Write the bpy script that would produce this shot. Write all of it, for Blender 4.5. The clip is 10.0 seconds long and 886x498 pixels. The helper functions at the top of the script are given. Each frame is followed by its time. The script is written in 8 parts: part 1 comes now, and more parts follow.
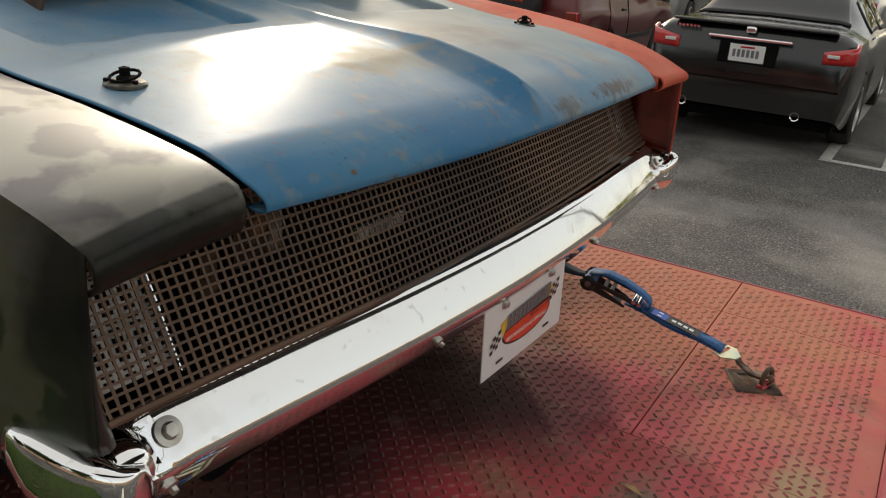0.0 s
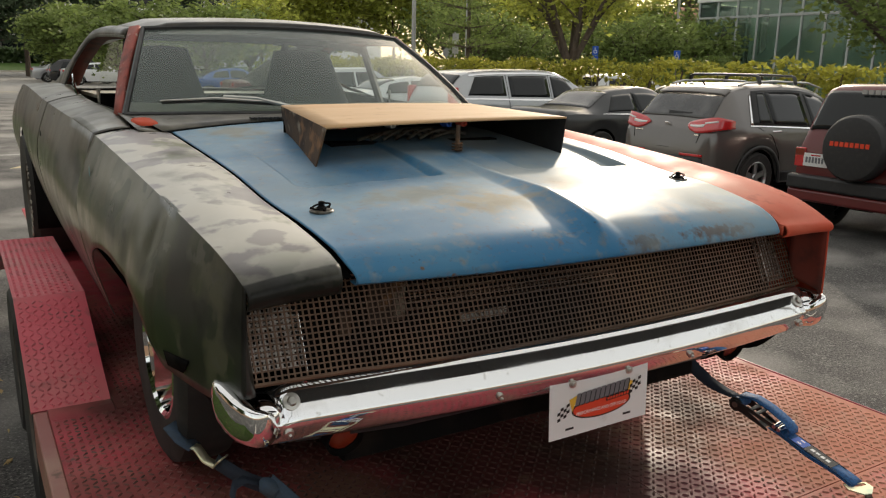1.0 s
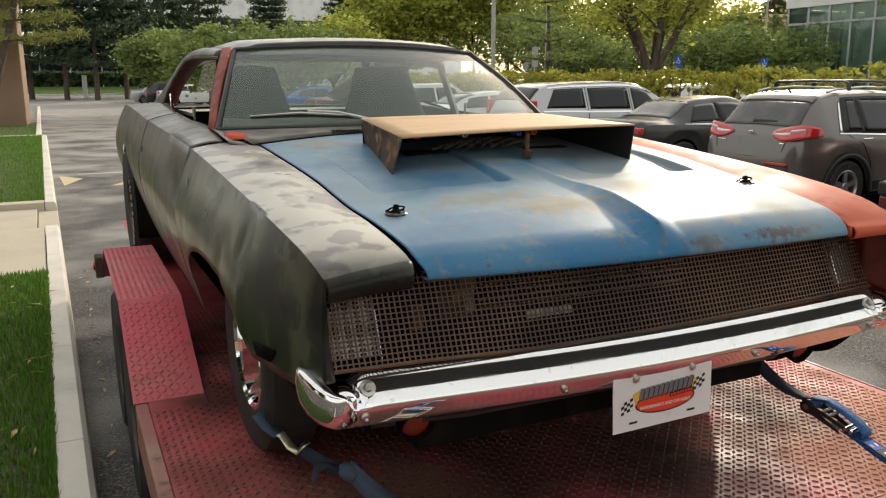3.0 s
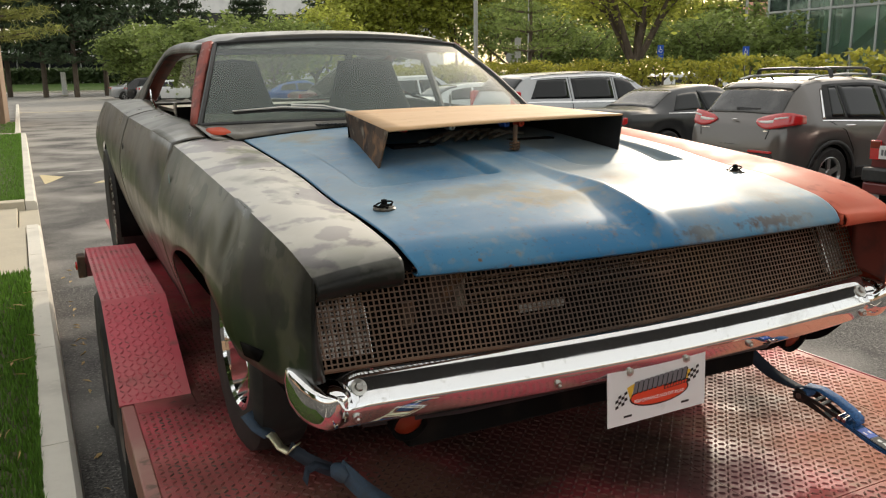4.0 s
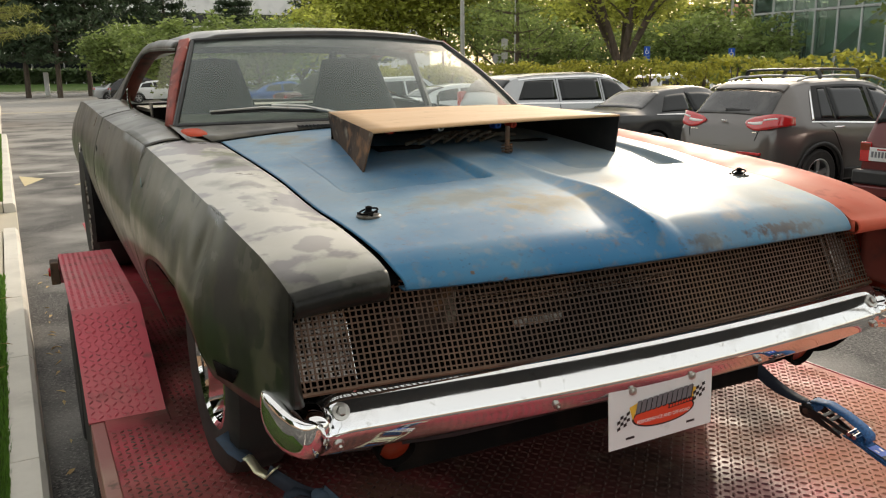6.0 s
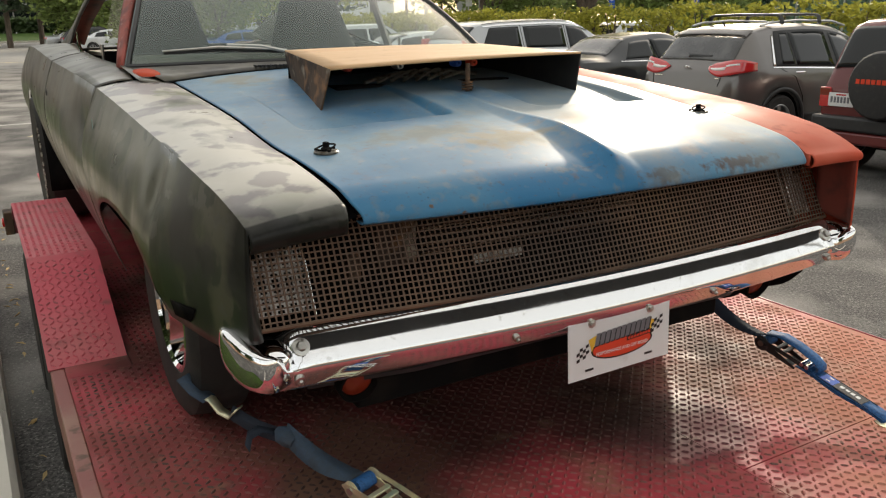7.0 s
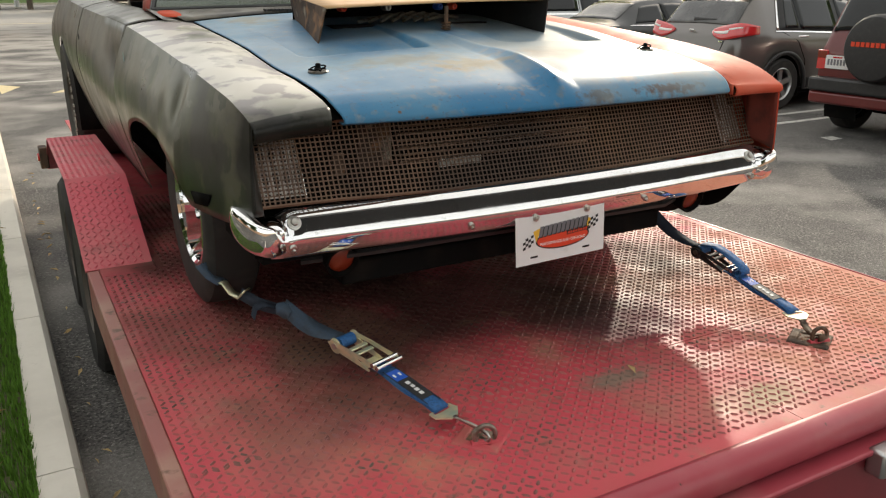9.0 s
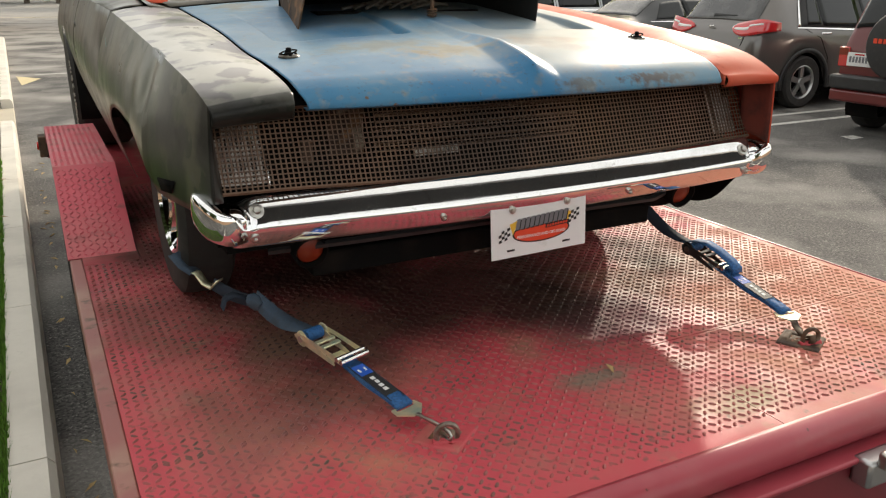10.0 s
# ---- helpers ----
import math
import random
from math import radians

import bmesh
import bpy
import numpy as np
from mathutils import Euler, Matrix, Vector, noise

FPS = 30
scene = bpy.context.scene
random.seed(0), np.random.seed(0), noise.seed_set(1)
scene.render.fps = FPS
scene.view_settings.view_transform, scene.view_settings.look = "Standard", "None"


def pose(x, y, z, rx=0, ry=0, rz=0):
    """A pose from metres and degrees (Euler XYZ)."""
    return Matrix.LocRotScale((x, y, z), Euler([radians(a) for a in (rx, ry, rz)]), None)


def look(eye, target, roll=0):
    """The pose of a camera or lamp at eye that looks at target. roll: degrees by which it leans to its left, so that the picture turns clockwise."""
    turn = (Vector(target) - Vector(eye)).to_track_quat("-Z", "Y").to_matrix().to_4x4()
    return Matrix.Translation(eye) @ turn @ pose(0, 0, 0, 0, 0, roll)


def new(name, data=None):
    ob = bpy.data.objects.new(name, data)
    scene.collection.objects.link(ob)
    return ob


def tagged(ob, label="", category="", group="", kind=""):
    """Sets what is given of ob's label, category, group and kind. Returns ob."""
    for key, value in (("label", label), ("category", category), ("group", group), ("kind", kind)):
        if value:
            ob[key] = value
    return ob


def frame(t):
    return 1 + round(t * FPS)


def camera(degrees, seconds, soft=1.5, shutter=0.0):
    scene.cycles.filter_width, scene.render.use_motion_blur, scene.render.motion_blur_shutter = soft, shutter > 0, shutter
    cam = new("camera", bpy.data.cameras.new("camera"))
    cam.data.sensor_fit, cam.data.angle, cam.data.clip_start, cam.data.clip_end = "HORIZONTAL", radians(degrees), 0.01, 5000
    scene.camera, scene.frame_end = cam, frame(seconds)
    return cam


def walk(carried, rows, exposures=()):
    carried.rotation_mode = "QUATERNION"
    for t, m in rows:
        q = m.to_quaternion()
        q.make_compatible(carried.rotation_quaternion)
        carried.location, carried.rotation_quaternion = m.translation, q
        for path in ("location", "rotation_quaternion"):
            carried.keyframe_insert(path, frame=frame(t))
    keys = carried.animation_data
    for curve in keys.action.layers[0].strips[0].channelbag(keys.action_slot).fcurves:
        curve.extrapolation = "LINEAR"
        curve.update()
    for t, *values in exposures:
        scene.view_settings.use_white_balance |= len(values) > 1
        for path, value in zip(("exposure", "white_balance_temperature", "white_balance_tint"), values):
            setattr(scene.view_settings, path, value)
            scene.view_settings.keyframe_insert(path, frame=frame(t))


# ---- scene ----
cam = camera(58.1, 10.0, soft=1.2)
PATH = [
    (0, (-1.269, -0.552, 1.668), (0.33, 0.4, 0.933), 3.8),
    (0.2, (-1.257, -0.706, 1.667), (0.295, 0.353, 0.981), 5.4),
    (0.5, (-1.281, -0.969, 1.729), (0.063, 0.397, 1.158), 4.0),
    (0.7, (-1.283, -1.171, 1.771), (-0.135, 0.395, 1.29), 1.4),
    (1, (-1.295, -1.361, 1.795), (-0.28, 0.303, 1.346), 1.3),
    (1.5, (-1.314, -1.485, 1.792), (-0.43, 0.262, 1.384), 2.0),
    (2, (-1.323, -1.499, 1.788), (-0.501, 0.278, 1.377), 0.9),
    (3.5, (-1.327, -1.465, 1.786), (-0.469, 0.291, 1.362), -0.6),
    (4, (-1.321, -1.446, 1.785), (-0.45, 0.301, 1.35), -0.8),
    (4.5, (-1.316, -1.418, 1.784), (-0.438, 0.328, 1.36), -0.8),
    (5, (-1.302, -1.383, 1.781), (-0.417, 0.361, 1.361), -0.7),
    (6.5, (-1.251, -1.307, 1.766), (-0.322, 0.403, 1.301), -0.9),
    (7, (-1.249, -1.326, 1.738), (-0.291, 0.341, 1.187), -0.8),
    (7.5, (-1.276, -1.525, 1.722), (-0.352, 0.144, 1.12), -0.5),
    (8, (-1.342, -1.67, 1.71), (-0.476, 0.014, 1.067), -0.5),
    (8.5, (-1.411, -1.752, 1.701), (-0.521, -0.072, 1.079), -0.6),
    (9, (-1.357, -1.769, 1.676), (-0.445, -0.103, 1.051), -0.3),
    (9.5, (-1.269, -1.788, 1.647), (-0.368, -0.116, 1.02), 0.1),
    (10, (-1.206, -1.776, 1.64), (-0.344, -0.086, 1.008), -0.0),
]
walk(cam, [(t, look(eye, target, roll)) for t, eye, target, roll in PATH],
     [(0.0, -0.24), (0.5, -0.54), (1.0, -0.2), (1.5, 0.03), (2.0, 0.05), (5.0, 0.07), (6.8, 0.07), (7.0, 0.1), (7.5, 0.28), (8.0, 0.44), (9.0, 0.34), (10.0, 0.31)])

# ---- world, sun ----
SUN_AZ, SUN_EL = 47.5, 20.0          # degrees from +y towards +x; height
world = bpy.data.worlds.new("world")
scene.world = world
world.use_nodes = True
wn = world.node_tree.nodes
sky = wn.new("ShaderNodeTexSky")
sky.sky_type, sky.sun_disc = "NISHITA", False
sky.sun_elevation, sky.sun_rotation = radians(SUN_EL), radians(SUN_AZ)
sky.air_density, sky.dust_density, sky.ozone_density = 1.0, 3.0, 1.0
haze = wn.new("ShaderNodeMix")
haze.data_type = "RGBA"
haze.inputs[0].default_value = 0.5
haze.inputs[7].default_value = (8.4, 7.9, 6.7, 1)
world.node_tree.links.new(sky.outputs[0], haze.inputs[6])
world.node_tree.links.new(haze.outputs[2], wn["Background"].inputs[0])
wn["Background"].inputs[1].default_value = 0.185
sun = new("sun", bpy.data.lights.new("sun", "SUN"))
sun.data.energy, sun.data.angle, sun.data.color = 2.1, radians(1.5), (1.0, 0.88, 0.72)
_s = Vector((math.sin(radians(SUN_AZ)) * math.cos(radians(SUN_EL)), math.cos(radians(SUN_AZ)) * math.cos(radians(SUN_EL)), math.sin(radians(SUN_EL))))
sun.matrix_world = look(_s * 50, (0, 0, 0))


# ---- materials ----
def material(name, color, rough=0.5, metal=0.0, layers=(), bump=None, coat=0.0, spec=0.5, rough_var=0.0, random_value=0.0, island=False, spots=(), dust_sheen=None):
    """layers: (scale, colour, low, high, detail[, stretch]) noise masks laid over the base; bump: (scale, strength, distance)."""
    m = bpy.data.materials.new(name)
    m.use_nodes = True
    nt = m.node_tree
    n, k = nt.nodes, nt.links
    b = n["Principled BSDF"]
    b.inputs["Roughness"].default_value = rough
    b.inputs["Metallic"].default_value = metal
    b.inputs["Specular IOR Level"].default_value = spec
    b.inputs["Coat Weight"].default_value = coat
    b.inputs["Coat Roughness"].default_value = 0.12
    co = n.new("ShaderNodeTexCoord")
    rgb = n.new("ShaderNodeRGB")
    rgb.outputs[0].default_value = (*color, 1)
    out = rgb.outputs[0]
    for i, (scale, col, low, high, detail, *more) in enumerate(layers):
        mp = n.new("ShaderNodeMapping")
        mp.inputs["Location"].default_value = (i * 3.7, i * 1.9, i * 5.3)
        if more:
            mp.inputs["Scale"].default_value = more[0]
        k.new(co.outputs["Object"], mp.inputs["Vector"])
        t = n.new("ShaderNodeTexNoise")
        t.inputs["Scale"].default_value, t.inputs["Detail"].default_value = scale, detail
        k.new(mp.outputs[0], t.inputs["Vector"])
        r = n.new("ShaderNodeMapRange")
        r.inputs["From Min"].default_value, r.inputs["From Max"].default_value = low, high
        k.new(t.outputs[0], r.inputs["Value"])
        mx = n.new("ShaderNodeMix")
        mx.data_type = "RGBA"
        mx.inputs[7].default_value = (*col, 1)
        k.new(r.outputs[0], mx.inputs[0])
        k.new(out, mx.inputs[6])
        out = mx.outputs[2]
    worn = None
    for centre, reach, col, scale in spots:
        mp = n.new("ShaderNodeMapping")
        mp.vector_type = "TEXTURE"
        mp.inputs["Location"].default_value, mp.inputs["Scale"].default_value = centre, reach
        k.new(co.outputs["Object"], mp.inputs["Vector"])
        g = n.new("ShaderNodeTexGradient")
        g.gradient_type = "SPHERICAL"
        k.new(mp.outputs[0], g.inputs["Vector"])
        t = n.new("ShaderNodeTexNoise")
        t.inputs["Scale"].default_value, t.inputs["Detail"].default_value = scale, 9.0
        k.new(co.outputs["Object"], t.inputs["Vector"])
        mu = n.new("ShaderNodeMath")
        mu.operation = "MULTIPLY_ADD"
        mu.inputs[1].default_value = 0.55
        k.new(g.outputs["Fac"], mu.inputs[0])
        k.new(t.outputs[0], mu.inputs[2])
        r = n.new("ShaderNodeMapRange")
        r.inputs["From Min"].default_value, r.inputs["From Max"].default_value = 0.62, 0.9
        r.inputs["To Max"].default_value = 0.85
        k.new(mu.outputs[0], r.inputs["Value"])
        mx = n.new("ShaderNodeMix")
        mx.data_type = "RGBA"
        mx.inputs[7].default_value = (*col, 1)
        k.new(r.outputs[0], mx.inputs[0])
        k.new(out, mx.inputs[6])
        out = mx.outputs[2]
        if worn:
            hi = n.new("ShaderNodeMath")
            hi.operation = "MAXIMUM"
            k.new(worn, hi.inputs[0])
            k.new(r.outputs[0], hi.inputs[1])
            worn = hi.outputs[0]
        else:
            worn = r.outputs[0]
    if worn:
        # spots, stains and painted shade alike, have lost their gloss
        dull = n.new("ShaderNodeMapRange")
        dull.inputs["To Min"].default_value, dull.inputs["To Max"].default_value = spec, spec * 0.08
        k.new(worn, dull.inputs["Value"])
        k.new(dull.outputs[0], b.inputs["Specular IOR Level"])
    if random_value:
        if island:
            src = n.new("ShaderNodeNewGeometry").outputs["Random Per Island"]
        else:
            src = n.new("ShaderNodeObjectInfo").outputs["Random"]
        hv = n.new("ShaderNodeHueSaturation")
        r = n.new("ShaderNodeMapRange")
        r.inputs["To Min"].default_value, r.inputs["To Max"].default_value = 1 - random_value, 1 + random_value
        k.new(src, r.inputs["Value"])
        k.new(r.outputs[0], hv.inputs["Value"])
        k.new(out, hv.inputs["Color"])
        out = hv.outputs[0]
    if dust_sheen:
        # dusty paleness plus painted sky sheen on faces that look up: (colour, most, low, high, then blotches of other
        # colours)
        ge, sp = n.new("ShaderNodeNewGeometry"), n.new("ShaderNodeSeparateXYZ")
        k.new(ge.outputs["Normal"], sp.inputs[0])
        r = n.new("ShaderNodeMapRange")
        r.inputs["From Min"].default_value, r.inputs["From Max"].default_value, r.inputs["To Max"].default_value = 0.88, 0.995, dust_sheen[1]
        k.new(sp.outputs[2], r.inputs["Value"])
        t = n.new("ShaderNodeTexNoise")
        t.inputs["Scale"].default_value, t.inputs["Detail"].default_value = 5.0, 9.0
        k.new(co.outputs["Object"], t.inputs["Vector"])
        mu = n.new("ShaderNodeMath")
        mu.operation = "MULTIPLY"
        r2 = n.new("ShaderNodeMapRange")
        r2.inputs["From Min"].default_value, r2.inputs["From Max"].default_value = dust_sheen[2], dust_sheen[3]
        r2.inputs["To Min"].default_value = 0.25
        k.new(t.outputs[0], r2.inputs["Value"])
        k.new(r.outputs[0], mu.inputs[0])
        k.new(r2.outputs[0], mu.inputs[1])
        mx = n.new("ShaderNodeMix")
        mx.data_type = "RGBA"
        mx.inputs[7].default_value = (*dust_sheen[0], 1)
        for i, (scale, col, low, high) in enumerate(dust_sheen[4:]):
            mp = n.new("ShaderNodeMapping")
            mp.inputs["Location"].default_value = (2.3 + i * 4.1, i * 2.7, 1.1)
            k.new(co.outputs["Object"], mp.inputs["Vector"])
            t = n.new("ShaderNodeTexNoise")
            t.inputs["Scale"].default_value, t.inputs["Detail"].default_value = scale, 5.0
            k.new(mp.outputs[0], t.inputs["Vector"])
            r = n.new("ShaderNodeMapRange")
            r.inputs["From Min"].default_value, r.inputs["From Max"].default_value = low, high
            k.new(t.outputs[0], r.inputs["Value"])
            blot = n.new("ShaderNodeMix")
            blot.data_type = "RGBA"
            blot.inputs[6].default_value, blot.inputs[7].default_value = (*dust_sheen[0], 1), (*col, 1)
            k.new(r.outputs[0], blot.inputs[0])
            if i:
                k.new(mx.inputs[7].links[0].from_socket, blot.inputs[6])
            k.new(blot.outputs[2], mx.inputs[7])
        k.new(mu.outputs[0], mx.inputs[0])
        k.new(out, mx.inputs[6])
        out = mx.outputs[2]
    k.new(out, b.inputs["Base Color"])
    if rough_var:
        t = n.new("ShaderNodeTexNoise")
        t.inputs["Scale"].default_value, t.inputs["Detail"].default_value = 7.0, 5.0
        k.new(co.outputs["Object"], t.inputs["Vector"])
        r = n.new("ShaderNodeMapRange")
        r.inputs["From Min"].default_value, r.inputs["From Max"].default_value = 0.3, 0.7
        r.inputs["To Min"].default_value, r.inputs["To Max"].default_value = max(0.02, rough - rough_var), min(1, rough + rough_var)
        k.new(t.outputs[0], r.inputs["Value"])
        k.new(r.outputs[0], b.inputs["Roughness"])
    if bump:
        t = n.new("ShaderNodeTexNoise")
        t.inputs["Scale"].default_value, t.inputs["Detail"].default_value = bump[0], 6.0
        k.new(co.outputs["Object"], t.inputs["Vector"])
        bp = n.new("ShaderNodeBump")
        bp.inputs["Strength"].default_value, bp.inputs["Distance"].default_value = bump[1], bump[2]
        k.new(t.outputs[0], bp.inputs["Height"])
        k.new(bp.outputs[0], b.inputs["Normal"])
    return m


def leaf_material(name, color, amount=0.35):
    m = material(name, color, 0.55, random_value=0.4, island=True, spec=0.3)
    n, k = m.node_tree.nodes, m.node_tree.links
    b, o = n["Principled BSDF"], n["Material Output"]
    tr = n.new("ShaderNodeBsdfTranslucent")
    src = b.inputs["Base Color"].links[0].from_socket
    k.new(src, tr.inputs["Color"])
    mx = n.new("ShaderNodeMixShader")
    mx.inputs[0].default_value = amount
    k.new(b.outputs[0], mx.inputs[1])
    k.new(tr.outputs[0], mx.inputs[2])
    k.new(mx.outputs[0], o.inputs["Surface"])
    return m


def glass_material(name, tint, rough=0.02, clear=0.85):
    """A thin pane: mostly see-through, with a mirror-like film by Fresnel."""
    m = bpy.data.materials.new(name)
    m.use_nodes = True
    n, k = m.node_tree.nodes, m.node_tree.links
    n.remove(n["Principled BSDF"])
    tr, gl, fr, mx = n.new("ShaderNodeBsdfTransparent"), n.new("ShaderNodeBsdfGlossy"), n.new("ShaderNodeFresnel"), n.new("ShaderNodeMixShader")
    tr.inputs[0].default_value = (*tint, 1)
    gl.inputs["Roughness"].default_value = rough
    fr.inputs[0].default_value = 1.5
    df, dm = n.new("ShaderNodeBsdfDiffuse"), n.new("ShaderNodeMixShader")
    df.inputs[0].default_value = (0.46, 0.57, 0.53, 1)
    dm.inputs[0].default_value = 1 - clear
    k.new(tr.outputs[0], dm.inputs[1])
    tl, film = n.new("ShaderNodeBsdfTranslucent"), n.new("ShaderNodeMixShader")
    tl.inputs[0].default_value = (0.58, 0.71, 0.66, 1)
    film.inputs[0].default_value = 0.5
    k.new(df.outputs[0], film.inputs[1])
    k.new(tl.outputs[0], film.inputs[2])
    k.new(film.outputs[0], dm.inputs[2])
    k.new(fr.outputs[0], mx.inputs[0])
    k.new(dm.outputs[0], mx.inputs[1])
    k.new(gl.outputs[0], mx.inputs[2])
    k.new(mx.outputs[0], n["Material Output"].inputs["Surface"])
    return m


# the pale lane spot holds bleached asphalt and painted grazing sun sheen
ASPHALT = material("asphalt", (0.105, 0.1, 0.095), 0.85, layers=[(0.35, (0.15, 0.143, 0.135), 0.4, 0.75, 6), (3.0, (0.06, 0.058, 0.056), 0.5, 0.8, 8), (60, (0.05, 0.048, 0.046), 0.48, 0.56, 3), (75, (0.24, 0.23, 0.215), 0.6, 0.66, 2)], spots=[((2.0, 60.0, 0.0), (22.0, 80.0, 4.0), (0.42, 0.4, 0.37), 0.8)], bump=(110, 0.8, 0.008), spec=0.35)
CONCRETE = material("concrete", (0.74, 0.7, 0.62), 0.85, layers=[(2.2, (0.58, 0.545, 0.48), 0.45, 0.75, 8), (30, (0.7, 0.66, 0.58), 0.5, 0.8, 5), (9, (0.22, 0.2, 0.17), 0.66, 0.8, 8)], bump=(90, 0.3, 0.004), spec=0.3)
SIDEWALK = material("sidewalk", (0.55, 0.49, 0.38), 0.85, layers=[(1.5, (0.45, 0.4, 0.32), 0.45, 0.75, 8), (60, (0.6, 0.55, 0.45), 0.5, 0.8, 4)], bump=(120, 0.25, 0.003), spec=0.3)
ROAD_PAINT = material("road_paint", (0.55, 0.54, 0.5), 0.75, layers=[(14, (0.2, 0.19, 0.18), 0.55, 0.72, 8)], bump=(180, 0.4, 0.003))
YELLOW_PAINT = material("yellow_road_paint", (0.62, 0.52, 0.3), 0.75, layers=[(10, (0.25, 0.22, 0.17), 0.58, 0.75, 8)])
SOIL = material("soil", (0.07, 0.075, 0.03), 0.95, layers=[(6, (0.1, 0.09, 0.05), 0.45, 0.7, 6)])
VERGE = material("mown_verge", (0.06, 0.11, 0.025), 0.95, spec=0.15, layers=[(2, (0.09, 0.13, 0.035), 0.45, 0.7, 6), (25, (0.035, 0.065, 0.016), 0.5, 0.7, 6)])
GRASS = leaf_material("grass", (0.12, 0.24, 0.034), 0.35)
# dark spots under the car paint its shade, mixed with grime, into the deck
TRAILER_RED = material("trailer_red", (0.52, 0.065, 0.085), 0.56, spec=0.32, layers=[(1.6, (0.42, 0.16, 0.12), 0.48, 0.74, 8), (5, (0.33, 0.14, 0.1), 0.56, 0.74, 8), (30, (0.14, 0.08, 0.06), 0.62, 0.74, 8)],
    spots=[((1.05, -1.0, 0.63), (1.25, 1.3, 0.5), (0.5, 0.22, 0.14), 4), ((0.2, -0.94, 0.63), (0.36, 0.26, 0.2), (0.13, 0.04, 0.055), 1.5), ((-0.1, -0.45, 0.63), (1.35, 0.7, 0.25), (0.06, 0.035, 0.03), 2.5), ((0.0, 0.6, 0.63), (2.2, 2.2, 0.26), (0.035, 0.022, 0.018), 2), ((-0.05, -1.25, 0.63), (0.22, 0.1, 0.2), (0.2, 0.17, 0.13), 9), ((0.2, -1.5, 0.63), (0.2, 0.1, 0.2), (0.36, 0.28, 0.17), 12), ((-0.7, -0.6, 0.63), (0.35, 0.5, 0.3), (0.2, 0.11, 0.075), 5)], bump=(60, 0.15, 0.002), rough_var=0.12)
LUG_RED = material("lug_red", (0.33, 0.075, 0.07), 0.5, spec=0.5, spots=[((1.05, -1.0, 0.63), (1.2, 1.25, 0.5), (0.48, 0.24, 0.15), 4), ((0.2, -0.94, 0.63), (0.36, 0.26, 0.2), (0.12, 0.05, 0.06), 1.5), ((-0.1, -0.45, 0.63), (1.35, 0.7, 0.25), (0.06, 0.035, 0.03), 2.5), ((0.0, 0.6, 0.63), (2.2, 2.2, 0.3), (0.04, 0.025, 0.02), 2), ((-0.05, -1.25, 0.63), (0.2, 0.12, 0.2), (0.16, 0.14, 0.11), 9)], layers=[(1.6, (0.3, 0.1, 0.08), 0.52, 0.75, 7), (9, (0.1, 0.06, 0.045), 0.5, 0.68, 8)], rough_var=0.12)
FENDER_PLATE = material("fender_plate_red", (0.58, 0.085, 0.115), 0.5, layers=[(2.2, (0.5, 0.14, 0.14), 0.45, 0.7, 7), (14, (0.3, 0.08, 0.075), 0.6, 0.75, 8)], rough_var=0.1)
FENDER_LUG = material("fender_lug_red", (0.62, 0.1, 0.13), 0.3, layers=[(8, (0.24, 0.08, 0.07), 0.5, 0.7, 7)])
RAIL_RED = material("rail_red", (0.36, 0.05, 0.07), 0.38, layers=[(4, (0.42, 0.14, 0.14), 0.5, 0.8, 6), (30, (0.08, 0.04, 0.03), 0.7, 0.74, 4)], rough_var=0.1)
RUBBED_RAIL = material("rubbed_rail", (0.3, 0.1, 0.085), 0.5, layers=[(4, (0.36, 0.19, 0.14), 0.45, 0.65, 7), (18, (0.14, 0.07, 0.045), 0.58, 0.7, 8)])
DARK_RED = material("trailer_dark_red", (0.2, 0.025, 0.035), 0.35, layers=[(3, (0.14, 0.02, 0.028), 0.45, 0.7, 6)])
DARK_RIM = material("grimy_rim", (0.1, 0.085, 0.07), 0.6, 0.4, layers=[(10, (0.04, 0.03, 0.025), 0.45, 0.7, 7)])
RUBBER = material("rubber", (0.022, 0.021, 0.02), 0.75, layers=[(12, (0.05, 0.045, 0.04), 0.5, 0.8, 6)], bump=(80, 0.3, 0.002))
BLACK = material("black_plastic", (0.02, 0.02, 0.021), 0.5, layers=[(20, (0.035, 0.034, 0.032), 0.5, 0.8, 5)])
DARK = material("underbody_black", (0.006, 0.006, 0.006), 0.85, spec=0.08, layers=[(9, (0.016, 0.013, 0.011), 0.5, 0.8, 6)])
CHROME = material("chrome", (0.9, 0.9, 0.9), 0.045, 1.0, layers=[(40, (0.55, 0.54, 0.5), 0.64, 0.75, 8)], rough_var=0.025, bump=(4, 0.05, 0.01))
BUMPER_CHROME = material("scratched_chrome", (0.88, 0.88, 0.88), 0.05, 0.975, layers=[(40, (0.6, 0.59, 0.55), 0.62, 0.75, 8), (8, (0.74, 0.73, 0.71), 0.55, 0.7, 9)], rough_var=0.035, bump=(4, 0.05, 0.01))
STEEL = material("bare_steel", (0.55, 0.54, 0.5), 0.32, 1.0, layers=[(25, (0.35, 0.3, 0.24), 0.55, 0.75, 6)])
PIN_STEEL = material("smoked_steel", (0.16, 0.15, 0.13), 0.34, 0.9, layers=[(60, (0.05, 0.04, 0.03), 0.5, 0.65, 6)])
OLD_STEEL = material("tarnished_steel", (0.3, 0.28, 0.24), 0.4, 0.8, layers=[(40, (0.12, 0.08, 0.05), 0.5, 0.65, 6)])
ZINC = material("yellow_zinc", (0.86, 0.8, 0.55), 0.36, 0.7, layers=[(18, (0.55, 0.65, 0.5), 0.45, 0.65, 4)])
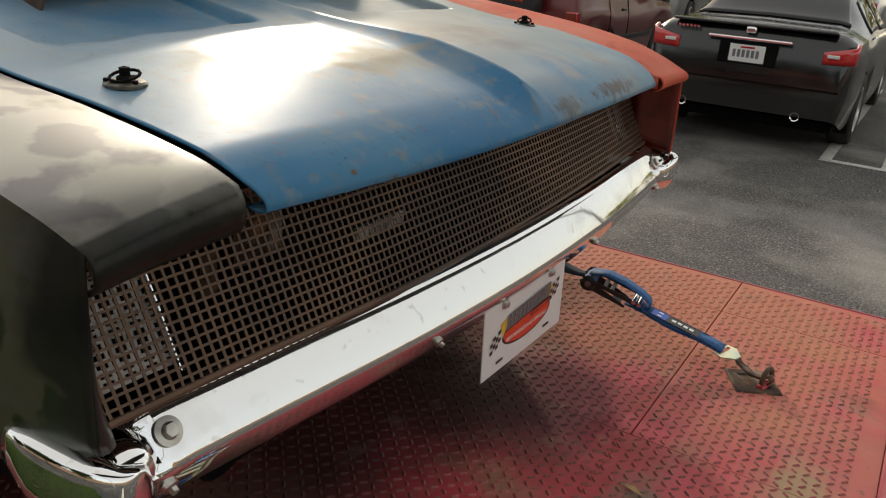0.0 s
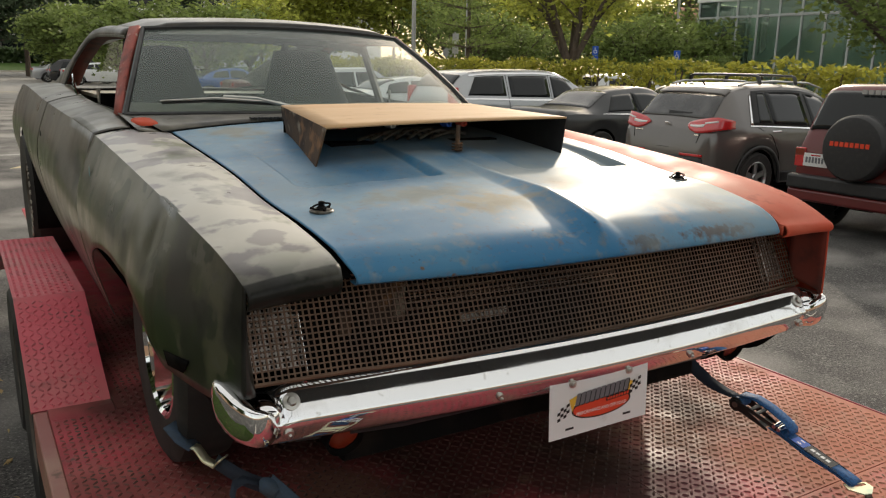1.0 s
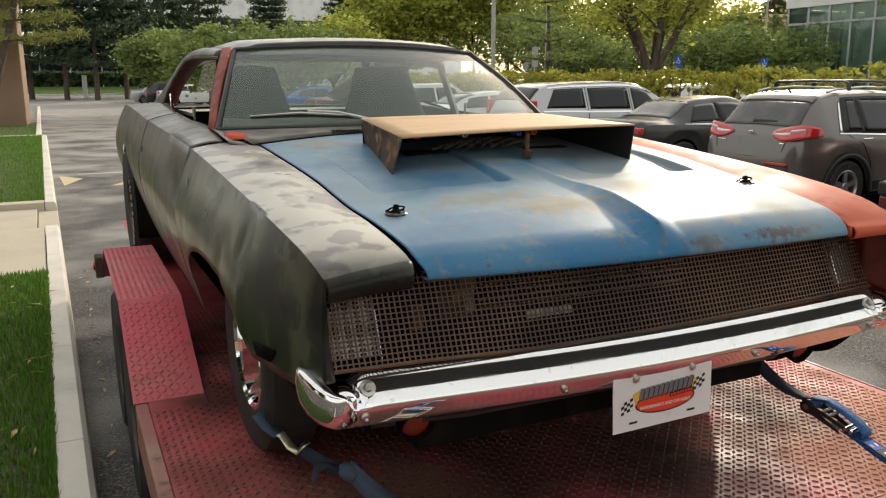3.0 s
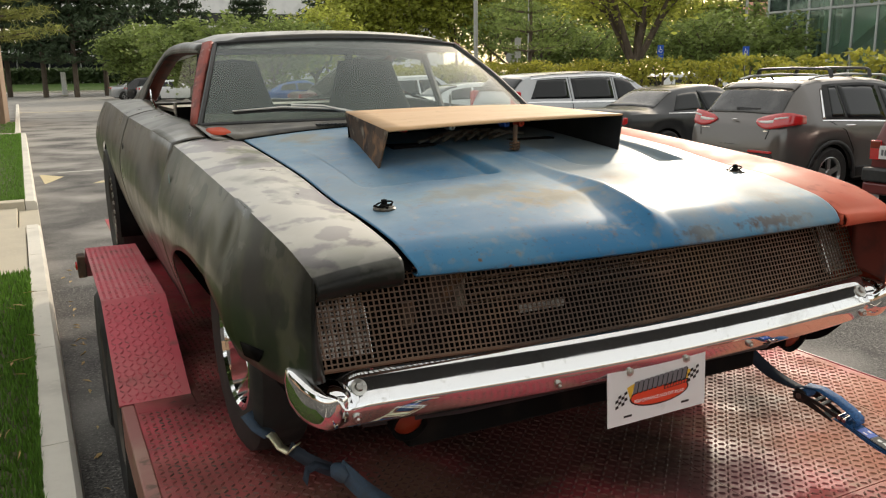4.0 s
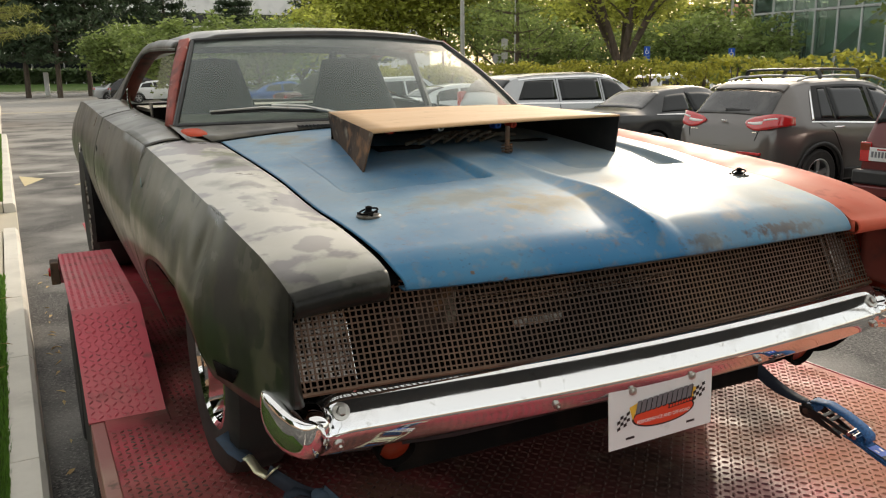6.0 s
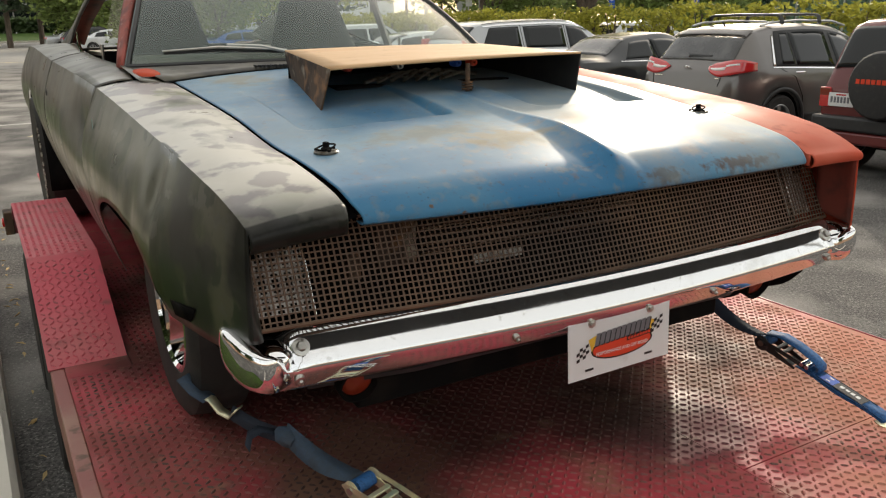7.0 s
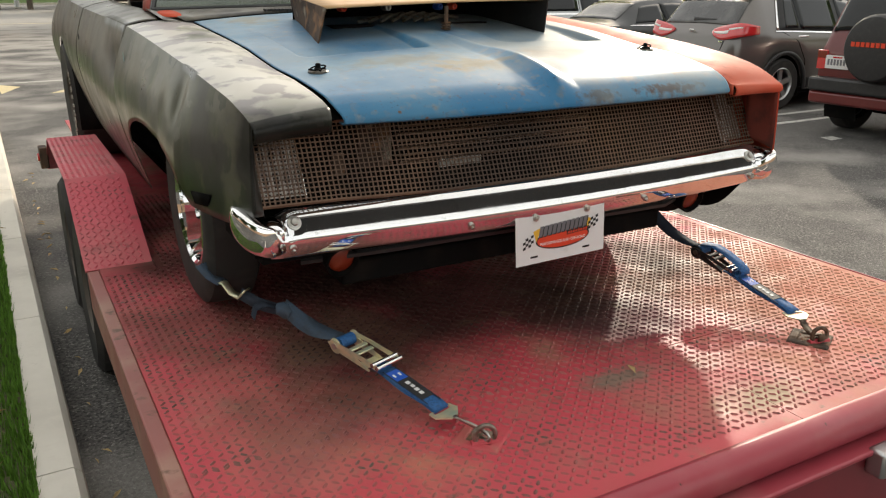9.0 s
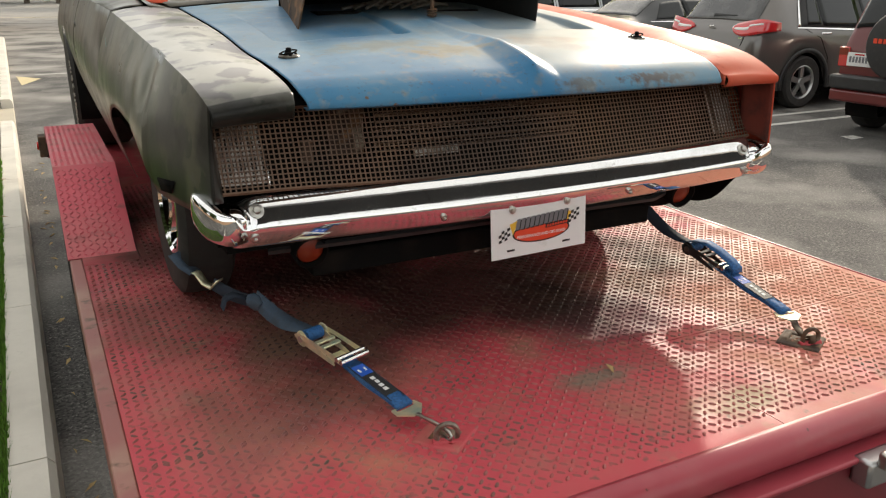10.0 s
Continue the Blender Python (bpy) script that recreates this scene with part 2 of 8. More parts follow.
CAMO = material("patchy_primer", (0.034, 0.037, 0.018), 0.34, spec=0.6, layers=[(3.2, (0.075, 0.073, 0.046), 0.49, 0.51, 3), (5.0, (0.018, 0.026, 0.012), 0.54, 0.56, 4), (7, (0.08, 0.078, 0.06), 0.58, 0.595, 4), (2.4, (0.016, 0.016, 0.014), 0.57, 0.6, 4), (60, (0.016, 0.016, 0.013), 0.66, 0.75, 6)],
    spots=[((-0.77, -2.42, 0.71), (0.32, 0.13, 0.16), (0.012, 0.012, 0.011), 6), ((-0.72, -2.33, 0.75), (0.2, 0.07, 0.1), (0.05, 0.075, 0.03), 8)], rough_var=0.07, bump=(3, 0.1, 0.02), coat=0.12, dust_sheen=((0.56, 0.53, 0.46), 0.88, 0.3, 0.45, (5.0, (0.29, 0.26, 0.265), 0.53, 0.57), (4.0, (0.19, 0.2, 0.11), 0.58, 0.63), (9.0, (0.33, 0.3, 0.28), 0.58, 0.63)))
OLD_BLACK = material("faded_black_paint", (0.055, 0.049, 0.036), 0.36, layers=[(1.8, (0.1, 0.09, 0.065), 0.5, 0.62, 6), (4, (0.022, 0.02, 0.018), 0.52, 0.6, 5), (12, (0.16, 0.15, 0.125), 0.66, 0.8, 7)], rough_var=0.1, coat=0.15, dust_sheen=((0.5, 0.48, 0.43), 0.5, 0.4, 0.6))
BLUE = material("faded_blue_paint", (0.026, 0.15, 0.3), 0.37, 0.0, spec=0.24, layers=[(2.2, (0.1, 0.24, 0.35), 0.42, 0.72, 7), (60, (0.03, 0.05, 0.07), 0.68, 0.78, 4), (25, (0.14, 0.08, 0.045), 0.72, 0.76, 8)],
    spots=[((-0.17, -2.22, 0.83), (0.22, 0.12, 0.2), (0.3, 0.24, 0.13), 24), ((-0.3, -2.1, 0.83), (0.3, 0.12, 0.2), (0.2, 0.2, 0.16), 18), ((0.24, -2.16, 0.83), (0.3, 0.26, 0.25), (0.36, 0.29, 0.22), 9), ((0.26, -2.2, 0.83), (0.24, 0.19, 0.2), (0.2, 0.18, 0.18), 12), ((0.42, -2.0, 0.84), (0.22, 0.12, 0.2), (0.36, 0.3, 0.2), 20), ((0.48, -2.36, 0.79), (0.07, 0.07, 0.1), (0.2, 0.12, 0.07), 50), ((0.12, -2.47, 0.75), (0.1, 0.03, 0.05), (0.08, 0.065, 0.06), 60), ((0.40, -2.46, 0.75), (0.2, 0.03, 0.06), (0.11, 0.07, 0.05), 55), ((0.45, -1.95, 0.85), (0.14, 0.08, 0.1), (0.22, 0.14, 0.08), 26), ((-0.5, -1.15, 0.92), (0.14, 0.2, 0.1), (0.22, 0.19, 0.13), 16), ((0.5, -1.75, 0.9), (0.85, 1.3, 1.4), (0.23, 0.27, 0.285), 5)], rough_var=0.06, bump=(5, 0.04, 0.01), dust_sheen=((0.42, 0.47, 0.48), 0.38, 0.27, 0.6))
RED_FENDER = material("orange_red_paint", (0.52, 0.085, 0.045), 0.5, spec=0.06, layers=[(2.5, (0.56, 0.19, 0.125), 0.42, 0.75, 6), (16, (0.3, 0.06, 0.04), 0.62, 0.8, 8)], rough_var=0.1)
RED_PRIMER = material("dirty_red_primer", (0.17, 0.04, 0.028), 0.7, spec=0.25, layers=[(14, (0.07, 0.028, 0.022), 0.44, 0.66, 8)])
RED_PILLAR = material("red_primer", (0.33, 0.065, 0.045), 0.6, layers=[(12, (0.15, 0.04, 0.03), 0.46, 0.66, 8), (40, (0.45, 0.25, 0.2), 0.62, 0.7, 6)])
RUST = material("rusty_steel", (0.1, 0.06, 0.036), 0.75, 0.2, layers=[(9, (0.045, 0.026, 0.018), 0.46, 0.58, 8), (16, (0.26, 0.13, 0.06), 0.55, 0.66, 8), (11, (0.3, 0.25, 0.19), 0.57, 0.66, 8)], bump=(50, 0.4, 0.002))
MESH_BROWN = material("grille_rust", (0.165, 0.095, 0.058), 0.55, 0.2, layers=[(7, (0.2, 0.115, 0.065), 0.5, 0.75, 7), (3, (0.075, 0.045, 0.03), 0.5, 0.7, 5)])
PALE_MESH = material("pale_mesh", (0.5, 0.47, 0.44), 0.5, 0.4, layers=[(14, (0.25, 0.2, 0.17), 0.5, 0.7, 7)])
BOARD = material("scoop_top_board", (0.56, 0.34, 0.16), 0.55, layers=[(3, (0.62, 0.4, 0.21), 0.4, 0.7, 6, (1, 8, 1)), (20, (0.42, 0.24, 0.11), 0.6, 0.8, 8)])
STRAP = material("blue_webbing", (0.02, 0.11, 0.3), 0.7, layers=[(160, (0.01, 0.06, 0.18), 0.45, 0.65, 2), (9, (0.07, 0.16, 0.3), 0.55, 0.8, 5)], bump=(300, 0.5, 0.001))
STRAP_FADED = material("faded_webbing", (0.06, 0.09, 0.13), 0.8, layers=[(160, (0.06, 0.1, 0.16), 0.45, 0.65, 2), (14, (0.05, 0.06, 0.07), 0.5, 0.7, 6)], bump=(300, 0.5, 0.001))
STRAP_DARK = material("dark_webbing", (0.022, 0.032, 0.05), 0.8, bump=(300, 0.5, 0.001), layers=[(12, (0.015, 0.02, 0.035), 0.45, 0.7, 5)])
WHITE = material("white_plate", (0.78, 0.78, 0.77), 0.35, layers=[(30, (0.66, 0.65, 0.62), 0.6, 0.8, 6)])
LOGO_RED = material("logo_red", (0.72, 0.06, 0.02), 0.4)
LOGO_GREY = material("logo_grey", (0.16, 0.16, 0.175), 0.4)
LOGO_BLACK = material("logo_black", (0.012, 0.012, 0.012), 0.4)
LOGO_YELLOW = material("logo_yellow", (0.8, 0.48, 0.05), 0.4)
ORANGE = material("amber_lens", (0.2, 0.025, 0.008), 0.3, layers=[(30, (0.2, 0.04, 0.015), 0.5, 0.7, 5)])
TAIL_RED = material("tail_lens", (0.55, 0.01, 0.012), 0.12, coat=1.0, spec=0.8)
CLEAR_LENS = material("clear_lens", (0.75, 0.72, 0.7), 0.1, coat=1.0)
TAR = material("dark_glass", (0.01, 0.012, 0.013), 0.05, coat=0.0, spec=0.4)
DUSTY_GLASS = material("dusty_dark_glass", (0.03, 0.03, 0.031), 0.22, spec=0.6, coat=0.4, layers=[(3, (0.085, 0.083, 0.08), 0.45, 0.7, 5)])
SCREEN = glass_material("dusty_screen", (0.92, 1.0, 0.97), 0.02, 0.74)
GREEN_PANE = glass_material("green_pane", (0.7, 0.84, 0.76), 0.02, 0.85)
SHELF_TAN = material("pale_shelf", (0.5, 0.46, 0.38), 0.7)
TYRE_LETTER = material("faded_tyre_letter", (0.42, 0.4, 0.34), 0.8, layers=[(60, (0.08, 0.075, 0.07), 0.5, 0.62, 6)])
CHIP_BLUE = material("pale_blue_chip", (0.25, 0.42, 0.45), 0.6)
PANE = glass_material("pane", (0.93, 0.97, 0.95), 0.02, 0.97)
SEAT = material("seat_cloth", (0.035, 0.037, 0.038), 0.9, layers=[(30, (0.03, 0.03, 0.032), 0.45, 0.7, 4)])
DASH = material("dash_vinyl", (0.14, 0.14, 0.095), 0.8, layers=[(10, (0.06, 0.06, 0.045), 0.45, 0.7, 5)])
ALLOY = material("alloy_rim", (0.5, 0.5, 0.5), 0.28, 0.9)
GREY_CAR = material("grey_car_paint", (0.14, 0.128, 0.12), 0.3, 0.5, coat=0.8, layers=[(300, (0.15, 0.14, 0.13), 0.5, 0.7, 2)])
SILVER_CAR = material("silver_car_paint", (0.42, 0.43, 0.44), 0.3, 0.6, coat=0.8, layers=[(300, (0.5, 0.51, 0.52), 0.5, 0.7, 2)])
DARK_CAR = material("charcoal_car_paint", (0.016, 0.017, 0.019), 0.28, 0.0, coat=0.5, layers=[(2, (0.026, 0.026, 0.026), 0.45, 0.75, 4)])
BLACK_CAR = material("black_car_paint", (0.008, 0.008, 0.009), 0.2, 0.0, coat=0.5, layers=[(3, (0.022, 0.021, 0.02), 0.45, 0.75, 5)])
WINE_CAR = material("wine_car_paint", (0.12, 0.012, 0.012), 0.3, 0.1, coat=0.45, layers=[(2, (0.15, 0.02, 0.018), 0.45, 0.75, 5)])
WHITE_CAR = material("white_car_paint", (0.7, 0.71, 0.71), 0.3, coat=0.8, layers=[(3, (0.62, 0.62, 0.61), 0.5, 0.8, 4)])
BLUE_CAR = material("blue_car_paint", (0.02, 0.1, 0.42), 0.25, 0.3, coat=0.8, layers=[(3, (0.03, 0.12, 0.45), 0.5, 0.8, 4)])
BARK = material("bark", (0.13, 0.1, 0.075), 0.9, layers=[(8, (0.07, 0.055, 0.04), 0.4, 0.7, 8, (1, 1, 0.25))], bump=(25, 0.8, 0.03))
LEAF_BRIGHT = leaf_material("leaf_spring_green", (0.40, 0.43, 0.085), 0.55)
LEAF_MID = leaf_material("leaf_mid_green", (0.2, 0.26, 0.075), 0.45)
LEAF_SOFT = leaf_material("soft_pine_needles", (0.25, 0.27, 0.08), 0.45)
LEAF_DARK = leaf_material("leaf_dark_green", (0.07, 0.105, 0.04), 0.3)
LEAF_PINE = leaf_material("pine_needles", (0.06, 0.09, 0.045), 0.25)
LEAF_HEDGE = leaf_material("hedge_leaf", (0.38, 0.37, 0.06), 0.5)
WALL_WHITE = material("white_stucco", (0.82, 0.81, 0.79), 0.8, layers=[(0.5, (0.64, 0.64, 0.62), 0.45, 0.7, 5)])
WALL_TAN = material("tan_stucco", (0.3, 0.2, 0.13), 0.85, layers=[(1.2, (0.25, 0.165, 0.11), 0.45, 0.7, 6)], bump=(60, 0.3, 0.005))
ROOF_TILE = material("clay_roof", (0.4, 0.16, 0.09), 0.8, layers=[(3, (0.3, 0.12, 0.07), 0.45, 0.7, 6)])
FRAME_GREY = material("window_frame_grey", (0.5, 0.51, 0.5), 0.5)
POLE = material("pole_grey", (0.42, 0.42, 0.4), 0.6, layers=[(5, (0.35, 0.35, 0.33), 0.5, 0.8, 4)])
SIGN_BLUE = material("sign_blue", (0.02, 0.1, 0.5), 0.4)
DRY_LEAF = material("dry_leaf", (0.5, 0.36, 0.16), 0.8, layers=[(20, (0.35, 0.22, 0.1), 0.45, 0.7, 4)])
CONE = material("cone_orange", (0.8, 0.12, 0.02), 0.5)


# ---- building helpers ----
BASE = {}


def root(name, place, label, category, group="", turn=0.0):
    ob = new(name)
    ob.matrix_world = pose(*place, 0, 0, turn)
    ob.empty_display_size = 0.1
    BASE[ob.name] = ob.matrix_world.copy()
    return tagged(ob, label, category, group)


def base_of(ob):
    while ob.parent:
        ob = ob.parent
    return BASE[ob.name]


def finish(name, bm, mat, smooth=False):
    me = bpy.data.meshes.new(name)
    bm.normal_update()
    bm.to_mesh(me)
    bm.free()
    for m in (mat if isinstance(mat, (list, tuple)) else [mat]):
        me.materials.append(m)
    if smooth:
        me.polygons.foreach_set("use_smooth", [True] * len(me.polygons))
        me.set_sharp_from_angle(angle=radians(38))
    return me


def part(name, bm, mat, parent, label="", smooth=True, local=False, solid=0.0, bevel=0.0):
    """One mesh under a thing or under a part. The bmesh is in world metres, or with local=True in the thing's own."""
    if not local:
        bm.transform(base_of(parent).inverted())
    ob = new(name, finish(name, bm, mat, smooth))
    ob.parent = parent
    if bevel:
        md = ob.modifiers.new("bevel", "BEVEL")
        md.width, md.segments, md.limit_method, md.angle_limit = bevel, 2, "ANGLE", radians(40)
    if solid:
        md = ob.modifiers.new("solid", "SOLIDIFY")
        md.thickness, md.offset = solid, 0.0
    if label:
        ob["label"] = label
    return ob


def single(name, bm, mat, label, category, kind="", group="", smooth=False, solid=0.0, bevel=0.0):
    ob = new(name, finish(name, bm, mat, smooth))
    if bevel:
        md = ob.modifiers.new("bevel", "BEVEL")
        md.width, md.segments, md.limit_method, md.angle_limit = bevel, 2, "ANGLE", radians(40)
    if solid:
        md = ob.modifiers.new("solid", "SOLIDIFY")
        md.thickness, md.offset = solid, 0.0
    return tagged(ob, label, category, group, kind)


def box(bm, x0, y0, z0, x1, y1, z1, m=None):
    r = bmesh.ops.create_cube(bm, size=1.0)["verts"]
    t = Matrix.Translation(((x0 + x1) / 2, (y0 + y1) / 2, (z0 + z1) / 2)) @ Matrix.Diagonal((abs(x1 - x0), abs(y1 - y0), abs(z1 - z0), 1))
    bmesh.ops.transform(bm, matrix=(m @ t) if m else t, verts=r)
    return bm


def boxes(*dims):
    bm = bmesh.new()
    for d in dims:
        box(bm, *d)
    return bm


def tube(bm, pts, radii, seg=8, cap=True):
    """A round bar along pts, radius by point."""
    pts = [Vector(p) for p in pts]
    if not isinstance(radii, (list, tuple)):
        radii = [radii] * len(pts)
    rings, side = [], None
    for i, p in enumerate(pts):
        d = (pts[min(i + 1, len(pts) - 1)] - pts[max(i - 1, 0)]).normalized()
        if side is None:
            side = d.orthogonal().normalized()
        side = (side - d * side.dot(d)).normalized()
        up = d.cross(side)
        rings.append([bm.verts.new(p + (side * math.cos(a) + up * math.sin(a)) * radii[i]) for a in [2 * math.pi * j / seg for j in range(seg)]])
    for a, b in zip(rings, rings[1:]):
        for j in range(seg):
            bm.faces.new((a[j], a[(j + 1) % seg], b[(j + 1) % seg], b[j]))
    if cap:
        bm.faces.new(rings[0][::-1])
        bm.faces.new(rings[-1])
    return bm


def grid(bm, f, us, vs, flip=False):
    """A sheet: f(u, v) gives a point."""
    rows = [[bm.verts.new(f(u, v)) for v in vs] for u in us]
    for a, b in zip(rows, rows[1:]):
        for j in range(len(vs) - 1):
            q = (a[j], b[j], b[j + 1], a[j + 1])
            bm.faces.new(q[::-1] if flip else q)
    return bm


def lathe(bm, profile, m, seg=28):
    """profile of (radius, along) turned about the local x axis, then moved by m."""
    rings = [[bm.verts.new(m @ Vector((h, r * math.cos(2 * math.pi * j / seg), r * math.sin(2 * math.pi * j / seg)))) for j in range(seg)] for r, h in profile]
    for a, b in zip(rings, rings[1:]):
        for j in range(seg):
            bm.faces.new((a[j], a[(j + 1) % seg], b[(j + 1) % seg], b[j]))
    return bm


def lin(a, b, n):
    return [a + (b - a) * i / (n - 1) for i in range(n)]


def curve(x, xs, ys):
    """A smooth value through few points."""
    if x <= xs[0]:
        return ys[0]
    for i in range(len(xs) - 1):
        if x <= xs[i + 1]:
            k = (x - xs[i]) / (xs[i + 1] - xs[i])
            m0 = (ys[i + 1] - ys[i - 1]) / (xs[i + 1] - xs[i - 1]) if i else (ys[1] - ys[0]) / (xs[1] - xs[0])
            m1 = (ys[i + 2] - ys[i]) / (xs[i + 2] - xs[i]) if i + 2 < len(xs) else (ys[i + 1] - ys[i]) / (xs[i + 1] - xs[i])
            h = xs[i + 1] - xs[i]
            return (2 * k**3 - 3 * k**2 + 1) * ys[i] + (k**3 - 2 * k**2 + k) * h * m0 + (-2 * k**3 + 3 * k**2) * ys[i + 1] + (k**3 - k**2) * h * m1
    return ys[-1]


def lettering(parent, words, size, m, mat, depth=0.0006):
    """Letters of the built-in font as a mesh under a thing; m is in world metres."""
    cu = bpy.data.curves.new("lettering", "FONT")
    cu.body, cu.size, cu.align_x, cu.align_y, cu.extrude = words, size, "CENTER", "CENTER", depth
    tmp = bpy.data.objects.new("tmp", cu)
    scene.collection.objects.link(tmp)
    me = bpy.data.meshes.new_from_object(tmp.evaluated_get(bpy.context.evaluated_depsgraph_get()))
    bpy.data.objects.remove(tmp)
    me.transform(base_of(parent).inverted() @ m)
    me.materials.clear()
    me.materials.append(mat)
    ob = new("lettering", me)
    ob.parent = parent
    return ob


# ---- ground ----
def ground_sheet():
    bm = bmesh.new()
    box(bm, -700, -700, -0.2, 700, 900, 0.0)
    return single("ground", bm, ASPHALT, "worn grey asphalt of a car park", "ground", "structure")


ground_sheet()
KERB = pose(-1.30, 0.86, 0, 0, 0, 0.9)     # the kerb's face line at the trailer, and its small turn


def kerb_run(name, x0, x1, y0, y1, joint, top=0.15):
    """A kerb of cast lengths, in the kerb's frame (y along it)."""
    ob = root(name, KERB.translation, "weathered concrete kerb with open joints", "kerb", turn=0.9)
    ob["kind"] = "structure"
    y = y0
    while y < y1:
        e = min(y + joint, y1)
        bm = bmesh.new()
        vs = [(x0, 0, 0), (x1, 0, 0), (x1 - 0.012, 0, top - 0.03), (x1 - 0.035, 0, top), (x0, 0, top)]
        a = [bm.verts.new((p[0], y + 0.004, p[2])) for p in vs]
        b = [bm.verts.new((p[0], e - 0.004, p[2])) for p in vs]
        for i in range(5):
            bm.faces.new((a[i], b[i], b[(i + 1) % 5], a[(i + 1) % 5]))
        bm.faces.new(a)
        bm.faces.new(b[::-1])
        bmesh.ops.recalc_face_normals(bm, faces=bm.faces)
        part("kerb_stone", bm, CONCRETE, ob, local=True, smooth=False)
        y = e
    return ob


kerb_run("kerb", -0.15, 0.0, -6.0, 7.75, 1.5)
kerb_run("kerb", -0.15, 0.0, 9.75, 24.9, 1.5)
kerb_run("kerb", -0.3, -0.15, 25.1, 55.0, 3.0)


def lawn(name, x0, x1, y0, y1, n, seed):
    rnd = np.random.RandomState(seed)
    bm = bmesh.new()
    box(bm, x0, y0, 0.0, x1, y1, 0.135, KERB)
    single(name + "_soil", bm, SOIL, "dark soil under mown lawn", "soil", "structure")
    px, py = x1 - (x1 - x0) * rnd.rand(n) ** 1.6, y0 + (y1 - y0) * rnd.rand(n) ** 1.5
    an, h, w, lean = rnd.rand(n) * 6.283, 0.025 + 0.035 * rnd.rand(n), 0.0022 + 0.003 * rnd.rand(n) + 0.0006 * (py - y0), 0.5 * rnd.rand(n)
    dx, dy = np.cos(an), np.sin(an)
    v = np.zeros((n, 3, 3))
    v[:, 0] = np.c_[px - dx * w, py - dy * w, np.full(n, 0.13)]
    v[:, 1] = np.c_[px + dx * w, py + dy * w, np.full(n, 0.13)]
    v[:, 2] = np.c_[px - dy * h * lean, py + dx * h * lean, 0.135 + h]
    me = bpy.data.meshes.new(name)
    me.from_pydata(v.reshape(-1, 3).tolist(), [], np.arange(3 * n).reshape(-1, 3).tolist())
    me.transform(KERB)
    me.materials.append(GRASS)
    tagged(new(name, me), "mown green lawn beside the kerb", "grass", kind="stuff")


lawn("lawn", -2.2, -0.15, -2.0, 5.3, 42000, 1)
lawn("lawn", -3.0, -0.15, 10.0, 24.7, 30000, 2)
lawn("lawn", -5.0, -0.3, 25.3, 32.0, 8000, 3)


def slabs():
    ob = root("pavement", KERB.translation, "pale concrete path crossing the lawn strip", "pavement", turn=0.9)
    ob["kind"] = "structure"
    for x0, x1, y0, y1, z in [(-3.0, -0.16, 5.32, 7.7, 0.14), (-3.0, -0.25, 7.72, 9.72, 0.07), (-0.24, -0.0, 7.77, 9.72, 0.03), (-3.0, -0.16, 24.72, 25.1, 0.15), (-3.0, -0.16, 9.73, 9.98, 0.15)]:
        part("slab", boxes((x0, y0, -0.05, x1, y1, z)), SIDEWALK, ob, local=True, bevel=0.01)


slabs()


def markings():
    def stripe(name, pts, mat, label):
        bm = bmesh.new()
        a = [bm.verts.new((x, y, 0.005)) for x, y in pts]
        bm.faces.new(a)
        single(name, bm, mat, label, "road marking", "structure")
    # stall lines between the parked cars, in pairs
    for y in (-0.1, 2.55, 5.3, 8.7, 12.4):
        for o in (-0.3, 0.2):
            stripe("stall_line", [(6.5, y + o), (11.6, y + o), (11.6, y + o + 0.1), (6.5, y + o + 0.1)], ROAD_PAINT, "worn white stall line on asphalt")
        stripe("stall_line", [(6.4, y - 0.3), (6.5, y - 0.3), (6.5, y + 0.3), (6.4, y + 0.3)], ROAD_PAINT, "worn white stall line end on asphalt")
    stripe("arrow_mark", [(6.78, 3.95), (7.0, 3.97), (7.02, 4.12), (6.84, 4.14)], ROAD_PAINT, "small worn white paint mark on asphalt")
    stripe("arrow_mark", [(-1.42, 15.2), (-1.02, 14.6), (-1.34, 13.6)], YELLOW_PAINT, "faded yellow painted triangle on asphalt")
    stripe("arrow_mark", [(-0.62, 13.3), (0.1, 14.6), (0.1, 13.4)], YELLOW_PAINT, "faded yellow painted triangle on asphalt")
    stripe("road_line", [(-2.4, 45.0), (14, 44.0), (14, 44.3), (-2.4, 45.35)], YELLOW_PAINT, "faded yellow line across the asphalt")
    stripe("road_line", [(-1.1, 15.3), (6, 15.6), (6, 15.75), (-1.1, 15.42)], ROAD_PAINT, "thin worn line across the asphalt")


markings()


# ---- trailer ----
DECK = 0.63
TX0, TX1, TY0, TY1 = -1.17, 1.40, -0.62, 5.6


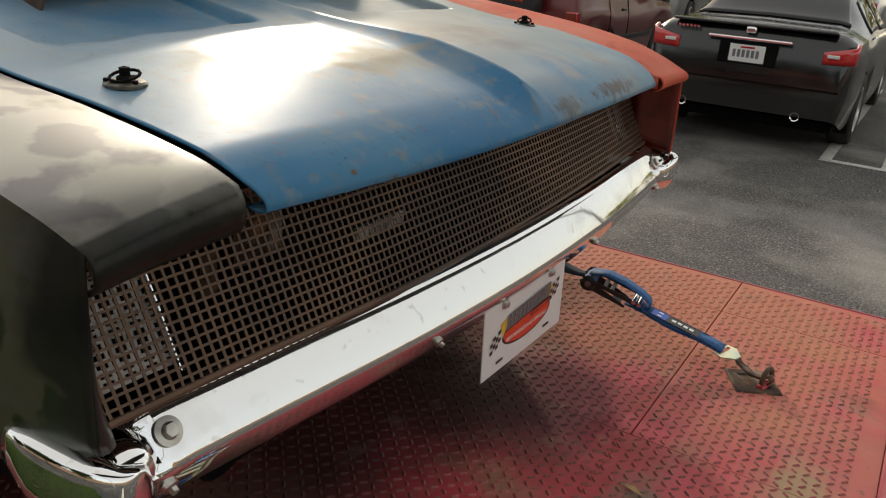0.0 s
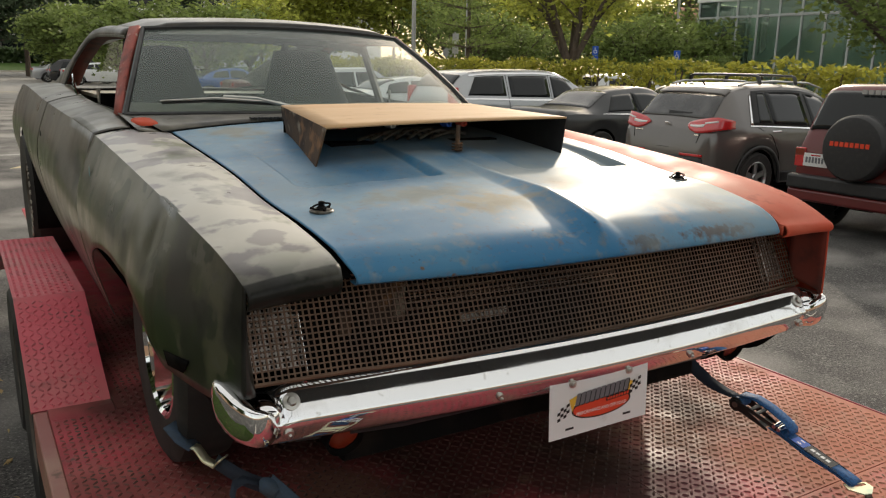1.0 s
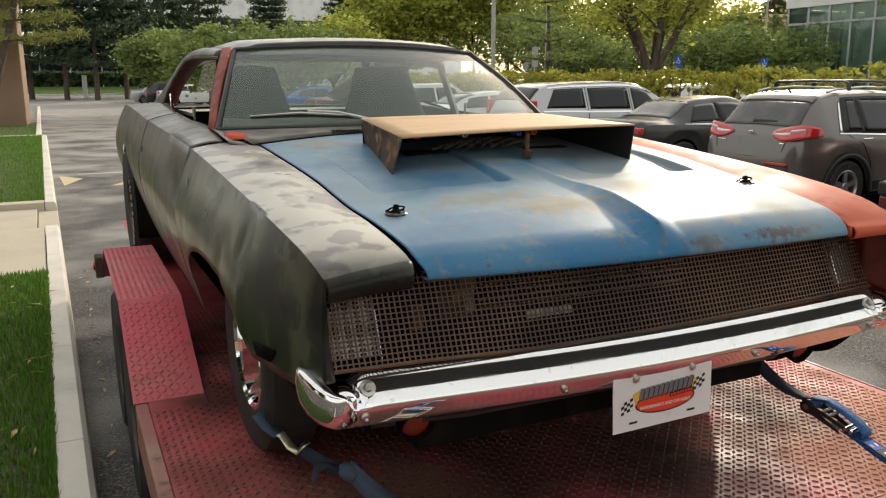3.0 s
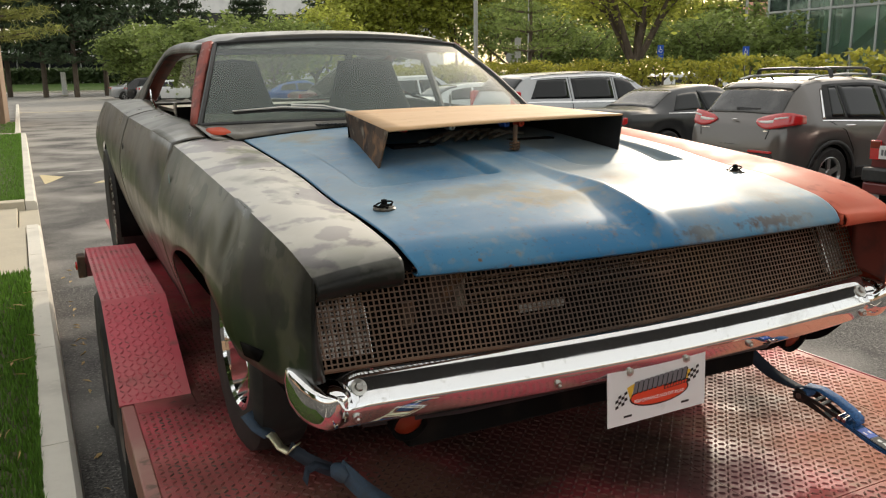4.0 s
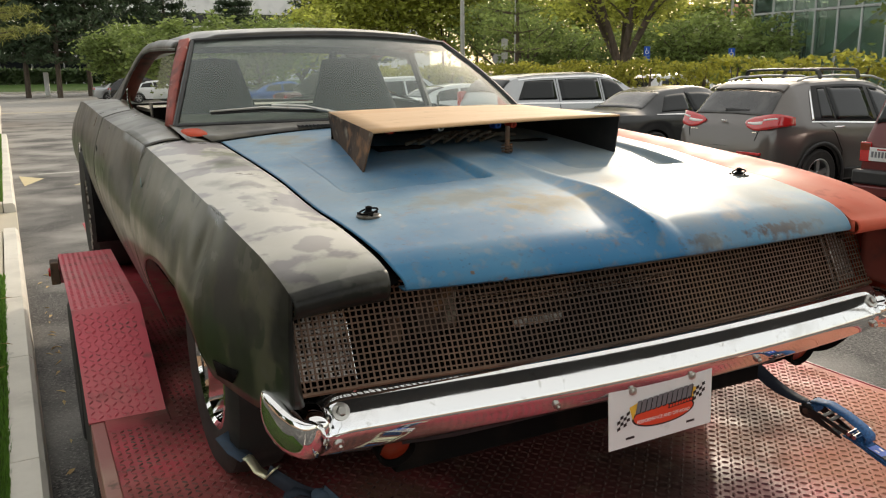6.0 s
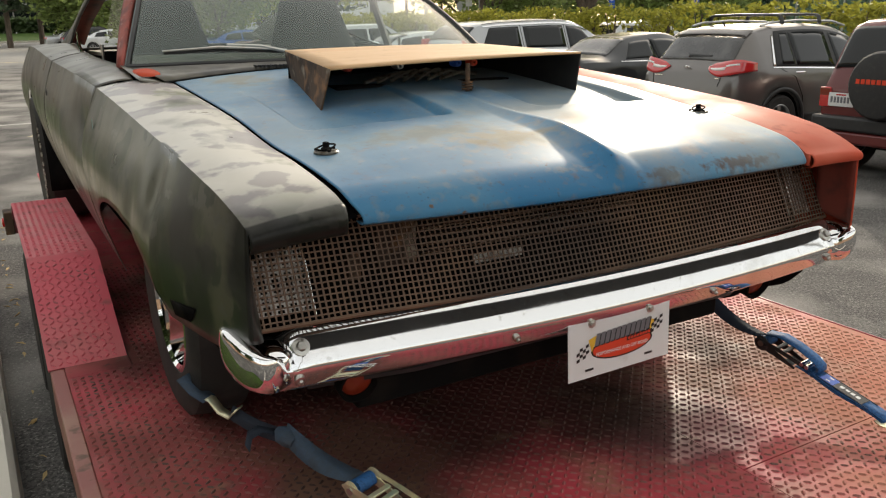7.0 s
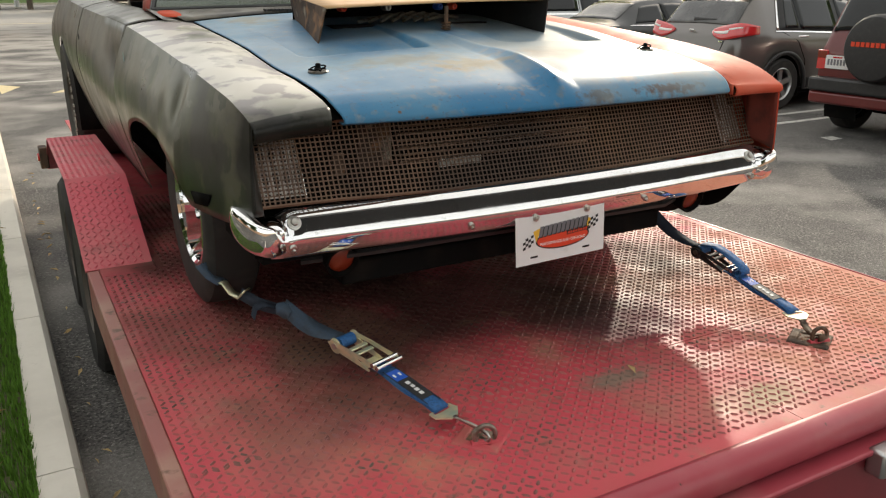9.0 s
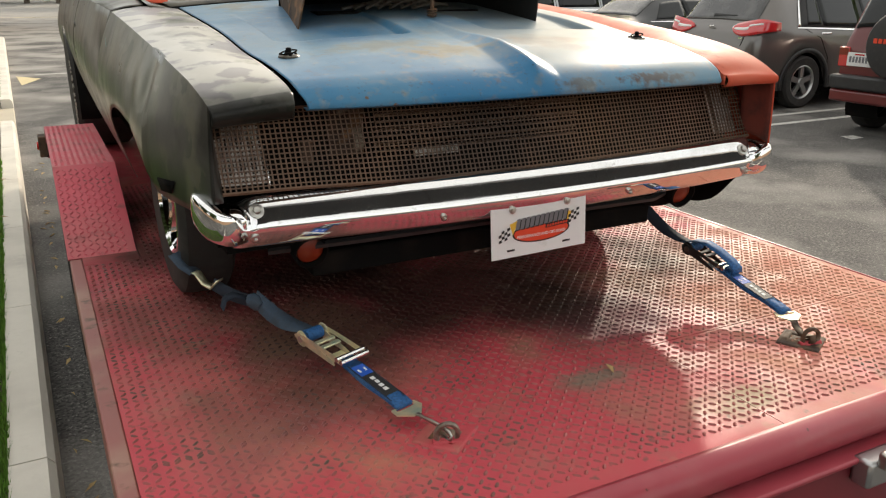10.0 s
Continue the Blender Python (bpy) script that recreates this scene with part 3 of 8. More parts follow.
def lugs(areas, m, pitch=0.0245, length=0.022, width=0.0088, height=0.0034):
    """Raised tread marks, turned alternately, over rectangles (x0, y0, x1, y1) of the plane of m."""
    vs, fs = [], []
    for x0, y0, x1, y1 in areas:
        for i in range(int((x1 - x0) / pitch)):
            for j in range(int((y1 - y0) / pitch)):
                cx, cy = x0 + (i + 0.5) * pitch, y0 + (j + 0.5) * pitch
                a = radians(45 if (i + j) % 2 else -45)
                u, v = Vector((math.cos(a), math.sin(a), 0)) * length / 2, Vector((-math.sin(a), math.cos(a), 0)) * width / 2
                c = Vector((cx, cy, 0))
                b = len(vs)
                vs += [m @ p for p in (c - u, c - u * 0.5 - v, c + u * 0.5 - v, c + u, c + u * 0.5 + v, c - u * 0.5 + v, c - u * 0.55 + Vector((0, 0, height)), c + u * 0.55 + Vector((0, 0, height)))]
                fs += [(b, b + 1, b + 6), (b + 1, b + 2, b + 7, b + 6), (b + 2, b + 3, b + 7), (b + 3, b + 4, b + 7), (b + 4, b + 5, b + 6, b + 7), (b + 5, b, b + 6)]
    me = bpy.data.meshes.new("tread")
    me.from_pydata([tuple(v) for v in vs], [], fs)
    return me


def wheel_on(parent, m, radius, width, rim_r, rim_mat, spokes=5, name="wheel", tyre_label="", deep=0.0, spoke_w=0.07):
    """A wheel about the local x axis of m (world); +x is outside."""
    bm = bmesh.new()
    w = width / 2
    lathe(bm, [(rim_r, -w * 0.9), (radius * 0.9, -w), (radius * 0.985, -w * 0.8), (radius, -w * 0.4), (radius, w * 0.4), (radius * 0.985, w * 0.8), (radius * 0.9, w), (rim_r, w * 0.9), (rim_r * 0.98, -w * 0.9)], m, 36)
    tyre = part(name, bm, RUBBER, parent, tyre_label)
    bm = bmesh.new()
    f = w * (0.75 - deep)
    lathe(bm, [(rim_r, -w * 0.85), (rim_r, w * 0.88), (rim_r * 0.95, w * 0.92), (rim_r * 0.9, w * 0.8), (rim_r * 0.86, f - 0.03), (rim_r * 0.84, -w * 0.5)], m, 36)
    part("rim", bm, rim_mat, tyre)
    bm = bmesh.new()
    lathe(bm, [(0.001, f + 0.012), (rim_r * 0.2, f + 0.01), (rim_r * 0.26, f - 0.01), (rim_r * 0.26, f - 0.05)], m, 16)
    for i in range(spokes):
        a = 2 * math.pi * i / spokes
        box(bm, f - 0.035, -spoke_w * rim_r * 2.2, rim_r * 0.15, f - 0.005, spoke_w * rim_r * 2.2, rim_r * 0.9, m @ pose(0, 0, 0, math.degrees(a), 0, 0))
    part("spoke_set", bm, rim_mat, tyre)
    bm = bmesh.new()
    lathe(bm, [(0.001, -w * 0.3), (rim_r * 0.86, -w * 0.3)], m, 20)
    part("brake_cover", bm, DARK, tyre)
    return tyre


def trailer():
    t = root("car_trailer", (0.115, 1.0, 0.0), "red painted steel car trailer with tread plate deck", "trailer")
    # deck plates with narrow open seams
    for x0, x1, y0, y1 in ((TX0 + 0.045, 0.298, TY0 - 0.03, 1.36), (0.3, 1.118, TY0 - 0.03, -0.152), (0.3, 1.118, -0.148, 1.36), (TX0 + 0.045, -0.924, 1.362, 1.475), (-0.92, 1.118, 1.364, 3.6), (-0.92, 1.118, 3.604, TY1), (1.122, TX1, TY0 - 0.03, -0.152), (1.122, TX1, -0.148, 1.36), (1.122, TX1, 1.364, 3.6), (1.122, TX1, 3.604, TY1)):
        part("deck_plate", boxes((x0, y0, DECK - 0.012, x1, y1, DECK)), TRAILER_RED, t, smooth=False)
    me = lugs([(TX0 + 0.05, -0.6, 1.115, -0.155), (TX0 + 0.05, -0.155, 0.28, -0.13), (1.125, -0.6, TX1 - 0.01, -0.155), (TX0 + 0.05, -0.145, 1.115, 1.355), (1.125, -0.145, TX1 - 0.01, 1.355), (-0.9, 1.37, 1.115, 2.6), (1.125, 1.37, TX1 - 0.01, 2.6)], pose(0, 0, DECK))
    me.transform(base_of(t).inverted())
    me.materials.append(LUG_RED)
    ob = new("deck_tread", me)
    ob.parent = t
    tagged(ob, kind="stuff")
    # side rails
    bm = boxes((TX0, TY0, DECK - 0.16, TX0 + 0.045, 1.46, DECK - 0.002), (TX0 + 0.0, TY0, DECK - 0.16, TX0 + 0.08, 1.46, DECK - 0.15))
    part("side_rail", bm, RUBBED_RAIL, t, "rubbed pinkish brown steel side rail", bevel=0.008)
    part("side_rail", boxes((TX1, TY0, DECK - 0.16, TX1 + 0.012, TY1, DECK + 0.003)), RAIL_RED, t, bevel=0.004)
    part("frame_beam", boxes((-0.75, TY0 + 0.1, DECK - 0.2, -0.65, TY1, DECK - 0.014), (0.85, TY0 + 0.1, DECK - 0.2, 0.95, TY1, DECK - 0.014)), DARK_RED, t)
    # front rail: a round-topped edge, then a boxed panel below it
    bm = bmesh.new()
    grid(bm, lambda u, a: (u, TY0 - 0.028 + 0.05 * math.cos(a) - 0.008, DECK - 0.042 + 0.05 * math.sin(a)), [TX0, TX1], lin(radians(85), radians(225), 12))
    part("front_rail", bm, RAIL_RED, t, "rounded red front rail with chipped paint", solid=0.004)
    bm = boxes((TX0, TY0 - 0.12, DECK - 0.105, TX1, TY0 - 0.0, DECK - 0.09))
    part("front_lip", bm, RAIL_RED, t, bevel=0.005)
    part("front_panel", boxes((TX0 + 0.02, TY0 - 0.1, 0.18, TX1 - 0.02, TY0 - 0.085, DECK - 0.1)), DARK_RED, t, "dark red steel front panel")
    # tread fender over the trailer wheels
    fx0, fx1 = TX0 - 0.005, -0.925
    prof = [(1.462, DECK), (1.96, 0.895), (3.10, 0.895), (3.62, DECK)]
    for i, ((ya, za), (yb, zb)) in enumerate(zip(prof, prof[1:])):
        ln, an = math.hypot(yb - ya, zb - za), math.degrees(math.atan2(zb - za, yb - ya))
        mm = pose(0, ya, za, an, 0, 0)
        bm = bmesh.new()
        box(bm, fx0, 0, -0.008, fx1, ln, 0, mm)
        pl = part("wheel_fender", bm, FENDER_PLATE, t, "red tread plate wheel fender")
        me = lugs([(fx0 + 0.005, 0.004, fx1, ln)], mm)
        me.transform(base_of(t).inverted())
        me.materials.append(FENDER_LUG)
        ob = new("fender_tread", me)
        ob.parent = pl
    bm = bmesh.new()
    for x in (fx1 - 0.006,):
        a = [bm.verts.new((x, y, z - 0.005)) for y, z in prof]
        bm.faces.new(a)
    part("fender_side", bm, DARK_RED, t, solid=0.005)
    for y in (1.98, 2.82):
        wheel_on(t, pose(-1.045, y, 0.36, 0, 0, 180), 0.37, 0.235, 0.19, DARK_RIM, 5, "trailer_wheel", "worn black trailer tyre", deep=0.5)
    part("axle", boxes((-1.0, 1.95, 0.33, 1.2, 2.01, 0.39), (-1.0, 2.79, 0.33, 1.2, 2.85, 0.39)), DARK, t)
    for y in (1.98, 2.82):
        wheel_on(t, pose(1.27, y, 0.36), 0.36, 0.21, 0.2, STEEL, 5, "trailer_wheel", "worn black trailer tyre")
    lamp = part("marker_box", boxes((-1.215, 3.34, 0.68, -1.17, 3.46, 0.80)), RUST, t, "rusty marker lamp box", bevel=0.006)
    bm = bmesh.new()
    lathe(bm, [(0.001, 0.012), (0.022, 0.01), (0.028, 0)], pose(-1.215, 3.40, 0.74, 0, 0, 180), 14)
    part("marker_lens", bm, TAIL_RED, lamp)
    # silver latch on the front panel
    latch = part("latch", boxes((0.46, -0.775, 0.47, 0.66, -0.72, 0.545)), ALLOY, t, "silver cast metal latch", bevel=0.01)
    part("latch_handle", boxes((0.48, -0.80, 0.53, 0.58, -0.77, 0.575)), STEEL, latch, bevel=0.008)
    part("latch_bolt", boxes((0.6, -0.79, 0.49, 0.64, -0.775, 0.53)), ALLOY, latch, bevel=0.004)
    return t


trailer()

# ---- the old coupe ----
CX = 0.02
coupe = root("muscle_car", (CX, 2.5, DECK), "weathered two-door fastback coupe with mismatched blue, black and red panels", "car")


def nose_bow(x):
    """How far the hood's front line is swept back off the centre; the left corner sits farther back."""
    return (0.1 if x < CX else 0.022) * (abs(x - CX) / 0.87) ** 2


def grille_bow(x):
    return 0.045 * (abs(x - CX) / 0.87) ** 2


def right_lift(x, y):
    """The hood's and the fender's right side sit a little proud."""
    return 0.013 * max(0.0, min(1.0, (x - CX) / 0.66)) * min(1.0, max(0.0, (y - 0.06) / 0.25))


def hood_edge(y):
    return curve(y, [0.02, 0.06, 0.2, 0.49, 1.44], [0.644, 0.657, 0.665, 0.674, 0.69])


def hood_edge_z(y):
    return curve(y, [0.02, 0.035, 0.065, 0.12, 0.3, 0.49, 0.8, 1.44], [1.364, 1.379, 1.397, 1.415, 1.441, 1.458, 1.5, 1.553])


def crease_x(y):
    return curve(y, [0.06, 0.2, 0.65, 1.6, 2.3, 3.0, 4.2, 4.8, 5.2], [0.872, 0.886, 0.905, 0.918, 0.92, 0.928, 0.932, 0.91, 0.87])


def crease_z(y):
    return curve(y, [0.06, 0.12, 0.22, 0.65, 1.6, 2.4, 3.0, 4.2, 5.2], [1.368, 1.392, 1.418, 1.471, 1.541, 1.562, 1.58, 1.622, 1.565])


FW, RW = (0.955, DECK + 0.335), (3.93, DECK + 0.37)      # wheel centres in y, z


def side_bottom(y):
    low = curve(y, [0.06, 0.13, 0.2, 0.5, 1.36, 1.46, 1.6, 3.4, 4.4, 5.2], [1.145, 1.125, 1.10, 1.09, 1.08, 0.95, 0.9, 0.9, 0.93, 1.0])
    for cy, cz, r, h in ((0.95, 1.085, 0.47, 0.172), (RW[0], RW[1] - 0.02, 0.41, 0.41)):
        d = abs(y - cy)
        if d < r:
            low = max(low, cz + h * math.sqrt(1 - d * d / (r * r)))
    return low


def side(y, k):
    """Half-width and height of the body side: k 0 at the crease, 1 at the lower edge."""
    zt, zb = crease_z(y), side_bottom(y)
    z = zt + (zb - zt) * k
    d = zt - z
    cx = crease_x(y)
    belly = min(0.075, 0.99 - cx) if y > 0.5 else 0.008 + 0.14 * max(y - 0.06, 0)
    out = cx + belly * math.sin(min(d / 0.24, 1) * math.pi / 2) - 0.42 * max(0, d - 0.27) ** 1.5
    return out, z


def hood_recess(x, y):
    """Depth of the two sunk panels before the scoop: deepest at their front step, running out rearwards."""
    o = abs(x - CX)
    mid, half, r = 0.352, 0.222, 0.045
    dx, dy = abs(o - mid) - half + r, 0.555 - y + r
    d = math.hypot(max(dx, 0), max(dy, 0)) + min(max(dx, dy), 0) - r
    k = max(0.0, min(1.0, -d / 0.026))
    return 0.027 * k * k * (3 - 2 * k) * max(0.0, 1 - max(0.0, y - 0.555) / 0.6)


def hood_z(x, y):
    """The hood's skin: crowned, with a sharp ridge that rises towards the nose and two sunk panels."""
    w = hood_edge(y)
    q = min(1, abs(x - CX) / w)
    z = hood_edge_z(y) + 0.026 * (1 - q * q) * min(1, max(0, (y - 0.02) / 0.25)) + right_lift(x, y)
    f = max(0.0, min(1.0, (0.88 - y) / 0.72))
    wide, high = 0.012 + 0.062 * f, 0.029 * f * max(0.0, min(1.0, (y - 0.02) / 0.06))
    o = abs(x - CX + 0.004) / wide
    ridge = (1 - o) ** 1.25 if o < 1 else 0.0
    return z + high * ridge - hood_recess(x, y)


def hood_back(x):
    return 1.44 + 0.13 * (1 - ((x - CX) / 0.69) ** 2)


def hood():
    bm = bmesh.new()
    def f(v, u):
        yb = hood_back(CX + u * 0.69)
        y = 0.022 + (yb - 0.022) * v ** 1.35
        x = CX + u * hood_edge(y)
        return (x, y + nose_bow(x) * (1 - v), hood_z(x, y))
    grid(bm, f, lin(0, 1, 130), lin(-1, 1, 221), True)
    # rolled lip under the leading edge
    roll = [(0.0, 0.0), (-0.003, -0.006), (-0.0025, -0.011), (0.003, -0.0145), (0.014, -0.0145), (0.03, -0.012)]
    def lip(a, u):
        x = CX + u * hood_edge(0.022)
        return (x, 0.022 + nose_bow(x) + roll[a][0], hood_z(x, 0.022) + roll[a][1])
    grid(bm, lip, range(6), lin(-1, 1, 221))
    bmesh.ops.remove_doubles(bm, verts=bm.verts, dist=0.0012)
    bmesh.ops.recalc_face_normals(bm, faces=bm.faces)
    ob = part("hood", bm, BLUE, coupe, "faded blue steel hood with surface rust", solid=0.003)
    # black gap strip under the hood's sides
    for s in (-1, 1):
        bm = bmesh.new()
        grid(bm, lambda y, k: (CX + s * (hood_edge(y) - 0.012 + 0.06 * k), y + nose_bow(CX + s * 0.64) * max(0, 1 - y), hood_edge_z(y) - 0.026 - 0.006 * k), lin(0.05, 1.44, 14), [0, 1], s < 0)
        part("hood_gutter", bm, DARK, coupe, solid=0.002)
    return ob


the_hood = hood()


def hood_pin(s):
    x, y = CX + s * 0.595, 0.375
    z = hood_z(x, y)
    bm = bmesh.new()
    m = pose(x, y, z, 0, -90, 0)
    lathe(bm, [(0.0, 0.004), (0.012, 0.005), (0.026, 0.004), (0.029, 0.001), (0.029, -0.003)], m, 20)
    p = part("hood_pin", bm, PIN_STEEL, the_hood, "scuffed steel hood pin plate")
    bm = bmesh.new()
    lathe(bm, [(0.012, 0.0), (0.012, 0.009), (0.0075, 0.012), (0.0075, 0.022), (0.0, 0.024)], m, 10)
    tube(bm, [(x + 0.022 * math.cos(a), y + 0.015 * math.sin(a), z + 0.011 + 0.005 * math.sin(a + 1)) for a in lin(0, 2 * math.pi, 15)], 0.0024, 5)
    for a in (0.4, 2.5, 4.6):
        tube(bm, [(x + 0.024 * math.cos(a), y + 0.024 * math.sin(a), z + 0.003), (x + 0.024 * math.cos(a), y + 0.024 * math.sin(a), z + 0.008)], 0.004, 6)
    ob = new("pin", finish("pin", bm_local(bm), DARK, True))
    ob.parent = p


def bm_local(bm):
    bm.transform(base_of(coupe).inverted())
    return bm


for s in (-1, 1):
    hood_pin(s)


def fender(s, mat, label):
    """Front fender: top, side with the wheel arch, rolled nose and inner flange."""
    bm = bmesh.new()
    ys = [0.06 + 1.5 * (i / 60) ** 1.15 for i in range(61)]
    gap = 0.007 if s < 0 else 0.003
    back, wider = (0.027, 0.0) if s < 0 else (-0.03, 0.003)
    def sweep(y):
        return back if y < 0.4 else back * max(0, 1 - (y - 0.4) / 0.8)
    def extra(y):
        return wider * max(0, 1 - max(0, y - 0.2) / 0.9)
    def top(y, k):
        xi = hood_edge(y) + gap + (0.014 * max(0, 1 - y / 0.4) if s < 0 else 0)
        zi = hood_edge_z(max(y + (sweep(y) - 0.012 if s > 0 else 0), 0.035)) - 0.004
        xo, zo = crease_x(y) + extra(y), crease_z(y)
        k2 = k
        z = zi + (zo - zi) * k2 + 0.012 * math.sin(math.pi * k2) * min(1, y / 0.4)
        x = CX + s * (xi + (xo - xi) * k2)
        return (x, y + sweep(y), z + right_lift(x, y))
    grid(bm, top, ys, lin(0, 1, 25), s > 0)
    def flank(y, k):
        x, z = side(y, k)
        dent = 0.012 * math.exp(-((y - 0.55) / 0.05) ** 2 - ((z - 1.36) / 0.08) ** 2) + 0.008 * math.exp(-((y - 0.75) / 0.04) ** 2 - ((z - 1.3) / 0.07) ** 2) if s < 0 else 0
        x = CX + s * (x - dent + extra(y))
        return (x, y + sweep(y), z + right_lift(x, y) * (1 - k))
    grid(bm, flank, ys, lin(0, 1, 15), s < 0)
    y0 = 0.06 + back
    # nose: drops from the top edge to the grille opening
    drop = [(0, 0), (-0.006, -0.005), (-0.011, -0.013), (-0.0125, -0.023), (-0.010, -0.034), (-0.002, -0.043), (0.012, -0.047)]
    def nose(k, a):
        p = top(0.06, k)
        return (p[0], p[1] + drop[a][0], p[2] + drop[a][1] * (1 + 0.25 * (1 - k)) * (1 if s < 0 else 0.62))
    grid(bm, nose, lin(0, 1, 25), range(7), s > 0)
    # the inner edge is turned down beside the hood
    def turned(y, a):
        p = top(y, 0)
        return (p[0] - s * 0.001 * a, p[1], p[2] - 0.03 * a)
    grid(bm, turned, ys, [0, 0.5, 1], s < 0)
    # flange running down beside the grille
    foot = 1.145 if s < 0 else 1.15
    def flange(k, a):
        x, z = side(0.06, k * (crease_z(0.06) - foot) / (crease_z(0.06) - side_bottom(0.06)))
        if s < 0:
            return (CX - (x + (0.858 - x) * a), y0 + (0.004 + 0.085 * (1 - k)) * a ** 1.3 - 0.004 * math.sin(math.pi * a), z - 0.03 * a * (1 - k))
        # a hollow trough that runs back to the mesh, its foot turned up
        return (CX + x + wider - 0.004 - 0.022 * math.sin(math.pi * 0.5 * a) + 0.012 * math.sin(math.pi * a), y0 + 0.003 + 0.105 * a, z - 0.02 * a * (1 - k) + 0.03 * a * k ** 4)
    fl = grid(bmesh.new(), flange, lin(0, 1, 13), lin(0, 1, 8), s > 0)
    bmesh.ops.remove_doubles(bm, verts=bm.verts, dist=0.0012)
    bmesh.ops.recalc_face_normals(bm, faces=bm.faces)
    ob = part("front_fender", bm, mat, coupe, label, solid=0.003)
    part("nose_flange", fl, mat if s < 0 else RED_PRIMER, ob, "" if s < 0 else "dirty dark red inner flange", solid=0.003)
    if s > 0:
        bm = bmesh.new()
        foot2 = lambda y: curve(y, [0.1, 0.2, 0.34, 0.5, 0.6], [1.03, 0.93, 0.895, 0.92, 1.0])
        grid(bm, lambda y, k: (CX + 0.83 + 0.02 * math.sin(k * 3), y, 1.1 + (foot2(y) - 1.1) * k), lin(0.1, 0.6, 21), lin(0, 1, 5))
        part("splash_apron", bm, DARK, ob, "black splash apron under the fender", solid=0.004)
    # side marker hole
    bm = bmesh.new()
    pts = [(0.29, 1.158), (0.43, 1.143), (0.42, 1.108), (0.33, 1.118)]
    vs = []
    for y, z in pts:
        k = (crease_z(y) - z) / (crease_z(y) - side_bottom(y))
        x, _ = side(y, k)
        vs.append(bm.verts.new((CX + s * (x + 0.003), y + 0.02, z)))
    bm.faces.new(vs)
    part("marker_opening", bm, DARK, ob, "empty side marker opening", solid=0.002)
    # inner wheel house
    bm = bmesh.new()
    grid(bm, lambda a, k: (CX + s * (0.87 - 0.33 * k), 0.95 + 0.45 * math.cos(a), 1.09 + 0.185 * math.sin(a)), lin(0, math.pi, 18), [0, 1])
    grid(bm, lambda a, k: (CX + s * 0.54, 0.95 + 0.45 * k * math.cos(a), 1.02 + 0.22 * k * math.sin(a)), lin(0, 2 * math.pi, 20), [0.05, 1])
    part("wheel_house", bm, DARK, ob, solid=0.003)
    part("inner_apron", boxes((CX + s * 0.55 - 0.012, 0.5, 0.84, CX + s * 0.55 + 0.012, 1.5, 1.3)), DARK, ob)
    return ob


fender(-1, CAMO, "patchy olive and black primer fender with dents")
fender(1, RED_FENDER, "faded orange-red fender")


def body_side(s):
    """Door and quarter panel, each its own sheet with a shut line between."""
    for name, ya, yb, label in (("door", 1.575, 2.93, "faded black door with scuffs"), ("quarter_panel", 2.942, 5.2, "faded black rear quarter panel")):
        bm = bmesh.new()
        ys = lin(ya, yb, 30 if name == "door" else 50)
        def flank(y, k):
            x, z = side(y, k)
            d = (0.034 * min(1, max(0, (2.25 - y) / 0.5)) * math.exp(-((z - 1.36 - 0.1 * (y - 1.58)) / 0.1) ** 2)) if name == "door" else 0
            return (CX + s * (x - d), y, z)
        grid(bm, flank, ys, lin(0, 1, 21), s < 0)
        def sill(y, k):
            inner = curve(y, [1.57, 1.9, 2.93, 3.6, 4.3, 5.2], [0.80, 0.775, 0.775, 0.74, 0.66, 0.6])
            zi = curve(y, [1.57, 1.9, 2.6, 3.3, 4.3, 5.2], [1.56, 1.585, 1.6, 1.625, 1.63, 1.57])
            xo, zo = crease_x(y), crease_z(y)
            return (CX + s * (xo + (inner - xo) * k), y, zo + (zi - zo) * k + 0.006 * math.sin(math.pi * k))
        grid(bm, sill, ys, lin(0, 1, 6), s < 0)
        bmesh.ops.remove_doubles(bm, verts=bm.verts, dist=0.0012)
        bmesh.ops.recalc_face_normals(bm, faces=bm.faces)
        p = part(name, bm, OLD_BLACK, coupe, label, solid=0.003)
        if name == "door":
            part("inner_panel", boxes((CX + s * 0.70, 1.75, 1.0, CX + s * 0.765, 2.95, 1.575)), DARK, p)
            bm = tube(bmesh.new(), [(CX + s * 0.745, 2.62, 1.59), (CX + s * 0.745, 2.62, 1.655)], [0.006, 0.009], 8)
            part("lock_knob", bm, STEEL, p)
            x, _ = side(2.86, 0.2)
            bm = bmesh.new()
            lathe(bm, [(0.0, 0.004), (0.014, 0.004), (0.018, 0)], pose(CX + s * (x + 0.002), 2.86, 1.44, 0, 0, 180 if s < 0 else 0), 12)
            part("lock_hole", bm, BLACK, p)
        else:
            part("window_trim", tube(bmesh.new(), [(CX + s * 0.79, 2.95, 1.612), (CX + s * 0.775, 3.2, 1.64), (CX + s * 0.74, 3.5, 1.70)], 0.009, 6), CHROME, p)
            bm = bmesh.new()
            grid(bm, lambda a, k: (CX + s * (0.978 - 0.45 * k), RW[0] + 0.42 * math.cos(a), RW[1] - 0.02 + 0.42 * math.sin(a)), lin(-0.3, math.pi + 0.3, 18), [0, 1])
            part("wheel_house", bm, DARK, p, solid=0.003)
    # fender badge at the door gap
    if s < 0:
        bm = bmesh.new()
        box(bm, CX - 0.972, 1.49, 1.225, CX - 0.962, 1.525, 1.30)
        part("side_badge", bm, STEEL, coupe, "small tarnished side badge", bevel=0.004)


for s in (-1, 1):
    body_side(s)


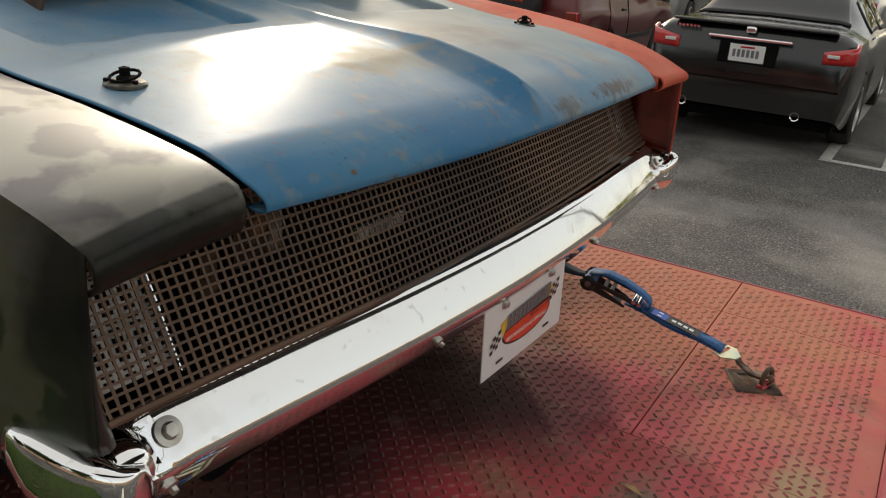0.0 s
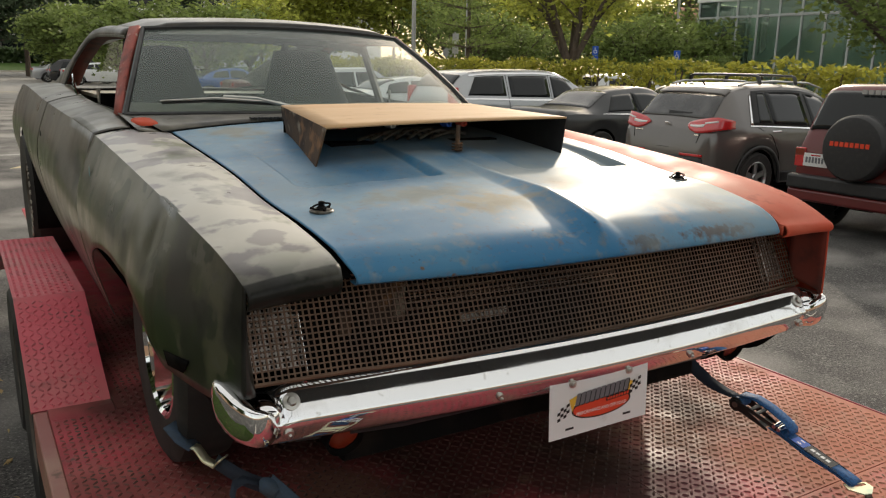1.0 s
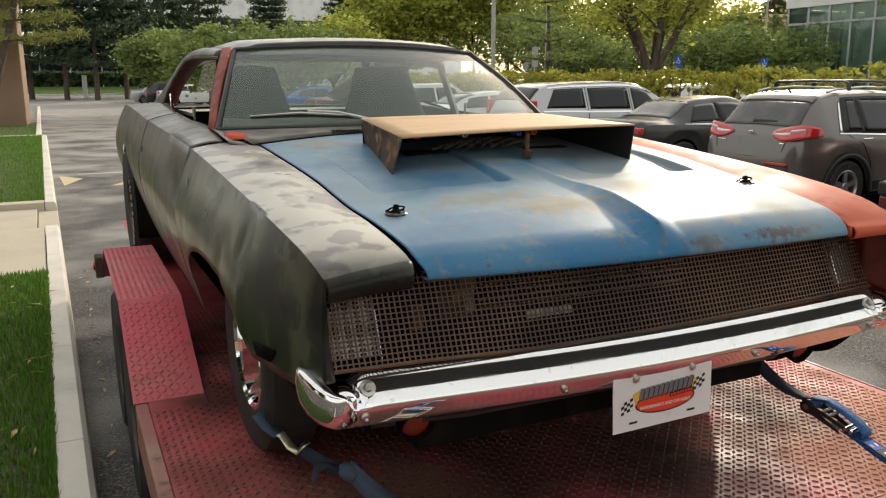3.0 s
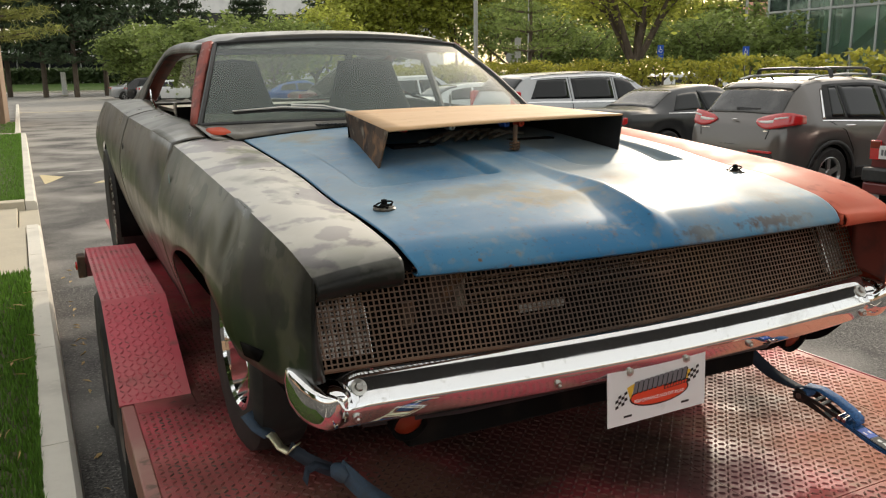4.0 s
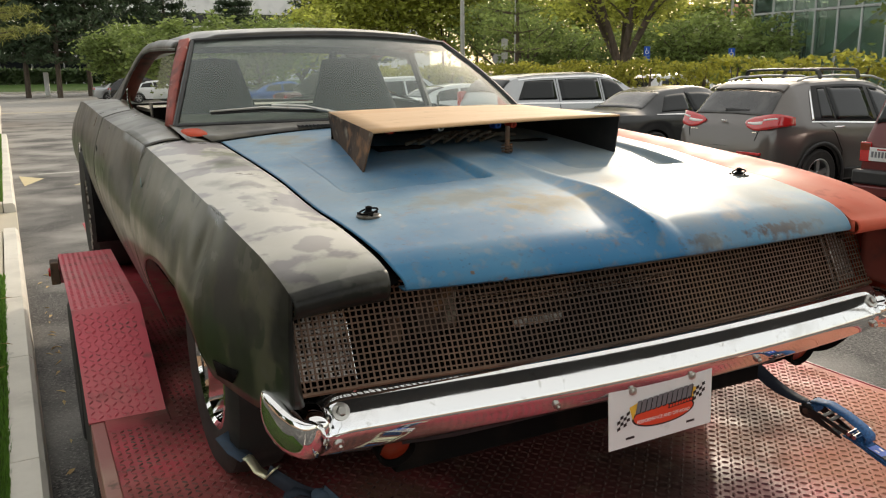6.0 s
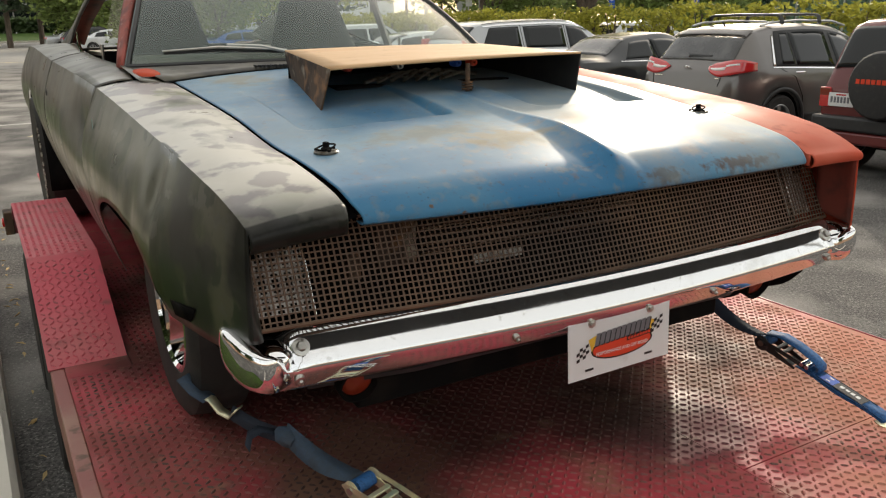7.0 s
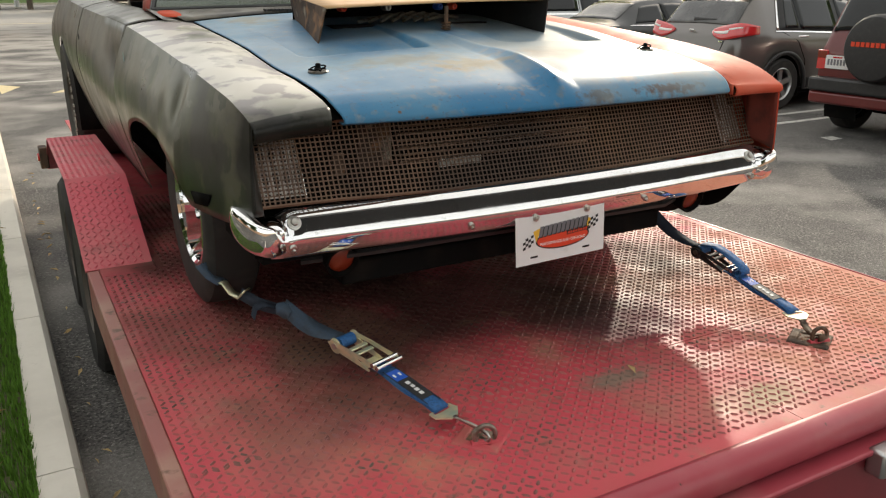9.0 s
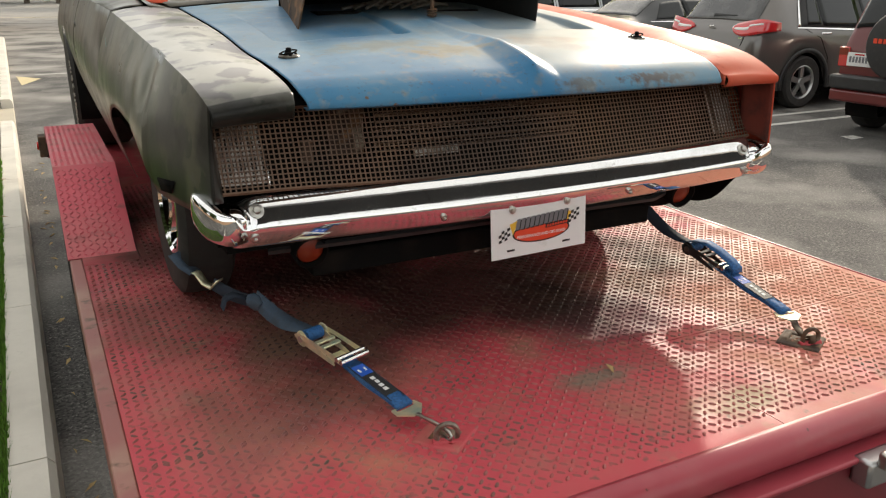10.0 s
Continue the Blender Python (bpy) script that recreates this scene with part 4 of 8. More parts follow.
def cabin():
    # cowl between hood and windscreen
    def ws_base(u):
        return (CX + u * 0.775, 1.60 + 0.22 * u * u, 1.60 - 0.012 * u * u)
    bm = bmesh.new()
    def cowl(u, k):
        x0 = CX + u * 0.7
        a = Vector((CX + u * 0.72, hood_back(x0) + 0.008, hood_z(CX + u * 0.69, 1.44) + 0.004))
        b = Vector(ws_base(u))
        return a.lerp(b, k) + Vector((0, 0, 0.008 * math.sin(math.pi * k)))
    grid(bm, cowl, lin(-1, 1, 31), lin(0, 1, 5), True)
    for s in (-1, 1):
        grid(bm, lambda k, j: Vector((CX + s * (0.715 + 0.08 * k), 1.44 + 0.38 * j + 0.02 * k, 1.548 + 0.012 * k + 0.035 * j)), [0, 0.5, 1], lin(0, 1, 6), s < 0)
    c = part("cowl", bm, OLD_BLACK, coupe, "faded black cowl panel", solid=0.003)
    bm = bmesh.new()
    for i in range(15):
        x = -0.36 + i * 0.0155
        box(bm, x, 1.535, 1.585, x + 0.007, 1.60, 1.592, Matrix.Translation((0, 0, 0.0)))
    part("cowl_vent", bm, BLACK, c)
    bm = bmesh.new()
    pm = pose(-0.735, 1.565, 1.5815, 0, 0, 12)
    bm.faces.new([bm.verts.new(pm @ Vector((0.042 * math.copysign(abs(math.cos(a)) ** 0.6, math.cos(a)), 0.034 * math.copysign(abs(math.sin(a)) ** 0.6, math.sin(a)), 0.012 * math.sin(a)))) for a in lin(0, 2 * math.pi, 25)[:-1]])
    part("paint_spot", bm, RED_FENDER, c, "bare orange-red paint patch", solid=0.001)
    # windscreen
    def ws_top(u):
        return (CX + u * 0.60, 2.17 + 0.12 * u * u, 1.938 - 0.022 * u * u)
    def screen(u, k, out=0.0):
        a, b = Vector(ws_base(u)), Vector(ws_top(u))
        p = a.lerp(b, k)
        bul = 0.02 * math.sin(math.pi * k)
        return p + Vector((0, -bul - out, bul * 0.6 + out * 0.6))
    bm = bmesh.new()
    grid(bm, lambda u, k: screen(u, 0.02 + 0.96 * k), lin(-0.985, 0.985, 25), lin(0, 1, 9))
    glass = part("windscreen", bm, SCREEN, coupe, "clear dusty windscreen")
    glass.visible_shadow = False
    gasket = bmesh.new()
    for k in (0.0, 1.0):
        tube(gasket, [screen(u, k, 0.002) for u in lin(-1, 1, 25)], 0.011, 6)
    for u in (-1, 1):
        tube(gasket, [screen(u, k, 0.002) for k in lin(0, 1, 9)], 0.011, 6)
    part("windscreen_gasket", gasket, BLACK, coupe)
    # pillars
    for s in (-1, 1):
        bm = bmesh.new()
        def pillar(k, j):
            a, b = Vector((CX + s * (0.782 + 0.012 * j), 1.83 + 0.06 * j, 1.585)), Vector((CX + s * (0.606 + 0.03 * j), 2.30 + 0.06 * j, 1.925 - 0.006 * j))
            p = a.lerp(b, k)
            return p + Vector((s * 0.01 * math.sin(math.pi * k), 0, 0))
        grid(bm, pillar, lin(0, 1, 9), lin(0, 1, 4), s > 0)
        part("windscreen_pillar", bm, RED_PILLAR, coupe, "red primer windscreen pillar", solid=0.02)
    # roof
    def roof(v, u):
        y0 = 2.17 + 0.12 * u * u
        y = y0 + (3.45 - y0) * v
        w = curve(v, [0, 0.5, 1], [0.62, 0.635, 0.60])
        z = curve(v, [0, 0.15, 0.5, 1], [1.945, 1.972, 1.982, 1.93])
        return (CX + u * w, y, z - 0.03 * u * u - 0.03 * max(0, abs(u) - 0.8) / 0.2)
    bm = bmesh.new()
    grid(bm, roof, lin(0, 1, 21), lin(-1, 1, 31), True)
    part("roof", bm, OLD_BLACK, coupe, "faded black steel roof", solid=0.025)
    # side rail of the roof and sail panel down to the quarter
    for s in (-1, 1):
        bm = bmesh.new()
        def rail(v, j):
            y = 2.36 + 2.5 * v
            top = Vector((CX + s * curve(y, [2.3, 3.0, 3.45, 4.5], [0.618, 0.635, 0.63, 0.62]), y, curve(y, [2.3, 2.9, 3.45, 4.0, 4.5, 4.9], [1.912, 1.94, 1.92, 1.855, 1.745, 1.65])))
            low_z = curve(y, [2.3, 2.9, 3.2, 3.5, 3.85, 4.5, 4.9], [1.885, 1.9, 1.885, 1.79, 1.645, 1.62, 1.61])
            low_x = curve(y, [2.3, 2.9, 3.3, 3.8, 4.5, 4.9], [0.655, 0.67, 0.695, 0.745, 0.72, 0.7])
            low = Vector((CX + s * low_x, y, low_z))
            return top.lerp(low, j) + Vector((s * 0.012 * math.sin(math.pi * j), 0, 0.006 * math.sin(math.pi * j)))
        grid(bm, rail, lin(0, 1, 26), lin(0, 1, 7), s > 0)
        part("sail_panel", bm, OLD_BLACK, coupe, solid=0.012)
        part("drip_rail", tube(bmesh.new(), [rail(v, 1.0) for v in lin(0, 0.6, 14)], 0.008, 6), OLD_BLACK, coupe)
        # jamb of the window opening, turned inwards
        bm = bmesh.new()
        grid(bm, lambda v, j: rail(v, 1.0) + Vector((-s * 0.075 * j, 0.02 * j, -0.012 * j)), lin(0.1, 0.6, 16), [0, 0.5, 1], s < 0)
        part("window_jamb", bm, RED_PRIMER, coupe, "dirty dark red window jamb", solid=0.006)
    # rear window and its frame
    bm = bmesh.new()
    rear = lambda u, k: (CX + u * (0.55 - 0.03 * k), 3.45 + 0.75 * k + 0.05 * (1 - u * u), 1.885 - 0.27 * k)
    grid(bm, rear, lin(-1, 1, 13), lin(0, 1, 7), True)
    rw = part("rear_window", bm, PANE, coupe, "clear rear window")
    rw.visible_shadow = False
    # decklid and tail
    bm = bmesh.new()
    grid(bm, lambda v, u: (CX + u * 0.64, 4.2 + 1.0 * v, 1.61 - 0.06 * v * v - 0.012 * u * u), lin(0, 1, 12), lin(-1, 1, 15), True)
    part("decklid", bm, OLD_BLACK, coupe, solid=0.004)
    part("tail_panel", boxes((CX - 0.86, 5.17, 1.05, CX + 0.86, 5.2, 1.56)), OLD_BLACK, coupe, bevel=0.01)
    part("parcel_shelf", boxes((CX - 0.62, 3.55, 1.57, CX + 0.62, 4.22, 1.59)), SHELF_TAN, coupe)
    # floor pan, firewall, trunk walls
    part("floor_pan", boxes((CX - 0.8, 1.3, 0.92, CX + 0.8, 5.1, 0.96), (CX - 0.72, 1.38, 0.92, CX + 0.72, 1.41, 1.53), (CX - 0.62, 3.5, 0.95, CX + 0.62, 3.53, 1.6)), DARK, coupe)
    # dash
    bm = bmesh.new()
    grid(bm, lambda u, k: (CX + u * 0.74, 1.66 + 0.2 * u * u + (0.44 - 0.1 * u * u) * k, 1.585 + 0.028 * math.sin(math.pi * k * 0.9) - (0.03 if k > 0.95 else 0)), lin(-1, 1, 21), lin(0, 1, 9), True)
    part("dashboard", bm, DASH, coupe, "dull olive dashboard top", solid=0.02)
    # seats
    for sx, w in ((-0.385, 0.2), (0.36, 0.25)):
        bm = bmesh.new()
        prof = lambda k: w * curve(k, [0, 0.3, 0.62, 0.75, 1], [1.0, 1.05, 1.0, 0.86, 0.62])
        def back(k, a):
            wy = prof(k)
            return (CX + sx + wy * math.copysign(abs(math.cos(a)) ** 0.5, math.cos(a)), 2.78 + 0.16 * k + 0.07 * math.sin(a), 1.15 + 0.70 * k)
        grid(bm, back, lin(0, 1, 12), lin(0, 2 * math.pi, 25))
        grid(bm, lambda r, a: (CX + sx + r * prof(1) * math.copysign(abs(math.cos(a)) ** 0.5, math.cos(a)), 2.94 + 0.07 * r * math.sin(a), 1.85 + 0.012 * (1 - r)), [0.02, 1], lin(0, 2 * math.pi, 25))
        part("seat_back", bm, SEAT, coupe, "dark high-backed bucket seat")
        part("seat_base", boxes((CX + sx - w, 2.25, 1.05, CX + sx + w, 2.75, 1.2)), SEAT, coupe, bevel=0.04)
    part("roll_bar", tube(bmesh.new(), [(CX + 0.5, 2.2, 1.55), (CX + 0.58, 2.6, 1.86), (CX + 0.54, 3.0, 1.90), (CX, 3.05, 1.91), (CX - 0.54, 3.0, 1.90), (CX - 0.6, 3.0, 1.4)], 0.02, 8), BLACK, coupe)
    part("roll_bar", tube(bmesh.new(), [(CX + 0.3, 3.02, 1.9), (CX + 0.34, 3.4, 1.3)], 0.022, 8), BLACK, coupe)
    # wiper
    w = part("wiper", tube(bmesh.new(), [(-0.13, 1.60, 1.613), (-0.3, 1.665, 1.655), (-0.42, 1.69, 1.662)], [0.009, 0.007, 0.006], 6), STEEL, coupe, "bare metal wiper arm and blade")
    part("wiper_blade", tube(bmesh.new(), [(-0.64, 1.725, 1.637), (-0.45, 1.69, 1.645), (-0.2, 1.64, 1.632)], 0.005, 6), BLACK, w)
    part("blade_spine", tube(bmesh.new(), [(-0.645, 1.722, 1.645), (-0.45, 1.687, 1.655), (-0.21, 1.64, 1.64)], [0.003, 0.0055, 0.004], 6), STEEL, w)


cabin()


def scoop():
    zf = lambda x, y: hood_z(x, y)
    tl, tr, bl, br = Vector((-0.39, 0.78, 1.612)), Vector((0.49, 0.775, 1.63)), Vector((-0.345, 1.27, 1.648)), Vector((0.42, 1.27, 1.65))
    s = part("hood_scoop", grid(bmesh.new(), lambda u, v: tl.lerp(tr, u).lerp(bl.lerp(br, u), v) + Vector((0, 0, 0.004 * math.sin(math.pi * u))), lin(0, 1, 13), lin(0, 1, 9)), BOARD, the_hood, "home-made scoop with tan board top and rusty steel sides", solid=0.006)
    for a, b, bx in ((tl, bl, -0.02), (tr, br, 0.0)):
        bm = bmesh.new()
        grid(bm, lambda k, v: Vector((a.x + (1 - v) * (bx * 1.2 * (1 - k) + (0.02 if bx else 0.0) * k) + (b.x - a.x) * k, a.y + 0.022 * (1 - v) + (b.y - a.y) * k, 0)) + Vector((0, 0, (lambda z: z)(zf(a.x + (b.x - a.x) * k, a.y + (b.y - a.y) * k) * (1 - v) + (a.z + (b.z - a.z) * k) * v))), lin(0, 1, 9), lin(0, 1, 5))
        ob = new("scoop_side", finish("scoop_side", bm_local(bm), RUST if a is tl else BLACK, False))
        ob.parent = s
        md = ob.modifiers.new("solid", "SOLIDIFY")
        md.thickness, md.offset = 0.005, 0
    # dark well with carburettor, lines and plug leads
    def sub(name, bm, mat):
        ob = new(name, finish(name, bm_local(bm), mat, True))
        ob.parent = s
        return ob
    sub("scoop_back", boxes((-0.34, 1.262, 1.53, 0.42, 1.268, 1.648)), DARK)
    sub("intake_plate", boxes((-0.28, 1.0, 1.5, 0.36, 1.25, 1.545)), DARK)
    for i in range(7):
        x = -0.14 + i * 0.045
        sub("plug_lead", tube(bmesh.new(), [(x - 0.06, 0.97, 1.556), (x, 1.0, 1.578 - 0.0015 * (i - 3) ** 2), (x + 0.05, 1.02, 1.585 - 0.0015 * (i - 3) ** 2), (x + 0.12, 1.04, 1.562)], 0.006, 6), OLD_STEEL)
    for x, mat in ((-0.27, LOGO_RED), (-0.1, STEEL), (0.11, SIGN_BLUE), (0.17, LOGO_RED)):
        bm = bmesh.new()
        lathe(bm, [(0.004, 0.008), (0.0075, 0.01), (0.011, 0.009), (0.0125, 0.002), (0.0125, -0.03)], pose(x, 0.93, 1.606, 0, 0, -90), 12)
        sub("fitting", bm, mat)
    bm = tube(bmesh.new(), [(0.058, 0.785, 1.53), (0.06, 0.785, 1.612)], 0.0075, 8)
    tube(bm, [(0.058 + 0.016 * math.cos(a), 0.785 + 0.016 * math.sin(a), 1.532 + 0.0028 * a / 2) for a in lin(0, 18, 50)], 0.0028, 5)
    sub("scoop_post", bm, RUST)


scoop()


def front_end():
    # grille of square-holed sheet between the fenders
    x0, x1, zb, zt = -0.855, 0.888, 1.150, 1.347
    def g(x, k):
        return Vector((x, 0.07 + grille_bow(x) * 0.8 + 0.09 * k, zb + (0.002 + 0.012 * max(0, x - CX) + 0.009 * min(1, max(0, (-0.35 - x) / 0.3))) * (1 - k) + (zt - zb) * k))
    pitch, bar = 0.0131, 0.0016
    cols, rows = int((x1 - x0) / pitch), 16
    vs, fs = [], []
    def strip(pts, off, d):
        b = len(vs)
        for p in pts:
            vs.extend([tuple(p - off), tuple(p + off), tuple(p + off + d), tuple(p - off + d)])
        for i in range(len(pts) - 1):
            q = b + 4 * i
            for j in range(4):
                fs.append((q + j, q + (j + 1) % 4, q + 4 + (j + 1) % 4, q + 4 + j))
    up = (g(0, 1) - g(0, 0)).normalized()
    deep = Vector((0, 0.0015, -0.0007))
    for i in range(cols + 1):
        x = x0 + i * pitch
        strip([g(x, 0), g(x, 1)], Vector((bar * 1.2, 0, 0)), deep)
    for j in range(rows + 1):
        strip([g(x, j / rows) - deep * 0.1 for x in lin(x0, x1, 25)], up * bar, deep)
    me = bpy.data.meshes.new("grille_mesh")
    me.from_pydata(vs, [], fs)
    me.transform(base_of(coupe).inverted())
    me.materials.append(MESH_BROWN)
    gm = new("grille", me)
    gm.parent = coupe
    gm["label"] = "rusty square-holed mesh grille"
    bm = bmesh.new()
    for k, r in ((0, 0.005), (1, 0.006)):
        tube(bm, [g(x, k) for x in lin(x0, x1, 25)], r, 6)
    part("grille_frame", bm, MESH_BROWN, gm)
    # pale lamp screens behind both ends
    for s, xa, xb in ((-1, -0.825, -0.715), (1, 0.775, 0.875)):
        vs.clear(), fs.clear()
        for i in range(13):
            x = xa + (xb - xa) * i / 12
            strip([g(x, 0.06) + Vector((0, 0.04, 0)), g(x, 0.9) + Vector((0, 0.04, 0))], Vector((0.0022, 0, 0)), deep)
        for j in range(17):
            strip([g(xa, 0.06 + 0.84 * j / 16) + Vector((0, 0.04, 0)), g(xb, 0.06 + 0.84 * j / 16) + Vector((0, 0.04, 0))], up * 0.0022, deep)
        me = bpy.data.meshes.new("lamp_screen")
        me.from_pydata(vs, [], fs)
        me.transform(base_of(coupe).inverted())
        me.materials.append(PALE_MESH)
        ob = new("lamp_screen", me)
        ob.parent = gm
        xe = xb if s < 0 else xa
        part("screen_edge", tube(bmesh.new(), [g(xe, 0.02) + Vector((0, 0.03, 0)), g(xe, 0.5) + Vector((0, 0.028, 0)), g(xe, 0.97) + Vector((0, 0.03, 0))], 0.0045, 6), CHROME, gm)
    # radiator and dark bay behind
    part("radiator", boxes((-0.33, 0.42, 1.02, 0.42, 0.47, 1.335)), DARK, coupe, "dusty radiator core")
    rad = coupe.children[-1]
    for j in range(9):
        part("radiator_fin", boxes((-0.32, 0.405, 1.16 + j * 0.022, 0.41, 0.418, 1.165 + j * 0.022)), MESH_BROWN, rad)
    part("bay_tag", boxes((-0.287, 0.2, 1.185, -0.15, 0.206, 1.207)), PALE_MESH, coupe, "small pale metal tag behind the grille")
    part("bay_bracket", boxes((-0.52, 0.24, 1.2, -0.42, 0.26, 1.33)), RUST, coupe)
    part("bay_bracket", boxes((-0.60, 0.22, 1.19, -0.57, 0.24, 1.25)), RUST, coupe)
    part("core_support", boxes((CX - 0.84, 0.5, 0.98, CX + 0.84, 0.53, 1.40)), DARK, coupe)
    part("core_floor", boxes((CX - 0.84, 0.2, 0.98, CX + 0.84, 0.499, 1.0)), DARK, coupe)
    part("latch_panel", boxes((CX - 0.85, 0.16, 1.352, CX + 0.85, 0.499, 1.360)), DARK, coupe)
    for s in (-1, 1):
        part("core_side", boxes((CX + s * 0.845 - 0.015, 0.2, 1.001, CX + s * 0.845 + 0.015, 0.499, 1.34)), DARK, coupe)
    part("engine_block", boxes((CX - 0.35, 0.6, 0.95, CX + 0.35, 1.35, 1.42)), DARK, coupe, bevel=0.03)
    # bumper: a sloping upper face, a tight front edge and a face tucked in below
    prof = [(0.058, 1.1525), (0.05, 1.152), (0.0425, 1.150), (0.0365, 1.144), (0.0285, 1.133), (0.019, 1.1185), (0.0105, 1.1045), (0.004, 1.092), (0.0, 1.084), (0.0005, 1.079), (0.005, 1.068), (0.013, 1.052), (0.021, 1.037), (0.027, 1.030), (0.036, 1.028)]
    def front_y(x):
        return curve(x, [-0.83, -0.79, -0.75, -0.6, -0.3, 0.0, 0.3, 0.55, 0.75, 0.83, 0.87], [0.107, 0.095, 0.088, 0.067, 0.029, 0.006, 0.001, 0.008, 0.02, 0.028, 0.04])
    def bump(x, i):
        y, z = prof[i]
        end = max(0, (abs(x - CX) - 0.77) / 0.045) if x < CX else max(0, (x - 0.84) / 0.04)
        return (x, front_y(x) + y + 0.012 * end ** 2 * (1 if i < 9 else 0.3), z + 0.014 * x - 0.022 * min(1, end) ** 2 * (1 if i < 7 else 0.1))
    bm = bmesh.new()
    grid(bm, bump, [-0.815 + i * 0.02 for i in range(85)], range(len(prof)), False)
    b = part("front_bumper", bm, BUMPER_CHROME, coupe, "scratched chrome front bumper", solid=0.003)
    # end blades that wrap round the fenders
    for s in (-1, 1):
        ks = [-0.12, 0.0, 0.12, 0.22, 0.35, 0.6, 0.85, 1.0]
        if s < 0:
            px, py = [-0.772, -0.796, -0.81, -0.825, -0.848, -0.877, -0.892, -0.888], [0.118, 0.106, 0.088, 0.075, 0.07, 0.1, 0.16, 0.2]
            zt_, zb_ = [1.10, 1.097, 1.106, 1.116, 1.124, 1.141, 1.154, 1.152], [1.03, 1.03, 1.034, 1.038, 1.043, 1.05, 1.064, 1.088]
        else:
            px, py = [0.82, 0.845, 0.856, 0.868, 0.884, 0.901, 0.91, 0.906], [0.05, 0.032, 0.018, 0.01, 0.01, 0.035, 0.08, 0.13]
            zt_, zb_ = [1.12, 1.122, 1.134, 1.143, 1.147, 1.15, 1.152, 1.149], [1.05, 1.05, 1.053, 1.06, 1.067, 1.082, 1.108, 1.135]
        def blade(k, j):
            top, low = curve(k, ks, zt_), curve(k, ks, zb_)
            x, y = curve(k, ks, px), curve(k, ks, py)
            tx, ty = curve(min(1, k + 0.05), ks, px) - curve(max(-0.12, k - 0.05), ks, px), curve(min(1, k + 0.05), ks, py) - curve(max(-0.12, k - 0.05), ks, py)
            l = math.hypot(tx, ty) or 1
            nx, ny = (ty / l, -tx / l) if s > 0 else (-ty / l, tx / l)
            # from the lower inner edge, up the outer face, over the top and in behind
            sec = [(-0.02, 0.0), (-0.008, 0.0), (0.0, 0.06), (0.006, 0.2), (0.009, 0.4), (0.009, 0.6), (0.007, 0.8), (0.005, 0.92), (0.002, 0.97), (-0.005, 1.0), (-0.016, 0.995), (-0.03, 0.97)]
            o, h = sec[j]
            if j >= 9:
                o *= 1 + 4.0 * max(0, 0.3 - k)
            return (x + nx * o, y + ny * o, low + (top - low) * h)
        bm = bmesh.new()
        grid(bm, blade, lin(-0.12, 1, 29), range(12), s < 0)
        part("bumper_wing", bm, CHROME, b, solid=0.003)
        bm = bmesh.new()
        bmesh.ops.create_uvsphere(bm, u_segments=16, v_segments=10, radius=1.0)
        bm.transform((pose(-0.812, 0.135, 1.085) if s < 0 else pose(0.862, 0.075, 1.108)) @ Matrix.Diagonal((0.045, 0.05, 0.04, 1)))
        part("bumper_knuckle", bm, CHROME, b)
        # bolt heads: a large one on the upper face, small ones below the edge
        bx = -0.758 if s < 0 else 0.80
        for x, fy, z, r, lean in ((bx, 0.019, 1.122, 0.0185, 35), (bx + s * 0.01, 0.008, 1.055, 0.011, -25), (CX + s * 0.30, 0.008, 1.055, 0.009, -25)):
            bm = bmesh.new()
            m = pose(x, front_y(x) + fy - 0.001, z + 0.014 * x, 0, 0, -90) @ pose(0, 0, 0, 0, -lean, 0)
            lathe(bm, [(r * 0.55, 0.004), (r * 0.6, 0.0045), (r, 0.003), (r, -0.004)], m, 20)
            lathe(bm, [(0.0, 0.0115), (r * 0.48, 0.011), (r * 0.56, 0.0095), (r * 0.57, 0.003)], m, 6)
            part("bumper_bolt", bm, STEEL, b)
    # valance, lamps in it
    bm = bmesh.new()
    low_edge = lambda x: curve(x, [-0.85, -0.72, -0.6, -0.45, 0.0, 0.45, 0.58, 0.7, 0.79, 0.87], [1.05, 0.985, 0.962, 0.99, 1.0, 0.99, 0.935, 0.94, 0.985, 1.06])
    def under(x, k):
        zt2 = 1.048 + 0.014 * x
        return (x, front_y(max(-0.8, min(0.84, x))) + 0.04 + 0.15 * math.sin(k * 1.5), zt2 + (low_edge(x) - zt2) * (1 - math.cos(k * 1.57)))
    grid(bm, under, lin(-0.83, 0.87, 61), lin(0, 1, 8))
    v = part("valance", bm, DARK, coupe, "black front valance", solid=0.004)
    for s, lx, ly, lz in ((-1, -0.60, 0.205, 0.958), (1, 0.655, 0.15, 0.985)):
        bm = bmesh.new()
        lathe(bm, [(0.0, 0.014), (0.024, 0.012), (0.037, 0.004), (0.039, -0.01)], pose(lx, ly, lz, 0, 15, -90), 18)
        part("turn_lamp", bm, ORANGE, v, "orange turn lamp")
        bm = bmesh.new()
        lathe(bm, [(0.039, 0.004), (0.043, 0.02), (0.048, 0.018), (0.05, -0.06), (0.02, -0.09)], pose(lx, ly, lz, 0, 15, -90), 18)
        part("lamp_housing", bm, DARK, v)
    part("lower_bar", tube(bmesh.new(), [(CX - 0.72, 0.25, 0.955), (CX - 0.5, 0.15, 0.985), (CX + 0.5, 0.13, 0.985), (CX + 0.75, 0.25, 0.985)], 0.011, 6), BLACK, coupe)
    fm = part("frame_member", boxes((CX - 0.6, 0.25, 0.86, CX + 0.6, 0.33, 0.93)), DARK, coupe, bevel=0.008)
